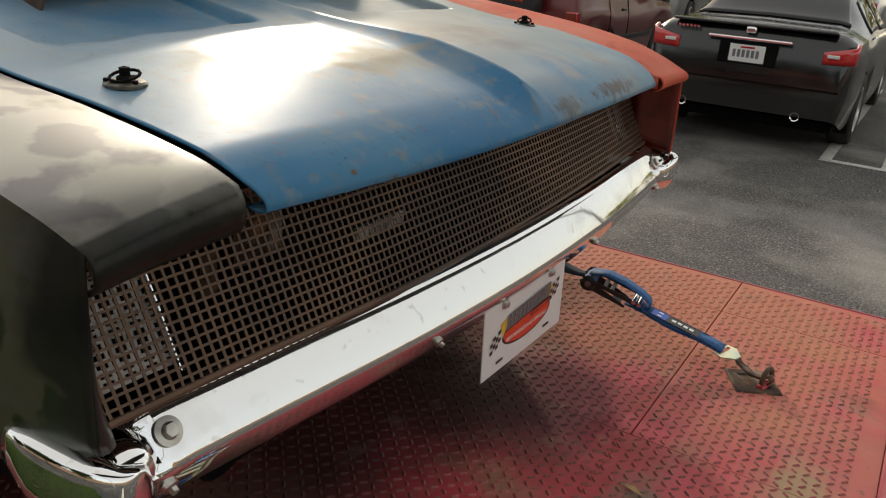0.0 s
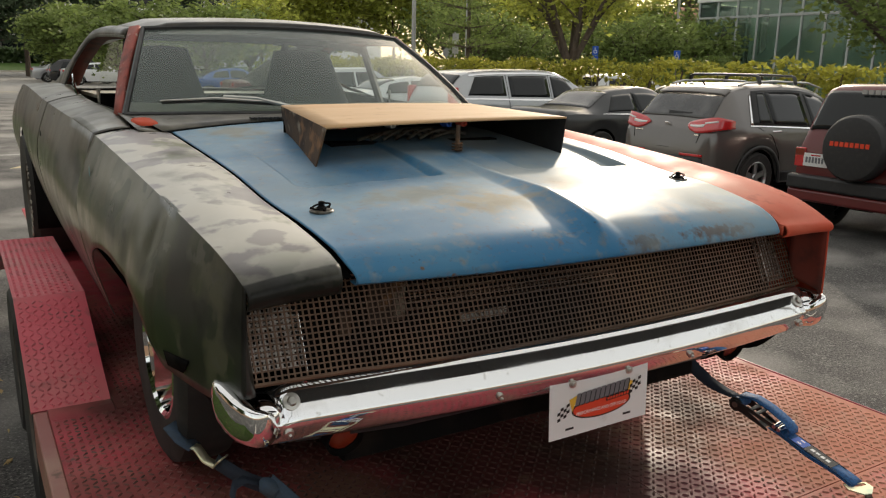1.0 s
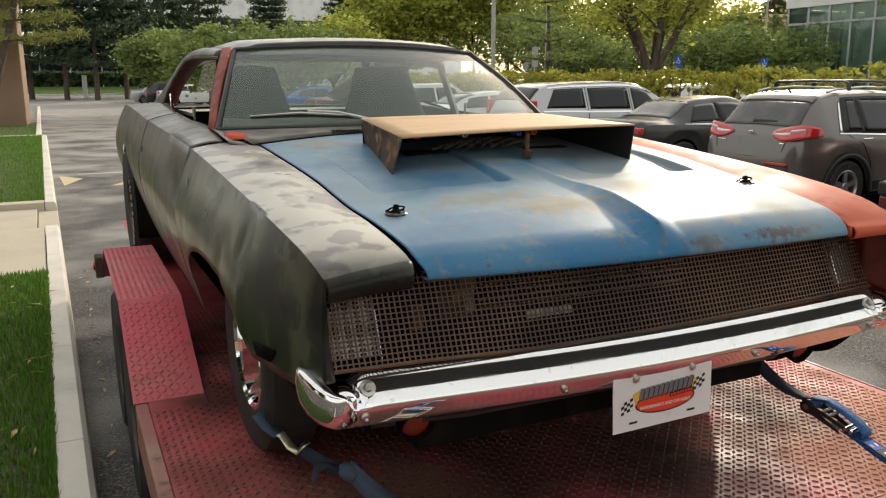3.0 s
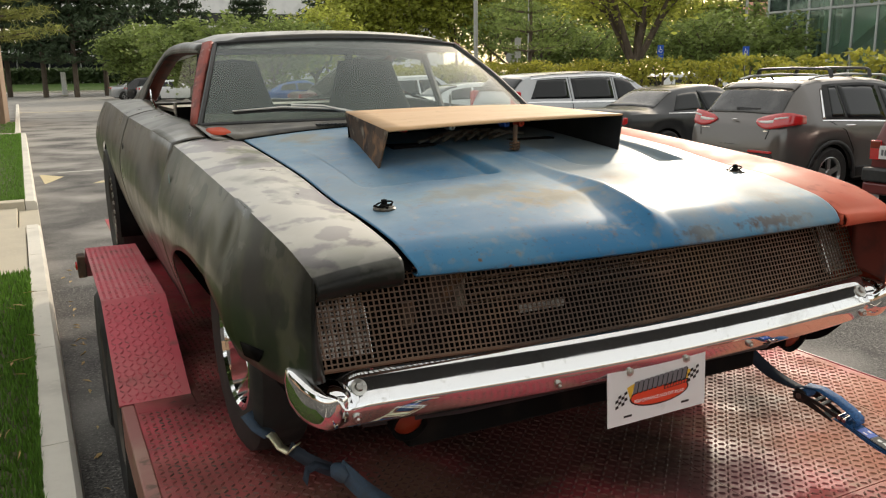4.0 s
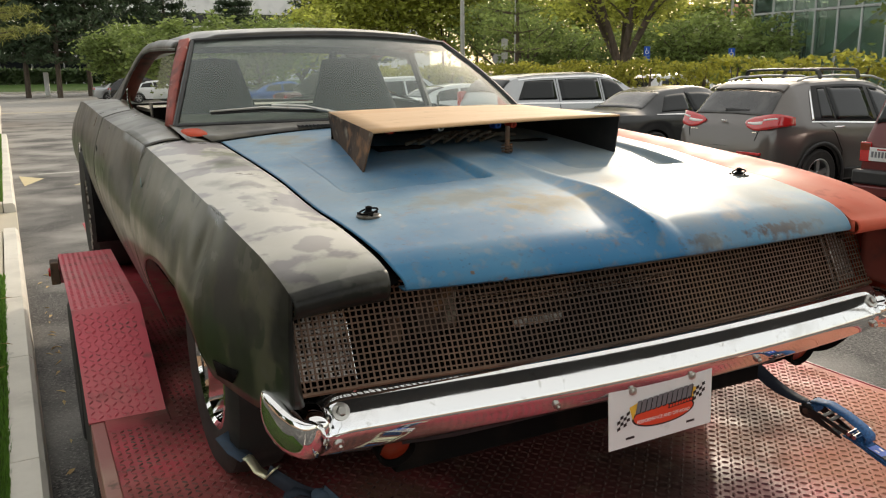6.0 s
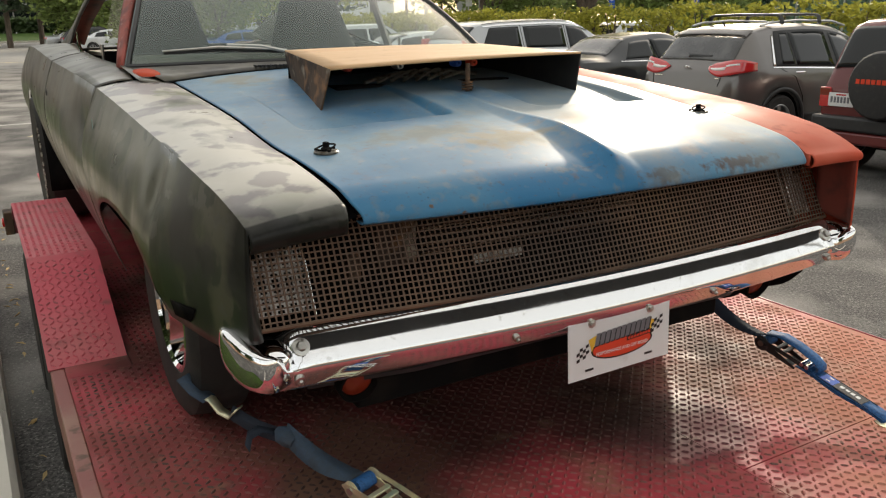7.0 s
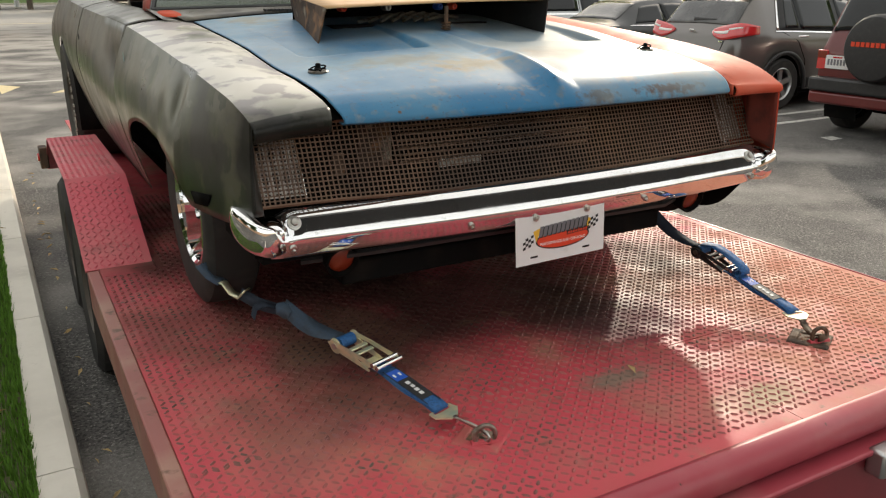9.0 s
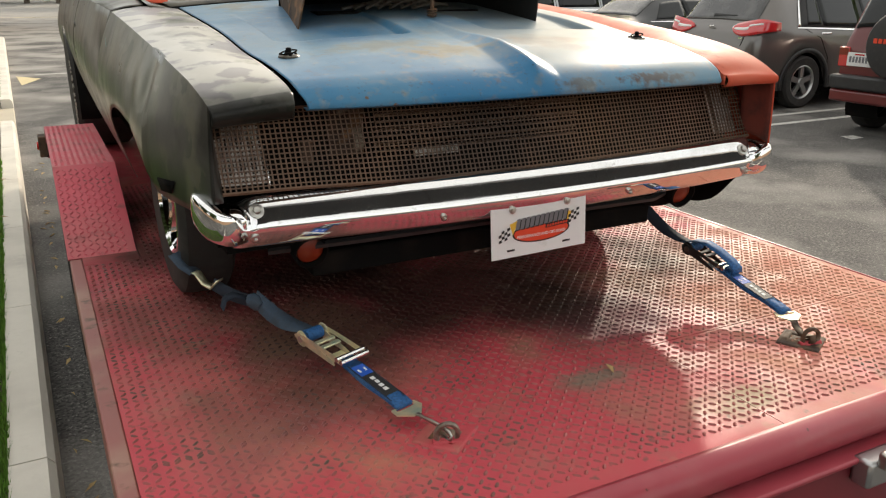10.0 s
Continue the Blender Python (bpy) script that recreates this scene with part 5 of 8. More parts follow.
    for xa in (-0.45, 0.36):
        part("frame_rail", boxes((CX + xa, 0.331, 0.84, CX + xa + 0.09, 1.3, 0.93)), DARK, fm)
    part("front_axle", tube(bmesh.new(), [(CX - 0.75, 0.955, 0.9), (CX + 0.75, 0.955, 0.9)], 0.035, 10), DARK, coupe)
    part("oil_pan", boxes((CX - 0.22, 0.6, 0.74, CX + 0.22, 1.3, 0.94)), DARK, coupe, bevel=0.03)
    part("floor_pan", boxes((CX - 0.78, 1.4, 0.88, CX + 0.78, 4.6, 0.91)), DARK, coupe)


front_end()

# wheels of the coupe
for s in (-1, 1):
    wheel_on(coupe, pose(CX + s * 0.80, FW[0], FW[1], 0, 0, 0 if s > 0 else 180), 0.335, 0.17, 0.205, CHROME, 5, "front_wheel", "narrow black front tyre", deep=0.55, spoke_w=0.1)
    wheel_on(coupe, pose(CX + s * 0.83, RW[0], RW[1], 0, 0, 0 if s > 0 else 180), 0.37, 0.33, 0.19, DARK_RIM, 5, "rear_wheel", "wide black drag slick with pale lettering", deep=0.4, spoke_w=0.1)


slick = [c for c in coupe.children if c.name.startswith("rear_wheel")][0]
for i in range(9):
    a = math.pi + 0.62 - i * 0.155
    m = pose(CX - 0.83 - 0.166, RW[0] + 0.315 * math.cos(a), RW[1] + 0.315 * math.sin(a), math.degrees(a) - 90, 0, 0)
    part("letter_bar", box(bmesh.new(), -0.004, -0.012 if i % 3 else -0.016, -0.022, 0.003, 0.012 if i % 4 else 0.006, 0.022, m), TYRE_LETTER, slick)
bm = bmesh.new()
bm.faces.new([bm.verts.new(p) for p in ((0, -0.012, 0.03), (0, 0.006, 0.022), (0, 0.014, -0.012), (0, 0.002, -0.03), (0, -0.01, -0.008))])
bm.transform(Matrix.Translation((CX - side(1.40, 0.25)[0] - 0.004, 1.40, side(1.40, 0.25)[1])))
part("paint_chip", bm, CHIP_BLUE, coupe, "pale blue paint chip", smooth=False)
bm = bmesh.new()
lathe(bm, [(0.0, 0.001), (0.016, 0.001), (0.018, 0.0)], pose(CX - 0.76, 1.43, 1.553, 0, -90, 0), 12)
part("bolt_hole", bm, BLACK, coupe)


def plate():
    p = part("number_plate", boxes((-0.1525, -0.001, -0.076, 0.1525, 0.001, 0.076)), WHITE, coupe, "white dealer plate with red and black logo", local=True, bevel=0.0)
    m = pose(0.012, 0.016, 0.9905, 0, -2.5, -3.0)
    p.data.transform(base_of(coupe).inverted() @ m)
    def flat(name, pts, mat, lift=0.0018):
        bm = bmesh.new()
        for q in pts:
            bm.faces.new([bm.verts.new((x, -lift, z)) for x, z in q])
        bm.transform(base_of(coupe).inverted() @ m)
        ob = new(name, finish(name, bm, mat))
        ob.parent = p
    oval = [(0.006 + 0.088 * math.cos(a), -0.012 + 0.027 * math.sin(a)) for a in lin(0, 2 * math.pi, 33)[:-1]]
    flat("logo_oval_edge", [[(0.006 + 0.093 * math.cos(a), -0.012 + 0.031 * math.sin(a)) for a in lin(0, 2 * math.pi, 33)[:-1]]], LOGO_BLACK, 0.0016)
    flat("logo_oval", [oval], LOGO_RED, 0.002)
    flat("logo_pennant", [[(-0.095, 0.022), (-0.068, 0.03), (-0.085, -0.012)]], LOGO_YELLOW, 0.0023)
    flat("logo_pennant", [[(0.105, 0.03), (0.082, 0.038), (0.09, -0.004)]], LOGO_YELLOW, 0.0023)
    # two chequered flags
    for fx, fz in ((-0.112, -0.014), (0.112, 0.012)):
        cells = [[(fx - 0.018 + 0.009 * i, fz - 0.016 + 0.008 * j + 0.003 * i), (fx - 0.009 + 0.009 * i, fz - 0.013 + 0.008 * j + 0.003 * i), (fx - 0.009 + 0.009 * i, fz - 0.005 + 0.008 * j + 0.003 * i), (fx - 0.018 + 0.009 * i, fz - 0.008 + 0.008 * j + 0.003 * i)] for i in range(4) for j in range(4) if (i + j) % 2 == 0]
        flat("logo_flag", cells, LOGO_BLACK, 0.0026)
    # the firm's name as slanted bars
    bars = []
    for i in range(11):
        x = -0.078 + i * 0.0152
        bars.append([(x, 0.002 + 0.0008 * i), (x + 0.012, 0.003 + 0.0008 * i), (x + 0.0185, 0.034 + 0.0008 * i), (x + 0.0065, 0.033 + 0.0008 * i)])
    for q in bars:
        flat("name_bar", [q], LOGO_GREY, 0.0032)
        flat("name_shadow", [[(x + 0.003, z - 0.0028) for x, z in q]], LOGO_BLACK, 0.0028)
    flat("name_line", [[(0.018, -0.006), (0.095, -0.002), (0.097, 0.009), (0.02, 0.005)]], LOGO_BLACK, 0.0034)
    for i in range(8):
        flat("name_bar", [[(0.022 + 0.0088 * i, -0.0035 + 0.00045 * i), (0.028 + 0.0088 * i, -0.003 + 0.00045 * i), (0.029 + 0.0088 * i, 0.0035 + 0.00045 * i), (0.023 + 0.0088 * i, 0.003 + 0.00045 * i)]], LOGO_RED, 0.0038)
    for x in (-0.105, 0.075):
        flat("plate_slot", [[(x, -0.058), (x + 0.025, -0.058), (x + 0.025, -0.052), (x, -0.052)]], LOGO_BLACK, 0.002)
    ob = lettering(p, "PERFORMANCE AND OFF-ROAD", 0.0125, m @ pose(0.006, -0.0024, -0.0215, 90, 0, 0) @ Matrix.Diagonal((0.86, 1, 1, 1)), WHITE, 0.0002)
    for x in (-0.085, 0.09):
        bm = bmesh.new()
        lathe(bm, [(0.0, 0.008), (0.006, 0.007), (0.007, 0.002), (0.011, 0.001), (0.011, -0.002)], pose(0, 0, 0), 8)
        bm.transform(base_of(coupe).inverted() @ m @ pose(x, -0.002, 0.062, 0, 0, -90))
        ob = new("plate_bolt", finish("plate_bolt", bm, STEEL, True))
        ob.parent = p


plate()


# ---- tie-down straps ----
def ribbon(bm, pts, width, side, thick=0.002):
    """A flat webbing along pts; side(i) gives the across direction."""
    a, b = [], []
    for i, p in enumerate(pts):
        s = Vector(side(i)).normalized() * width / 2
        a.append(bm.verts.new(Vector(p) - s))
        b.append(bm.verts.new(Vector(p) + s))
    for i in range(len(pts) - 1):
        bm.faces.new((a[i], a[i + 1], b[i + 1], b[i]))
    return bm


def tie_down(ring, flat_hook, ratchet_a, ratchet_b, knot, clip, end, label, near):
    """From the deck ring up through a flat hook, webbing and ratchet to a clip and loop by the wheel."""
    ring, flat_hook, ra, rb, knot, clip, end = map(Vector, (ring, flat_hook, ratchet_a, ratchet_b, knot, clip, end))
    s = root("tie_down_strap", (ring.x, ring.y, DECK), label, "tie-down strap", "tie-down straps")
    up = Vector((0, 0, 1))
    d = (ra - flat_hook).normalized()
    across = d.cross(up).normalized()
    nrm = across.cross(d).normalized()
    # webbing between hook and ratchet, folded double
    bm = bmesh.new()
    ribbon(bm, [flat_hook.lerp(ra, k) + nrm * (0.003 * math.sin(k * 9)) for k in lin(0.0, 1, 12)], 0.05, lambda i: across)
    web = part("webbing", bm, STRAP, s, "blue ratchet webbing", solid=0.0022)
    bm = bmesh.new()
    ribbon(bm, [flat_hook.lerp(ra, k) + nrm * (0.006 + 0.003 * math.sin(k * 9)) for k in lin(0.0, 0.84, 10)], 0.0495, lambda i: across)
    part("folded_webbing", bm, STRAP, web, solid=0.0022)
    # sewn label with plain bars
    M = Matrix((across, -d, nrm)).transposed().to_4x4()
    M.translation = flat_hook.lerp(ra, 0.47) + nrm * 0.0105
    lab = part("sewn_label", box(bmesh.new(), -0.019, -0.03, 0, 0.019, 0.062, 0.001, M), BLACK, web)
    part("sewn_label", box(bmesh.new(), -0.019, -0.075, 0, 0.019, -0.032, 0.001, M), SIGN_BLUE, web)
    for i in range(4):
        part("label_bar", box(bmesh.new(), -0.006 + (0.002 if i == 1 else 0), -0.018 + i * 0.017, 0.001, 0.006, -0.006 + i * 0.017, 0.0016, M), WHITE, web)
    for k in (-1, 1):
        part("label_bar", box(bmesh.new(), -0.003 + k * 0.006, -0.06, 0.001, 0.003 + k * 0.006, -0.047, 0.0016, M @ pose(0, 0, 0, 0, 0, k * 4)), WHITE, web)
    for o in (-0.0215, 0.0215):
        part("stitching", box(bmesh.new(), o - 0.0012, -0.085, 0, o + 0.0012, 0.085, 0.0012, M), STRAP_DARK, web)
    # flat zinc plate with a slot, then the twisted shank
    tip = ring + up * 0.035
    hd = (tip - flat_hook).normalized()
    ha = (across - hd * across.dot(hd)).normalized()
    hn = ha.cross(hd)
    def pp(a, b, c=0.0):
        return flat_hook + ha * a + hd * b + hn * c
    bm = bmesh.new()
    outer = [(-0.037, -0.008), (0.037, -0.008), (0.041, 0.018), (0.012, 0.046), (-0.012, 0.046), (-0.041, 0.018)]
    inner = [(-0.028, -0.003), (0.028, -0.003), (0.029, 0.006), (0.01, 0.009), (-0.01, 0.009), (-0.029, 0.006)]
    vo, vi = [bm.verts.new(pp(*q)) for q in outer], [bm.verts.new(pp(*q)) for q in inner]
    for i in range(6):
        bm.faces.new((vo[i], vo[(i + 1) % 6], vi[(i + 1) % 6], vi[i]))
    hook = part("flat_hook", bm, ZINC, s, "yellow zinc strap hook", smooth=False, solid=0.004)
    bm = bmesh.new()
    w = 0.011 if near else 0.02
    rise = 0.0 if near else 0.022
    path = [pp(0, 0.042), pp(0, 0.055, rise * 0.5), flat_hook.lerp(tip, 0.7) + hn * rise, tip - hd * 0.012 + hn * rise * 0.8, tip + hd * 0.008 + hn * 0.004, tip + hd * 0.016 - up * 0.014, tip + hd * 0.006 - up * 0.027, tip - hd * 0.012 - up * 0.024]
    ribbon(bm, path, w, lambda i: ha * (1 - 0.7 * min(1, i / 2)) + hn * 0.7 * min(1, i / 2) if near else ha)
    part("hook_shank", bm, STEEL if near else RUST, hook, solid=0.006)
    # ratchet: side plates, drum, cross plate, handle
    rd = (rb - ra).normalized()
    rs = rd.cross(up).normalized()
    rn = rs.cross(rd).normalized()
    M = Matrix((rs, rd, rn)).transposed().to_4x4()
    M.translation = ra
    ln = (rb - ra).length
    metal = ZINC if near else BLACK
    def plate_side(o, pts):
        bm = bmesh.new()
        bm.faces.new([bm.verts.new(M @ Vector((o, y * ln, z))) for y, z in pts])
        return bm
    rat = part("ratchet", box(bmesh.new(), -0.03, ln * 0.1, -0.008, 0.03, ln * 0.3, -0.005, M), metal, s, "zinc plated ratchet buckle" if near else "blackened ratchet buckle")
    for o in (-0.033, 0.033):
        part("ratchet_plate", plate_side(o, [(0.0, -0.006), (0.75, -0.008), (1.02, -0.004), (1.08, 0.006), (1.0, 0.016), (0.7, 0.014), (0.1, 0.003), (0.0, 0.0)]), metal, rat, smooth=False, solid=0.003)
        part("ratchet_arm", plate_side(o * 1.22, [(-0.26, 0.022), (-0.2, 0.018), (0.6, 0.016), (1.0, 0.004), (1.06, 0.01), (0.95, 0.022), (0.5, 0.028), (-0.2, 0.032)]), ZINC if near else BLACK, rat, smooth=False, solid=0.003)
        bm = bmesh.new()
        lathe(bm, [(0.0, 0.0), (0.02, 0.0), (0.023, 0.002), (0.02, 0.004), (0.0, 0.005)], M @ pose(o * 1.1 - 0.002, ln * 0.88, 0.008), 14)
        part("ratchet_wheel", bm, ZINC if near else BLACK, rat)
    part("ratchet_drum", tube(bmesh.new(), [M @ Vector((-0.044, ln * 0.88, 0.008)), M @ Vector((0.044, ln * 0.88, 0.008))], 0.009, 10), STEEL, rat)
    for y in (0.34, 0.5):
        part("ratchet_pawl", box(bmesh.new(), -0.032, ln * y, 0.014, 0.032, ln * (y + 0.09), 0.02, M), ZINC if near else BLACK, rat, bevel=0.002)
    for y in (-0.24, -0.12):
        part("ratchet_handle", tube(bmesh.new(), [M @ Vector((-0.046, ln * y, 0.028)), M @ Vector((0.046, ln * y, 0.028))], 0.0065, 10), CHROME, rat)
    part("wound_webbing", tube(bmesh.new(), [M @ Vector((-0.026, ln * 0.88, 0.01)), M @ Vector((0.026, ln * 0.88, 0.01))], 0.018, 12), STRAP, rat)
    if not near:
        # slack webbing folded back over the handle
        bm = bmesh.new()
        ribbon(bm, [M @ Vector((0.0, ln * y, z)) for y, z in ((0.95, 0.03), (0.6, 0.05), (0.2, 0.052), (-0.2, 0.046), (-0.42, 0.036), (-0.47, 0.022), (-0.4, 0.012), (-0.1, 0.022))], 0.05, lambda i: rs)
        part("slack_webbing", bm, STRAP, rat, solid=0.0025)
    # upper webbing, twisting to its edge
    td = (knot - rb).normalized()
    ts = td.cross(up).normalized()
    tn = ts.cross(td)
    n = 13
    bm = bmesh.new()
    ribbon(bm, [rb.lerp(knot, k) + up * (0.012 - 0.02 * math.sin(math.pi * k)) for k in lin(0, 1, n)], 0.048 if near else 0.04, lambda i: ts * math.cos(radians(70) * i / (n - 1)) + tn * math.sin(radians(70) * i / (n - 1)))
    part("upper_webbing", bm, STRAP_FADED if near else STRAP_DARK, s, solid=0.002)
    cd = (clip - knot).normalized()
    cs = cd.cross(up).normalized()
    bm = bmesh.new()
    ribbon(bm, [knot.lerp(clip, k) - up * 0.01 * math.sin(math.pi * k) for k in lin(-0.05, 1, 9)], 0.036, lambda i: cs * 0.5 + up * 0.8)
    part("upper_webbing", bm, STRAP_DARK, s, solid=0.002)
    ed = (end - clip).normalized()
    es = ed.cross(up).normalized()
    bm = bmesh.new()
    ribbon(bm, [clip - ed * 0.03 + up * 0.028, clip - ed * 0.012 + up * 0.004, clip - up * 0.014, clip + ed * 0.035 - up * 0.016, clip + ed * 0.062 + up * 0.004, end - ed * 0.02], 0.03, lambda i: es)
    part("clip_hook", bm, ZINC, s, "zinc flat J hook", solid=0.004)
    bm = bmesh.new()
    ribbon(bm, [end - ed * 0.025, end + ed * 0.02, end + ed * 0.06 + up * 0.02], 0.05, lambda i: es)
    part("axle_loop", bm, STRAP_FADED, s, solid=0.003)
    if near:
        k = knot
        part("webbing_knot", tube(bmesh.new(), [k - td * 0.035 - tn * 0.004, k - td * 0.012, k + td * 0.014, k + td * 0.032 + tn * 0.004], [0.014, 0.025, 0.024, 0.012], 9), STRAP_FADED, s)
        bm = bmesh.new()
        ribbon(bm, [k + td * 0.02, k + td * 0.05 - ts * 0.04 + up * 0.016, k + td * 0.05 - ts * 0.07 + up * 0.012, k + td * 0.025 - ts * 0.095 - up * 0.004], 0.024, lambda i: up * 0.6 + td)
        part("loose_end", bm, STRAP_DARK, s, solid=0.002)
    # deck ring in its welded diamond plate
    g = root("deck_ring", (ring.x, ring.y, DECK), "rusty steel lashing ring welded to the deck", "lashing ring", "lashing rings")
    turn = 38 if near else 28
    pm = pose(ring.x + (0.01 if near else 0.0), ring.y + 0.03, DECK, 0, 0, turn)
    bm = bmesh.new()
    sq = ((-1, -1), (1, -1), (1, 1), (-1, 1))
    loops = [[bm.verts.new(pm @ Vector((a * w, b * w, z))) for a, b in sq] for w, z in ((0.06, 0.0), (0.056, 0.005), (0.034, 0.005), (0.03, 0.0))]
    for la, lb in zip(loops, loops[1:]):
        for i in range(4):
            bm.faces.new((la[i], la[(i + 1) % 4], lb[(i + 1) % 4], lb[i]))
    part("ring_plate", bm, TRAILER_RED if near else RUST, g, bevel=0.003)
    part("ring_pocket", box(bmesh.new(), -0.032, -0.032, -0.001, 0.032, 0.032, 0.0015, pm), RUST, g)
    bm = bmesh.new()
    rx = Vector((math.cos(radians(-15)), math.sin(radians(-15)), 0))
    tube(bm, [ring + rx * (0.026 * math.cos(a)) + up * (0.024 + 0.026 * math.sin(a)) for a in lin(0, 2 * math.pi, 21)], 0.0065, 8, False)
    part("ring", bm, OLD_STEEL if near else RUST, g)
    part("ring_saddle", tube(bmesh.new(), [ring - rx * 0.034 + up * 0.004, ring + rx * 0.034 + up * 0.004], 0.01, 8), TRAILER_RED, g)


tie_down((-0.466, -0.345, DECK), (-0.512, -0.212, 0.668), (-0.583, 0.01, 0.712), (-0.635, 0.145, 0.742), (-0.711, 0.40, 0.757), (-0.795, 0.585, 0.765), (-0.85, 0.655, 0.80), "blue ratchet strap with twisted webbing holding the front axle", True)
tie_down((0.728, -0.36, DECK), (0.765, -0.235, 0.675), (0.765, 0.045, 0.735), (0.745, 0.17, 0.778), (0.69, 0.36, 0.87), (0.66, 0.47, 0.92), (0.62, 0.56, 0.93), "blue ratchet strap with blackened buckle and slack loop", False)


# ---- parked cars ----
def vehicle(name, place, turn, label, group, paint, L, W, H, zs, belt, roof, hw, rw, wheels, wr=0.335, clad=None, ground=0.26, rim=ALLOY, category="car"):
    """zs: stations along the length (rear 0). belt, roof: heights there; hw, rw: half-widths at belt and roof."""
    v = root(name, place, label, category, group, turn)
    B = BASE[v.name]
    xs = sorted(set([round(x, 3) for x in lin(0, L, 64)] + list(zs)))
    def low(x):
        z = ground + 0.1 * max(0, 1 - x / 0.25) + 0.06 * max(0, (x - L + 0.3) / 0.3)
        for w in wheels:
            d, r = abs(x - w), wr + 0.065
            if d < r:
                z = max(z, wr - 0.02 + math.sqrt(r * r - d * d))
        return z
    def P(x, s):
        b, r, h, q, z0 = (curve(x, zs, belt), curve(x, zs, roof), curve(x, zs, hw), curve(x, zs, rw), low(x))
        ring = [(h * 0.955, z0), (h * 1.0, z0 + 0.4 * (b - z0)), (h * 1.0, z0 + 0.8 * (b - z0)), (h * 0.965, b), (q, r - 0.05 * min(1, (r - b) / 0.3 + 0.25)), (q * 0.86, r - 0.012), (0.0, r)]
        i = min(int(abs(s)), 5)
        k = abs(s) - i
        y, z = ring[i][0] * (1 - k) + ring[i + 1][0] * k, ring[i][1] * (1 - k) + ring[i + 1][1] * k
        return Vector((x, y * (1 if s >= 0 else -1), z))
    bm = bmesh.new()
    ss = [0, 0.5, 1, 1.5, 2, 2.6, 3, 3.5, 4, 4.5, 5, 5.5]
    rows = [[bm.verts.new(P(x, s)) for s in ss] + [bm.verts.new(P(x, 6))] + [bm.verts.new(P(x, -s if s else -1e-9)) for s in ss[::-1]] for x in xs]
    for a, b in zip(rows, rows[1:]):
        for j in range(len(a) - 1):
            bm.faces.new((a[j], b[j], b[j + 1], a[j + 1]))
    for r, fl in ((rows[0], False), (rows[-1], True)):
        for j in range(len(ss)):
            q = (r[j], r[j + 1], r[-2 - j], r[-1 - j])
            try:
                bm.faces.new(q[::-1] if fl else q)
            except ValueError:
                pass
    bmesh.ops.recalc_face_normals(bm, faces=bm.faces)
    body = part("body", bm, paint, v, local=True)
    def patch(pname, x0, x1, s0, s1, mat, side=1, lift=0.006, parent=None, slant0=0.0, slant1=0.0, lbl=""):
        """A panel on the skin. side 0: across the middle from -s0 to s0 (s1 unused)."""
        bm = bmesh.new()
        def f(u, w):
            if side == 0:
                t = -1 + 2 * w
                x = x0 + (x1 - x0) * u
                p = P(x, math.copysign(6 - (6 - s0) * abs(t), t) if abs(t) > 1e-6 else 6)
                e = 0.01
                n = (P(min(x + e, L), 6) - P(max(x - e, 0), 6))
                return p + Vector((-n.z, 0, n.x)).normalized() * lift
            s = s0 + (s1 - s0) * w
            x = x0 + (x1 - x0) * u + (slant0 * (1 - u) + slant1 * u) * w
            p = P(x, s * side)
            t = P(x, min(s + 0.05, 6) * side) - p
            n = Vector((0, t.z, -t.y)) * side
            return p + (n.normalized() if n.length > 1e-6 else Vector((0, side, 0))) * lift
        grid(bm, f, lin(0, 1, 9), lin(0, 1, 13 if side == 0 else 7))
        return part(pname, bm, mat, parent or body, lbl, local=True, solid=0.006)
    for w in wheels:
        for sd in (-1, 1):
            h = curve(w, zs, hw)
            wheel_on(v, B @ pose(w, sd * (h - 0.12), wr, 0, 0, 90 * sd) , wr, 0.22, wr * 0.64, rim, 5, "wheel", "black road tyre")
            bm = bmesh.new()
            grid(bm, lambda a, k: (w + (wr + 0.07) * math.cos(a), sd * (h * 0.95 - 0.42 * k), wr - 0.02 + (wr + 0.07) * math.sin(a)), lin(-0.4, math.pi + 0.4, 16), [0, 1])
            part("wheel_house", bm, DARK, body, local=True)
    part("underbody", boxes((0.3, -W * 0.42, ground - 0.06, L - 0.3, W * 0.42, ground + 0.03)), DARK, v, local=True)
    return v, body, patch, P


def lbox(pname, body, mat, x0, y0, z0, x1, y1, z1, lbl="", bevel=0.01, m=None):
    return part(pname, box(bmesh.new(), x0, y0, z0, x1, y1, z1, m), mat, body, lbl, local=True, bevel=bevel)


def plate_bars(body, x, y, z, w=0.305, h=0.15, mat=None, lean=0):
    p = lbox("number_plate", body, mat or WHITE, x - 0.006, y - w / 2, z - h / 2, x, y + w / 2, z + h / 2, "white number plate", 0.003)
    for i in range(6):
        lbox("plate_bar", p, LOGO_GREY, x - 0.008, y + w * 0.36 - i * 0.04 - 0.013, z - 0.035, x - 0.006, y + w * 0.36 - i * 0.04 + 0.013, z + 0.03, bevel=0)
    lbox("plate_bar", p, TAIL_RED, x - 0.008, y - 0.06, z + 0.045, x - 0.006, y + 0.06, z + 0.06, bevel=0)
    return p


G = "parked cars"


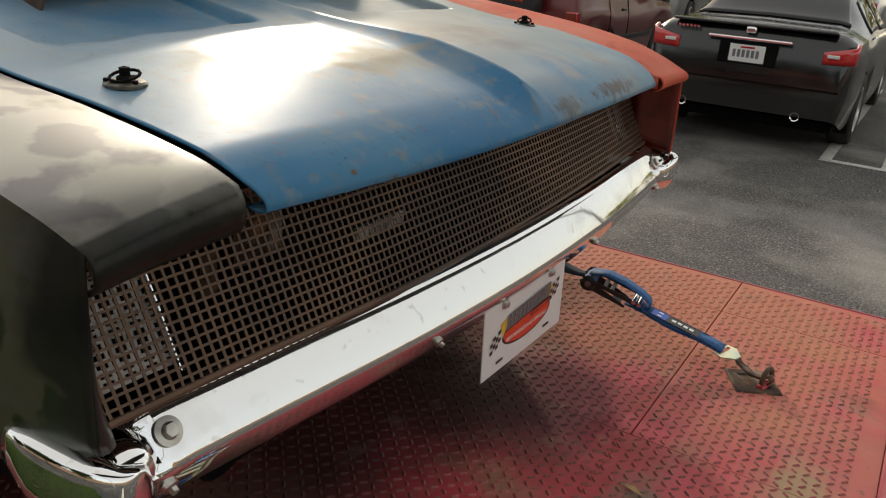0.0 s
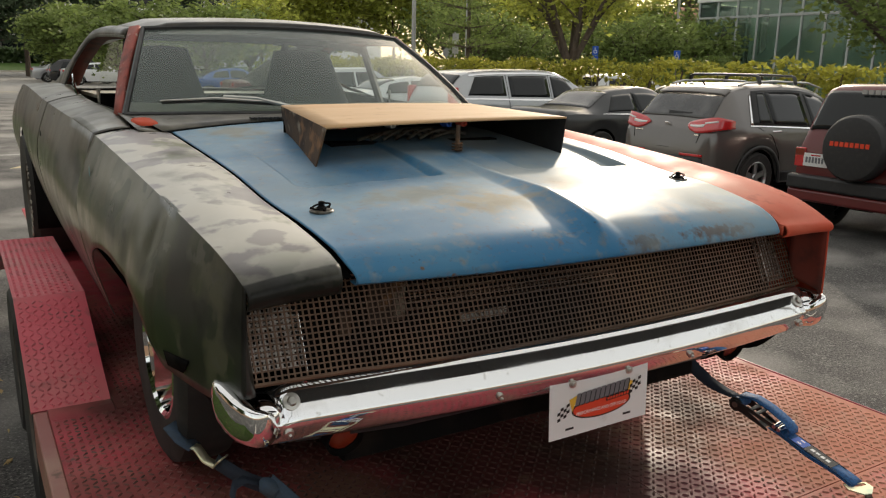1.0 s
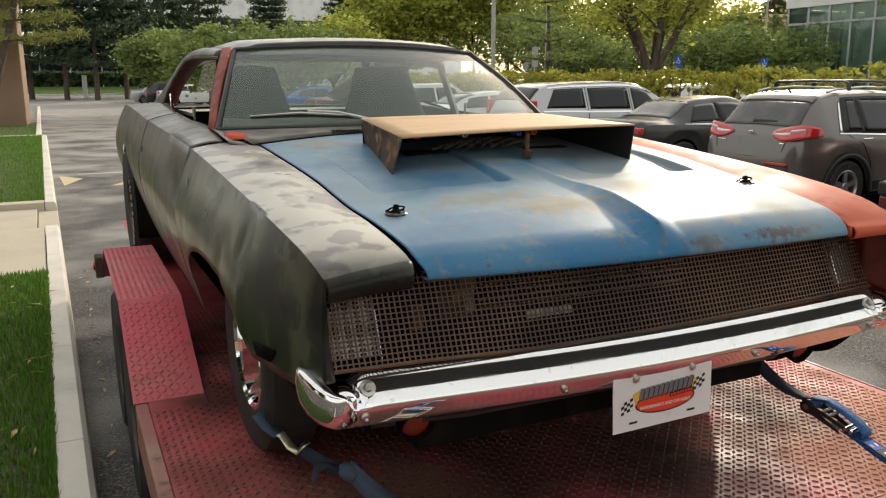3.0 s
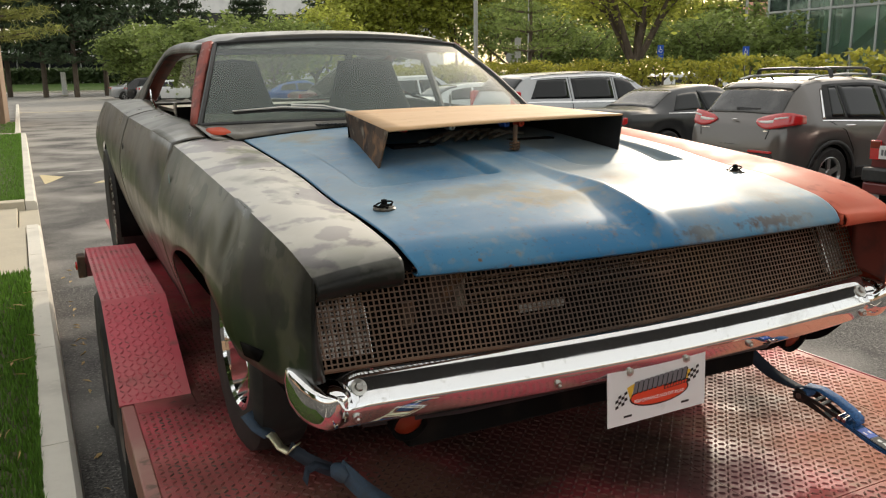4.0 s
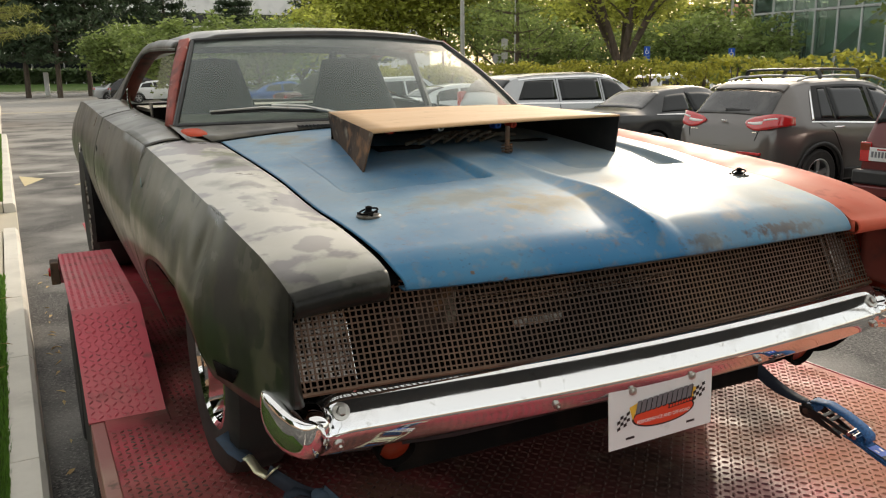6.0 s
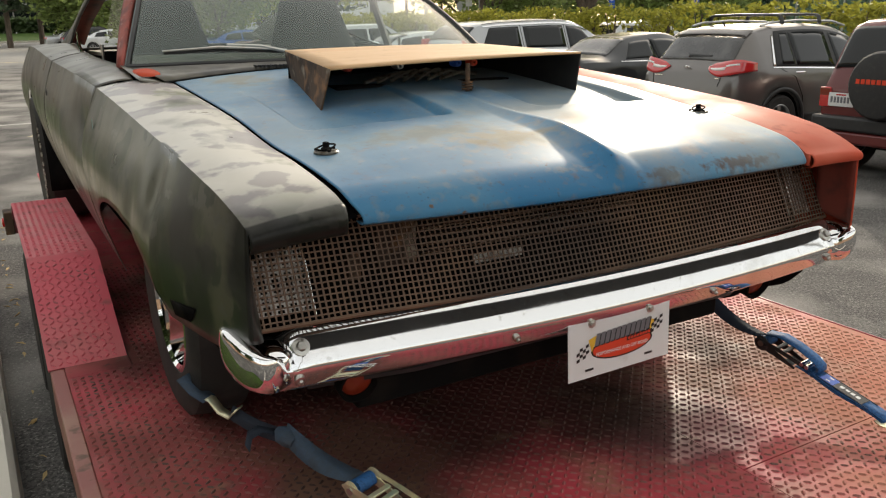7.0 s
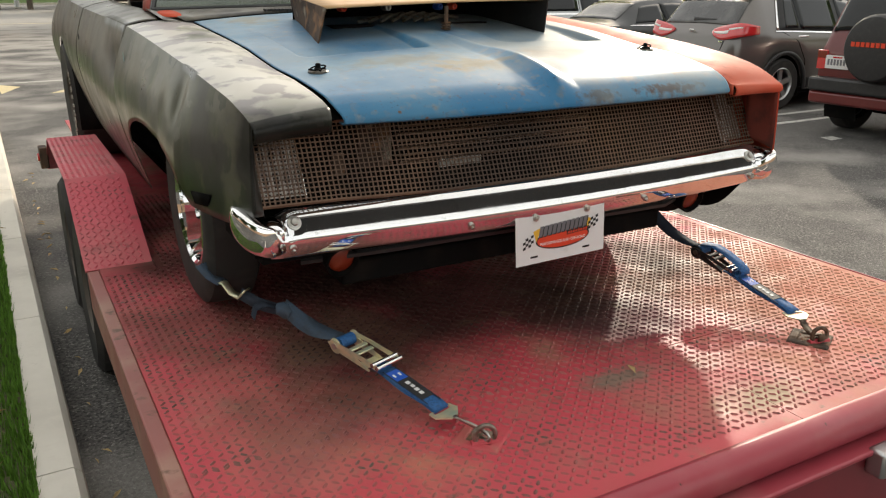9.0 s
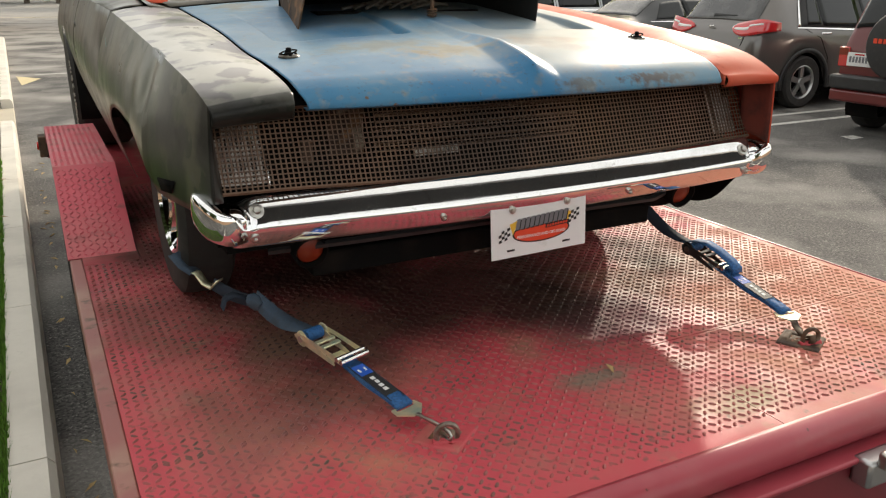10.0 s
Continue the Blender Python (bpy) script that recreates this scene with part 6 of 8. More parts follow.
def grey_suv():
    zs = [0, 0.05, 0.14, 0.26, 0.46, 0.62, 1.2, 2.3, 3.0, 3.5, 4.2, 4.44]
    v, b, patch, P = vehicle("sport_utility_car", (7.28, 6.77, 0), 0, "grey sport utility car with roof bars and red wrap-round tail lamps", G, GREY_CAR, 4.44, 1.855, 1.635, zs,
        [0.70, 0.92, 1.0, 1.04, 1.07, 1.07, 1.05, 1.0, 0.98, 0.96, 0.86, 0.6], [0.75, 0.99, 1.1, 1.24, 1.47, 1.565, 1.635, 1.6, 1.34, 1.03, 0.93, 0.66],
        [0.66, 0.79, 0.85, 0.885, 0.915, 0.925, 0.928, 0.928, 0.925, 0.91, 0.86, 0.74], [0.60, 0.69, 0.70, 0.685, 0.65, 0.63, 0.615, 0.60, 0.65, 0.76, 0.72, 0.6], (0.93, 3.57), 0.355)
    patch("rear_window", 0.2, 0.475, 4.35, 0, DUSTY_GLASS, 0, 0.006, lbl="dark tailgate window")
    patch("spoiler", 0.485, 0.62, 4.3, 0, GREY_CAR, 0, 0.022)
    for sd in (-1, 1):
        patch("window_band", 0.80, 3.15, 3.03, 3.93, BLACK, sd, 0.002, slant0=0.16, slant1=-0.5)
        patch("side_window", 0.93, 1.2, 3.1, 3.86, TAR, sd, 0.007, slant0=0.12)
        patch("side_window", 1.24, 2.03, 3.08, 3.87, TAR, sd, 0.007)
        patch("side_window", 2.12, 3.0, 3.08, 3.86, TAR, sd, 0.007, slant1=-0.42)
        patch("window_trim", 0.72, 3.2, 2.98, 3.03, CHROME, sd, 0.007)
        patch("window_trim", 0.735, 0.775, 3.03, 3.85, CHROME, sd, 0.008, slant0=0.16, slant1=0.14)
        for x in (0.93, 3.57):
            bm = bmesh.new()
            def arch(a, k):
                p = P(min(4.3, max(0.12, x + 0.43 * math.cos(a))), 0.9 * sd)
                r = 0.42 + 0.055 * k
                return (x + r * math.cos(a), p.y + sd * (0.012 - 0.01 * abs(k - 0.5)), 0.335 + r * math.sin(a))
            grid(bm, arch, lin(-0.15, math.pi + 0.15, 26), [0, 0.5, 1])
            part("wheel_arch_trim", bm, BLACK, b, "black plastic wheel arch trim", local=True, solid=0.02)
        patch("sill_trim", 1.36, 3.14, 0.0, 0.55, BLACK, sd, 0.01)
        patch("door_gap", 2.065, 2.073, 0.6, 3.02, DARK, sd, 0.001)
        bm = tube(bmesh.new(), [P(0.86, 3.0 * sd), P(0.95, 2.3 * sd), P(1.16, 1.7 * sd), P(1.34, 1.0 * sd), P(1.38, 0.55 * sd)], 0.005, 5)
        part("door_gap", bm, DARK, b, local=True)
        for x in (1.26, 2.22):
            p = P(x, 2.4 * sd)
            lbox("door_handle", b, CHROME, x - 0.1, p.y - 0.02, p.z - 0.015, x + 0.1, p.y + sd * 0.015 + 0.02, p.z + 0.015, bevel=0.012)
        # tail lamp: a pointed wedge on the hatch that wraps round onto the flank
        def lamp(u, w, out=0.0, lo=0.0, hi=1.0):
            k = lo + (hi - lo) * w
            yy = curve(u, [0, 0.3, 0.55, 0.75, 0.88, 1], [0.36, 0.53, 0.68, 0.80, 0.868, 0.905])
            xx = curve(u, [0, 0.3, 0.55, 0.75, 0.88, 1], [0.085, 0.08, 0.085, 0.125, 0.22, 0.40])
            za, zb = curve(u, [0, 0.12, 0.4, 1], [1.055, 1.005, 0.972, 1.045]), curve(u, [0, 0.12, 0.5, 0.8, 1], [1.085, 1.12, 1.17, 1.19, 1.15])
            lean = 0.62 * (1 - u) ** 0.5
            z = za + (zb - za) * k
            return (xx + lean * (z - 1.0) - 0.028 - out, sd * (yy + 0.012 * u - 0.1 * u * (z - 1.06)), z)
        tl = part("tail_lamp", grid(bmesh.new(), lamp, lin(0, 1, 17), lin(0, 1, 6)), TAIL_RED, b, "red wrap-round tail lamp", local=True, solid=0.03)
        part("lamp_insert", grid(bmesh.new(), lambda u, w: lamp(u, w, 0.017, 0.42, 0.62), lin(0.08, 0.5, 8), [0, 0.5, 1]), CLEAR_LENS, tl, local=True, solid=0.004)
        part("lamp_insert", grid(bmesh.new(), lambda u, w: lamp(u, w, 0.017, 0.62, 0.74), lin(0.5, 0.8, 7), [0, 0.5, 1]), CLEAR_LENS, tl, local=True, solid=0.004)
        lbox("reflector", b, TAIL_RED, -0.02, sd * 0.52 - 0.19, 0.655, 0.06, sd * 0.52 + 0.19, 0.69, bevel=0.006)
        bm = tube(bmesh.new(), [(0.75, sd * 0.6, 1.61), (0.95, sd * 0.595, 1.65), (1.5, sd * 0.585, 1.675), (2.3, sd * 0.575, 1.655), (2.6, sd * 0.57, 1.59)], 0.016, 8)
        part("roof_rail", bm, ALLOY, b, local=True)
        # tailgate shut line down the flank of the hatch
        bm = tube(bmesh.new(), [P(0.085, 4.75 * sd), P(0.05, 4.72 * sd), P(0.02, 4.65 * sd)], 0.005, 5)
        part("tailgate_gap", bm, DARK, b, local=True)
    for x in (1.15, 1.95):
        bm = bmesh.new()
        sec = [(-0.63, 1.64), (-0.605, 1.725), (-0.56, 1.748), (0, 1.758), (0.56, 1.748), (0.605, 1.725), (0.63, 1.64)]
        grid(bm, lambda i, k: (x + 0.045 * math.cos(k), sec[i][0], sec[i][1] + 0.02 * math.sin(k)), range(7), lin(0, 2 * math.pi, 9))
        part("roof_bar", bm, BLACK, b, "black roof rack bar", local=True)
    lbox("rear_bumper_trim", b, BLACK, -0.03, -0.72, 0.3, 0.2, 0.72, 0.66, "black lower bumper", 0.05)
    bm = bmesh.new()
    grid(bm, lambda u, k: (0.225 - 0.008 * math.sin(math.pi * k) + 0.02 * u, 0.12 - 0.4 * u, 1.2 + 0.085 * (k - 0.5) * (1 - 0.75 * u) + 0.02 * u), lin(0, 1, 7), lin(0, 1, 5))
    part("rear_wiper", bm, BLACK, b, "black rear wiper", local=True, solid=0.012)
    bm = bmesh.new()
    bmesh.ops.create_uvsphere(bm, u_segments=14, v_segments=8, radius=1.0)
    bm.transform(pose(0.075, 0.0, 1.065, 0, -40, 0) @ Matrix.Diagonal((0.012, 0.068, 0.033, 1)))
    part("maker_badge", bm, CHROME, b, "oval chrome badge", local=True)
    for i in range(5):
        lbox("badge_bar", b, CHROME, 0.028, 0.55 - 0.03 * i, 0.945, 0.05, 0.57 - 0.03 * i, 0.96, bevel=0)
    lbox("badge_bar", b, CHROME, 0.03, -0.6, 0.94, 0.06, -0.53, 0.955, bevel=0)
    plate_bars(b, -0.035, 0.0, 0.56)
    part("aerial", tube(bmesh.new(), [(0.78, 0.0, 1.585), (0.70, 0, 1.66)], 0.012, 6), BLACK, b, local=True)


def box_suv():
    zs = [0, 0.05, 0.12, 0.3, 0.42, 1.0, 2.2, 2.62, 2.9, 3.5, 3.7]
    v, b, patch, P = vehicle("boxy_off_roader", (7.1, 3.72, 0), 0, "wine red boxy off-roader with covered spare wheel on its tailgate", G, WINE_CAR, 3.7, 1.63, 1.7, zs,
        [0.9, 0.98, 1.0, 1.01, 1.01, 1.0, 0.98, 0.97, 0.96, 0.9, 0.8], [0.96, 1.12, 1.3, 1.62, 1.69, 1.7, 1.67, 1.3, 1.02, 0.95, 0.84],
        [0.76, 0.79, 0.8, 0.805, 0.81, 0.815, 0.815, 0.81, 0.8, 0.76, 0.72], [0.70, 0.71, 0.70, 0.68, 0.66, 0.65, 0.645, 0.68, 0.72, 0.7, 0.64], (0.62, 2.98), 0.345, ground=0.36)
    patch("rear_window", 0.075, 0.30, 4.3, 0, TAR, 0, 0.01, lbl="tailgate window with a pale sticker band")
    for sd in (-1, 1):
        for x0, x1 in ((0.5, 0.88), (0.95, 1.5), (1.58, 2.3)):
            patch("side_window", x0, x1, 3.12, 3.85, TAR, sd, slant1=-0.12 if x1 > 2 else 0)
        for x in (0.915, 1.54):
            patch("door_gap", x, x + 0.01, 0.5, 3.9, DARK, sd, 0.003)
        patch("side_moulding", 0.95, 2.6, 0.9, 1.15, BLACK, sd, 0.012)
        tl = lbox("tail_lamp", b, TAIL_RED, -0.015, sd * 0.72 - 0.06, 0.74, 0.05, sd * 0.72 + 0.07, 0.96, "red and amber tail lamp", 0.012)
        lbox("lamp_amber", tl, ORANGE, -0.02, sd * 0.72 - 0.055, 0.87, 0.0, sd * 0.72 + 0.065, 0.95, bevel=0.006)
        p = P(1.4, 2.6 * sd)
        lbox("door_handle", b, BLACK, 1.32, p.y - 0.02, p.z - 0.015, 1.46, p.y + 0.02, p.z + 0.015)
        lbox("wing_mirror", b, BLACK, 2.45, sd * 0.9 - 0.07, 1.02, 2.55, sd * 0.9 + 0.07, 1.18, bevel=0.03)
    lbox("rear_bumper", b, BLACK, -0.12, -0.8, 0.50, 0.12, 0.8, 0.66, "black rear bumper", 0.03)
    lbox("bumper_skirt", b, WINE_CAR, -0.1, -0.79, 0.36, 0.1, 0.79, 0.5, bevel=0.03)
    bm = bmesh.new()
    M = pose(-0.02, -0.03, 1.02, 0, 0, 180)
    lathe(bm, [(0.0, 0.235), (0.25, 0.235), (0.33, 0.22), (0.355, 0.19), (0.36, 0.05), (0.34, 0.02), (0.0, 0.02)], M, 36)
    c = part("spare_wheel_cover", bm, BLACK, b, "black vinyl spare wheel cover with lettering band", local=True)
    for i in range(8):
        lbox("cover_bar", c, LOGO_RED, -0.262, 0.19 - 0.058 * i - 0.021, 1.035, -0.256, 0.19 - 0.058 * i + 0.021, 1.085, bevel=0)
    for i in range(6):
        lbox("sticker_bar", b, SILVER_CAR, 0.225, 0.19 - 0.075 * i - 0.028, 1.585, 0.245, 0.19 - 0.075 * i + 0.028, 1.635, bevel=0)
    lbox("trim_badge", b, SILVER_CAR, -0.01, -0.60, 0.745, 0.02, -0.46, 0.775, bevel=0)
    plate_bars(b, -0.012, 0.52, 0.83)


def black_sedan():
    zs = [0, 0.05, 0.3, 0.75, 1.35, 1.9, 2.6, 3.3, 3.8, 4.5, 4.84]
    v, b, patch, P = vehicle("sedan", (6.3, 0.96, 0), 0, "glossy black sedan with chrome boot strip and red tail lamps", G, BLACK_CAR, 4.84, 1.86, 1.46, zs,
        [0.62, 0.93, 1.0, 1.0, 0.99, 0.97, 0.95, 0.93, 0.9, 0.78, 0.55], [0.68, 1.02, 1.1, 1.12, 1.38, 1.46, 1.45, 1.12, 0.98, 0.84, 0.62],
        [0.8, 0.86, 0.9, 0.92, 0.93, 0.93, 0.93, 0.925, 0.91, 0.84, 0.7], [0.7, 0.74, 0.76, 0.72, 0.6, 0.57, 0.57, 0.66, 0.76, 0.7, 0.6], (1.05, 3.85), 0.34)
    patch("rear_window", 0.78, 1.36, 4.1, 0, TAR, 0, 0.008)
    for sd in (-1, 1):
        patch("side_window", 1.15, 1.95, 3.15, 3.85, TAR, sd, slant0=0.25)
        patch("side_window", 2.0, 3.15, 3.12, 3.85, TAR, sd, slant1=-0.45)
        patch("window_trim", 1.0, 3.2, 2.98, 3.05, CHROME, sd, 0.008)
        bm = bmesh.new()
        grid(bm, lambda u, w: (0.03 + 0.22 * max(0, u - 0.4) ** 1.2, sd * (0.62 + 0.25 * min(1, u / 0.6)), 0.83 + 0.17 * w * (0.6 + 0.4 * u) + 0.02 * u), lin(0, 1, 8), lin(0, 1, 4))
        tl = part("tail_lamp", bm, TAIL_RED, b, "red tail lamp with pale insert", local=True, solid=0.03)
        lbox("lamp_insert", tl, CLEAR_LENS, 0.0, sd * 0.7 - 0.05, 0.885, 0.02, sd * 0.7 + 0.05, 0.915, bevel=0.006)
        bm = bmesh.new()
        lathe(bm, [(0.032, 0.0), (0.04, 0.005), (0.04, -0.12)], pose(-0.0, sd * 0.5, 0.36, 0, 0, 180), 18)
        part("exhaust_tip", bm, CHROME, b, "chrome exhaust tip", local=True)
    lbox("boot_strip", b, CHROME, -0.012, -0.36, 0.955, 0.02, 0.36, 0.985, "chrome boot strip", 0.01)
    lbox("boot_spoiler", b, BLACK_CAR, 0.02, -0.7, 1.075, 0.16, 0.7, 1.1, bevel=0.01)
    lbox("plate_recess", b, DARK, 0.0, -0.25, 0.75, 0.03, 0.25, 0.95, bevel=0.01)
    lbox("maker_badge", b, CHROME, 0.0, -0.045, 1.02, 0.03, 0.045, 1.075, bevel=0.015)
    for i in range(6):
        lbox("model_bar", b, CHROME, 0.0, 0.62 - 0.034 * i, 1.025, 0.035, 0.642 - 0.034 * i, 1.043, bevel=0)
    lbox("bumper_line", b, DARK, -0.006, -0.8, 0.60, 0.02, 0.8, 0.615, bevel=0)
    plate_bars(b, -0.003, 0.0, 0.845)


def dark_sedan():
    zs = [0, 0.05, 0.3, 0.8, 1.35, 1.9, 2.6, 3.3, 3.8, 4.5, 4.8]
    v, b, patch, P = vehicle("sedan", (8.0, 10.85, 0), 0, "dusty charcoal sedan in a parking bay", G, DARK_CAR, 4.8, 1.84, 1.45, zs,
        [0.62, 0.9, 0.97, 0.97, 0.96, 0.95, 0.93, 0.92, 0.9, 0.78, 0.55], [0.68, 1.0, 1.06, 1.08, 1.37, 1.45, 1.44, 1.1, 0.98, 0.84, 0.62],
        [0.8, 0.86, 0.89, 0.91, 0.92, 0.92, 0.92, 0.915, 0.9, 0.84, 0.7], [0.7, 0.74, 0.76, 0.7, 0.58, 0.55, 0.55, 0.64, 0.76, 0.7, 0.6], (1.05, 3.8), 0.33)
    patch("rear_window", 0.84, 1.38, 4.1, 0, DUSTY_GLASS, 0, 0.008)
    for sd in (-1, 1):
        patch("side_window", 1.2, 1.95, 3.15, 3.85, TAR, sd, slant0=0.25)
        patch("side_window", 2.0, 3.15, 3.12, 3.85, TAR, sd, slant1=-0.45)
        patch("window_trim", 1.05, 3.2, 2.98, 3.04, CHROME, sd, 0.008)
        patch("door_gap", 1.97, 1.98, 0.6, 3.9, DARK, sd, 0.003)
        lbox("tail_lamp", b, TAIL_RED, 0.0, sd * 0.72 - 0.15, 0.8, 0.12, sd * 0.72 + 0.14, 0.93, "red tail lamp", 0.02)
        p = P(1.85, 2.5 * sd)
        lbox("door_handle", b, DARK_CAR, 1.72, p.y - 0.02, p.z - 0.012, 1.9, p.y + 0.02, p.z + 0.012)
    plate_bars(b, -0.003, 0.0, 0.76)


def silver_van():
    zs = [0, 0.06, 0.2, 0.42, 0.7, 1.5, 3.0, 3.7, 4.2, 4.8, 5.1]
    v, b, patch, P = vehicle("minivan", (7.55, 14.0, 0), 0, "silver minivan with dark tinted windows", G, SILVER_CAR, 5.1, 2.0, 1.73, zs,
        [0.75, 1.02, 1.08, 1.1, 1.1, 1.08, 1.06, 1.04, 1.0, 0.88, 0.6], [0.82, 1.12, 1.4, 1.62, 1.69, 1.73, 1.71, 1.4, 1.08, 0.94, 0.66],
        [0.88, 0.95, 0.97, 0.985, 0.99, 1.0, 1.0, 0.99, 0.97, 0.9, 0.76], [0.76, 0.78, 0.76, 0.74, 0.73, 0.72, 0.7, 0.74, 0.84, 0.76, 0.6], (1.05, 4.05), 0.35)
    patch("rear_window", 0.16, 0.42, 4.2, 0, TAR, 0, 0.008)
    for sd in (-1, 1):
        patch("side_window", 0.5, 1.5, 3.15, 3.85, TAR, sd, slant0=0.25)
        patch("side_window", 1.62, 2.7, 3.12, 3.85, TAR, sd)
        patch("side_window", 2.8, 3.75, 3.1, 3.85, TAR, sd, slant1=-0.5)
        patch("window_trim", 0.4, 3.8, 2.98, 3.05, CHROME, sd, 0.008)
        patch("window_trim", 0.6, 3.4, 3.9, 3.96, CHROME, sd, 0.008)
        patch("door_gap", 1.55, 1.562, 0.6, 3.95, DARK, sd, 0.003)
        patch("door_gap", 2.74, 2.752, 0.6, 3.95, DARK, sd, 0.003)
        patch("roof_channel", 0.6, 3.2, 4.25, 4.35, DARK, sd, 0.004)
        lbox("tail_lamp", b, TAIL_RED, 0.05, sd * 0.88 - 0.08, 0.95, 0.25, sd * 0.88 + 0.08, 1.35, "tall red tail lamp", 0.03)
    plate_bars(b, 0.0, 0.0, 0.85)


def plain_car(x, y, turn, paint, label, tall=False, name="parked_car", group="cars across the hedge"):
    H = 1.66 if tall else 1.45
    zs = [0, 0.05, 0.3, 0.75, 1.2, 1.9, 2.6, 3.2, 3.7, 4.3, 4.6]
    rf = [0.7, 1.05, 1.35, 1.6, 1.64, H, H - 0.02, 1.3, 1.02, 0.9, 0.64] if tall else [0.68, 1.0, 1.08, 1.1, 1.33, H, H - 0.01, 1.12, 0.98, 0.86, 0.62]
    v, b, patch, P = vehicle(name, (x, y, 0), turn, label, group, paint, 4.6, 1.82, H, zs,
        [0.62, 0.92, 0.98, 0.98, 0.97, 0.96, 0.94, 0.93, 0.9, 0.8, 0.56], rf,
        [0.8, 0.86, 0.89, 0.9, 0.91, 0.91, 0.91, 0.905, 0.89, 0.84, 0.7], [0.7, 0.73, 0.7, 0.64, 0.6, 0.57, 0.57, 0.64, 0.74, 0.7, 0.6], (0.95, 3.65), 0.33)
    if tall:
        patch("rear_window", 0.2, 0.6, 4.1, 0, TAR, 0, 0.008)
    else:
        patch("rear_window", 0.8, 1.5, 4.1, 0, TAR, 0, 0.008)
    patch("windscreen", 2.65, 3.5, 4.2, 0, TAR, 0, 0.008)
    for sd in (-1, 1):
        patch("side_window", 0.7 if tall else 1.1, 1.9, 3.15, 3.85, TAR, sd, slant0=0.2)
        patch("side_window", 1.97, 3.05, 3.12, 3.85, TAR, sd, slant1=-0.4)
        lbox("tail_lamp", b, TAIL_RED, 0.0, sd * 0.74 - 0.1, 0.84, 0.1, sd * 0.74 + 0.1, 0.97, bevel=0.02)
        lbox("head_lamp", b, CLEAR_LENS, 4.38, sd * 0.64 - 0.14, 0.68, 4.56, sd * 0.64 + 0.14, 0.8, bevel=0.03)
    lbox("front_grille", b, BLACK, 4.45, -0.45, 0.5, 4.6, 0.45, 0.68, bevel=0.02)


grey_suv()
box_suv()
black_sedan()
dark_sedan()
silver_van()
for cx, cy, tn, pm, lb, tall in [(15.6, 8.6, 0, WHITE_CAR, "white car beyond the hedge", False), (15.6, 15.5, 0, SILVER_CAR, "silver car beyond the hedge", False), (15.5, 18.5, 0, WHITE_CAR, "white car beyond the hedge", True), (15.8, 1.6, 0, SILVER_CAR, "grey pickup-like car beyond the hedge", True), (15.6, 5.2, 0, SILVER_CAR, "silver car beyond the hedge", False), (15.6, 24, 0, WHITE_CAR, "white car beyond the hedge", False)]:
    plain_car(cx, cy, tn, pm, lb, tall)
for cx, cy, tn, pm, lb, tall in [(7.6, 19.0, 0, WHITE_CAR, "white car parked farther along the row", False), (7.8, 23.0, 0, WHITE_CAR, "white tall car parked farther along the row", True), (7.8, 30.0, 0, WINE_CAR, "red car parked farther along the row", False), (7.6, 36.0, 0, BLUE_CAR, "blue car parked farther along the row", False), (7.8, 42.0, 0, WHITE_CAR, "white car parked farther along the row", False), (4.9, 57.0, 0, WHITE_CAR, "white car far along the row", False), (4.4, 60.0, 0, BLACK_CAR, "dark car far along the row", True), (3.6, 63.0, 0, SILVER_CAR, "silver car far along the row", False), (4.6, 68.5, 0, BLACK_CAR, "dark car far along the row", True)]:
    plain_car(cx, cy, tn, pm, lb, tall, group="cars farther along the row")


# ---- planting ----
def leaf_mesh(name, centres, size, rnd, mat, flat=0.35, slim=0.5):
    """Many small bent leaves as one mesh."""
    n = len(centres)
    c = np.asarray(centres)
    a = rnd.normal(size=(n, 3))
    a[:, 2] *= flat
    a /= np.linalg.norm(a, axis=1)[:, None] + 1e-9
    h = rnd.normal(size=(n, 3))
    b = np.cross(a, h)
    b /= np.linalg.norm(b, axis=1)[:, None] + 1e-9
    s = (size * (0.6 + 0.8 * rnd.rand(n)))[:, None]
    v = np.stack([c - a * s, c + b * s * slim, c + a * s, c - b * s * slim], 1)
    v[:, 1, 2] -= 0.15 * s[:, 0]
    v[:, 3, 2] -= 0.15 * s[:, 0]
    me = bpy.data.meshes.new(name)
    i = np.arange(n) * 4
    me.from_pydata(v.reshape(-1, 3).tolist(), [], np.c_[i, i + 1, i + 2, i + 3].tolist())
    me.materials.append(mat)
    return me


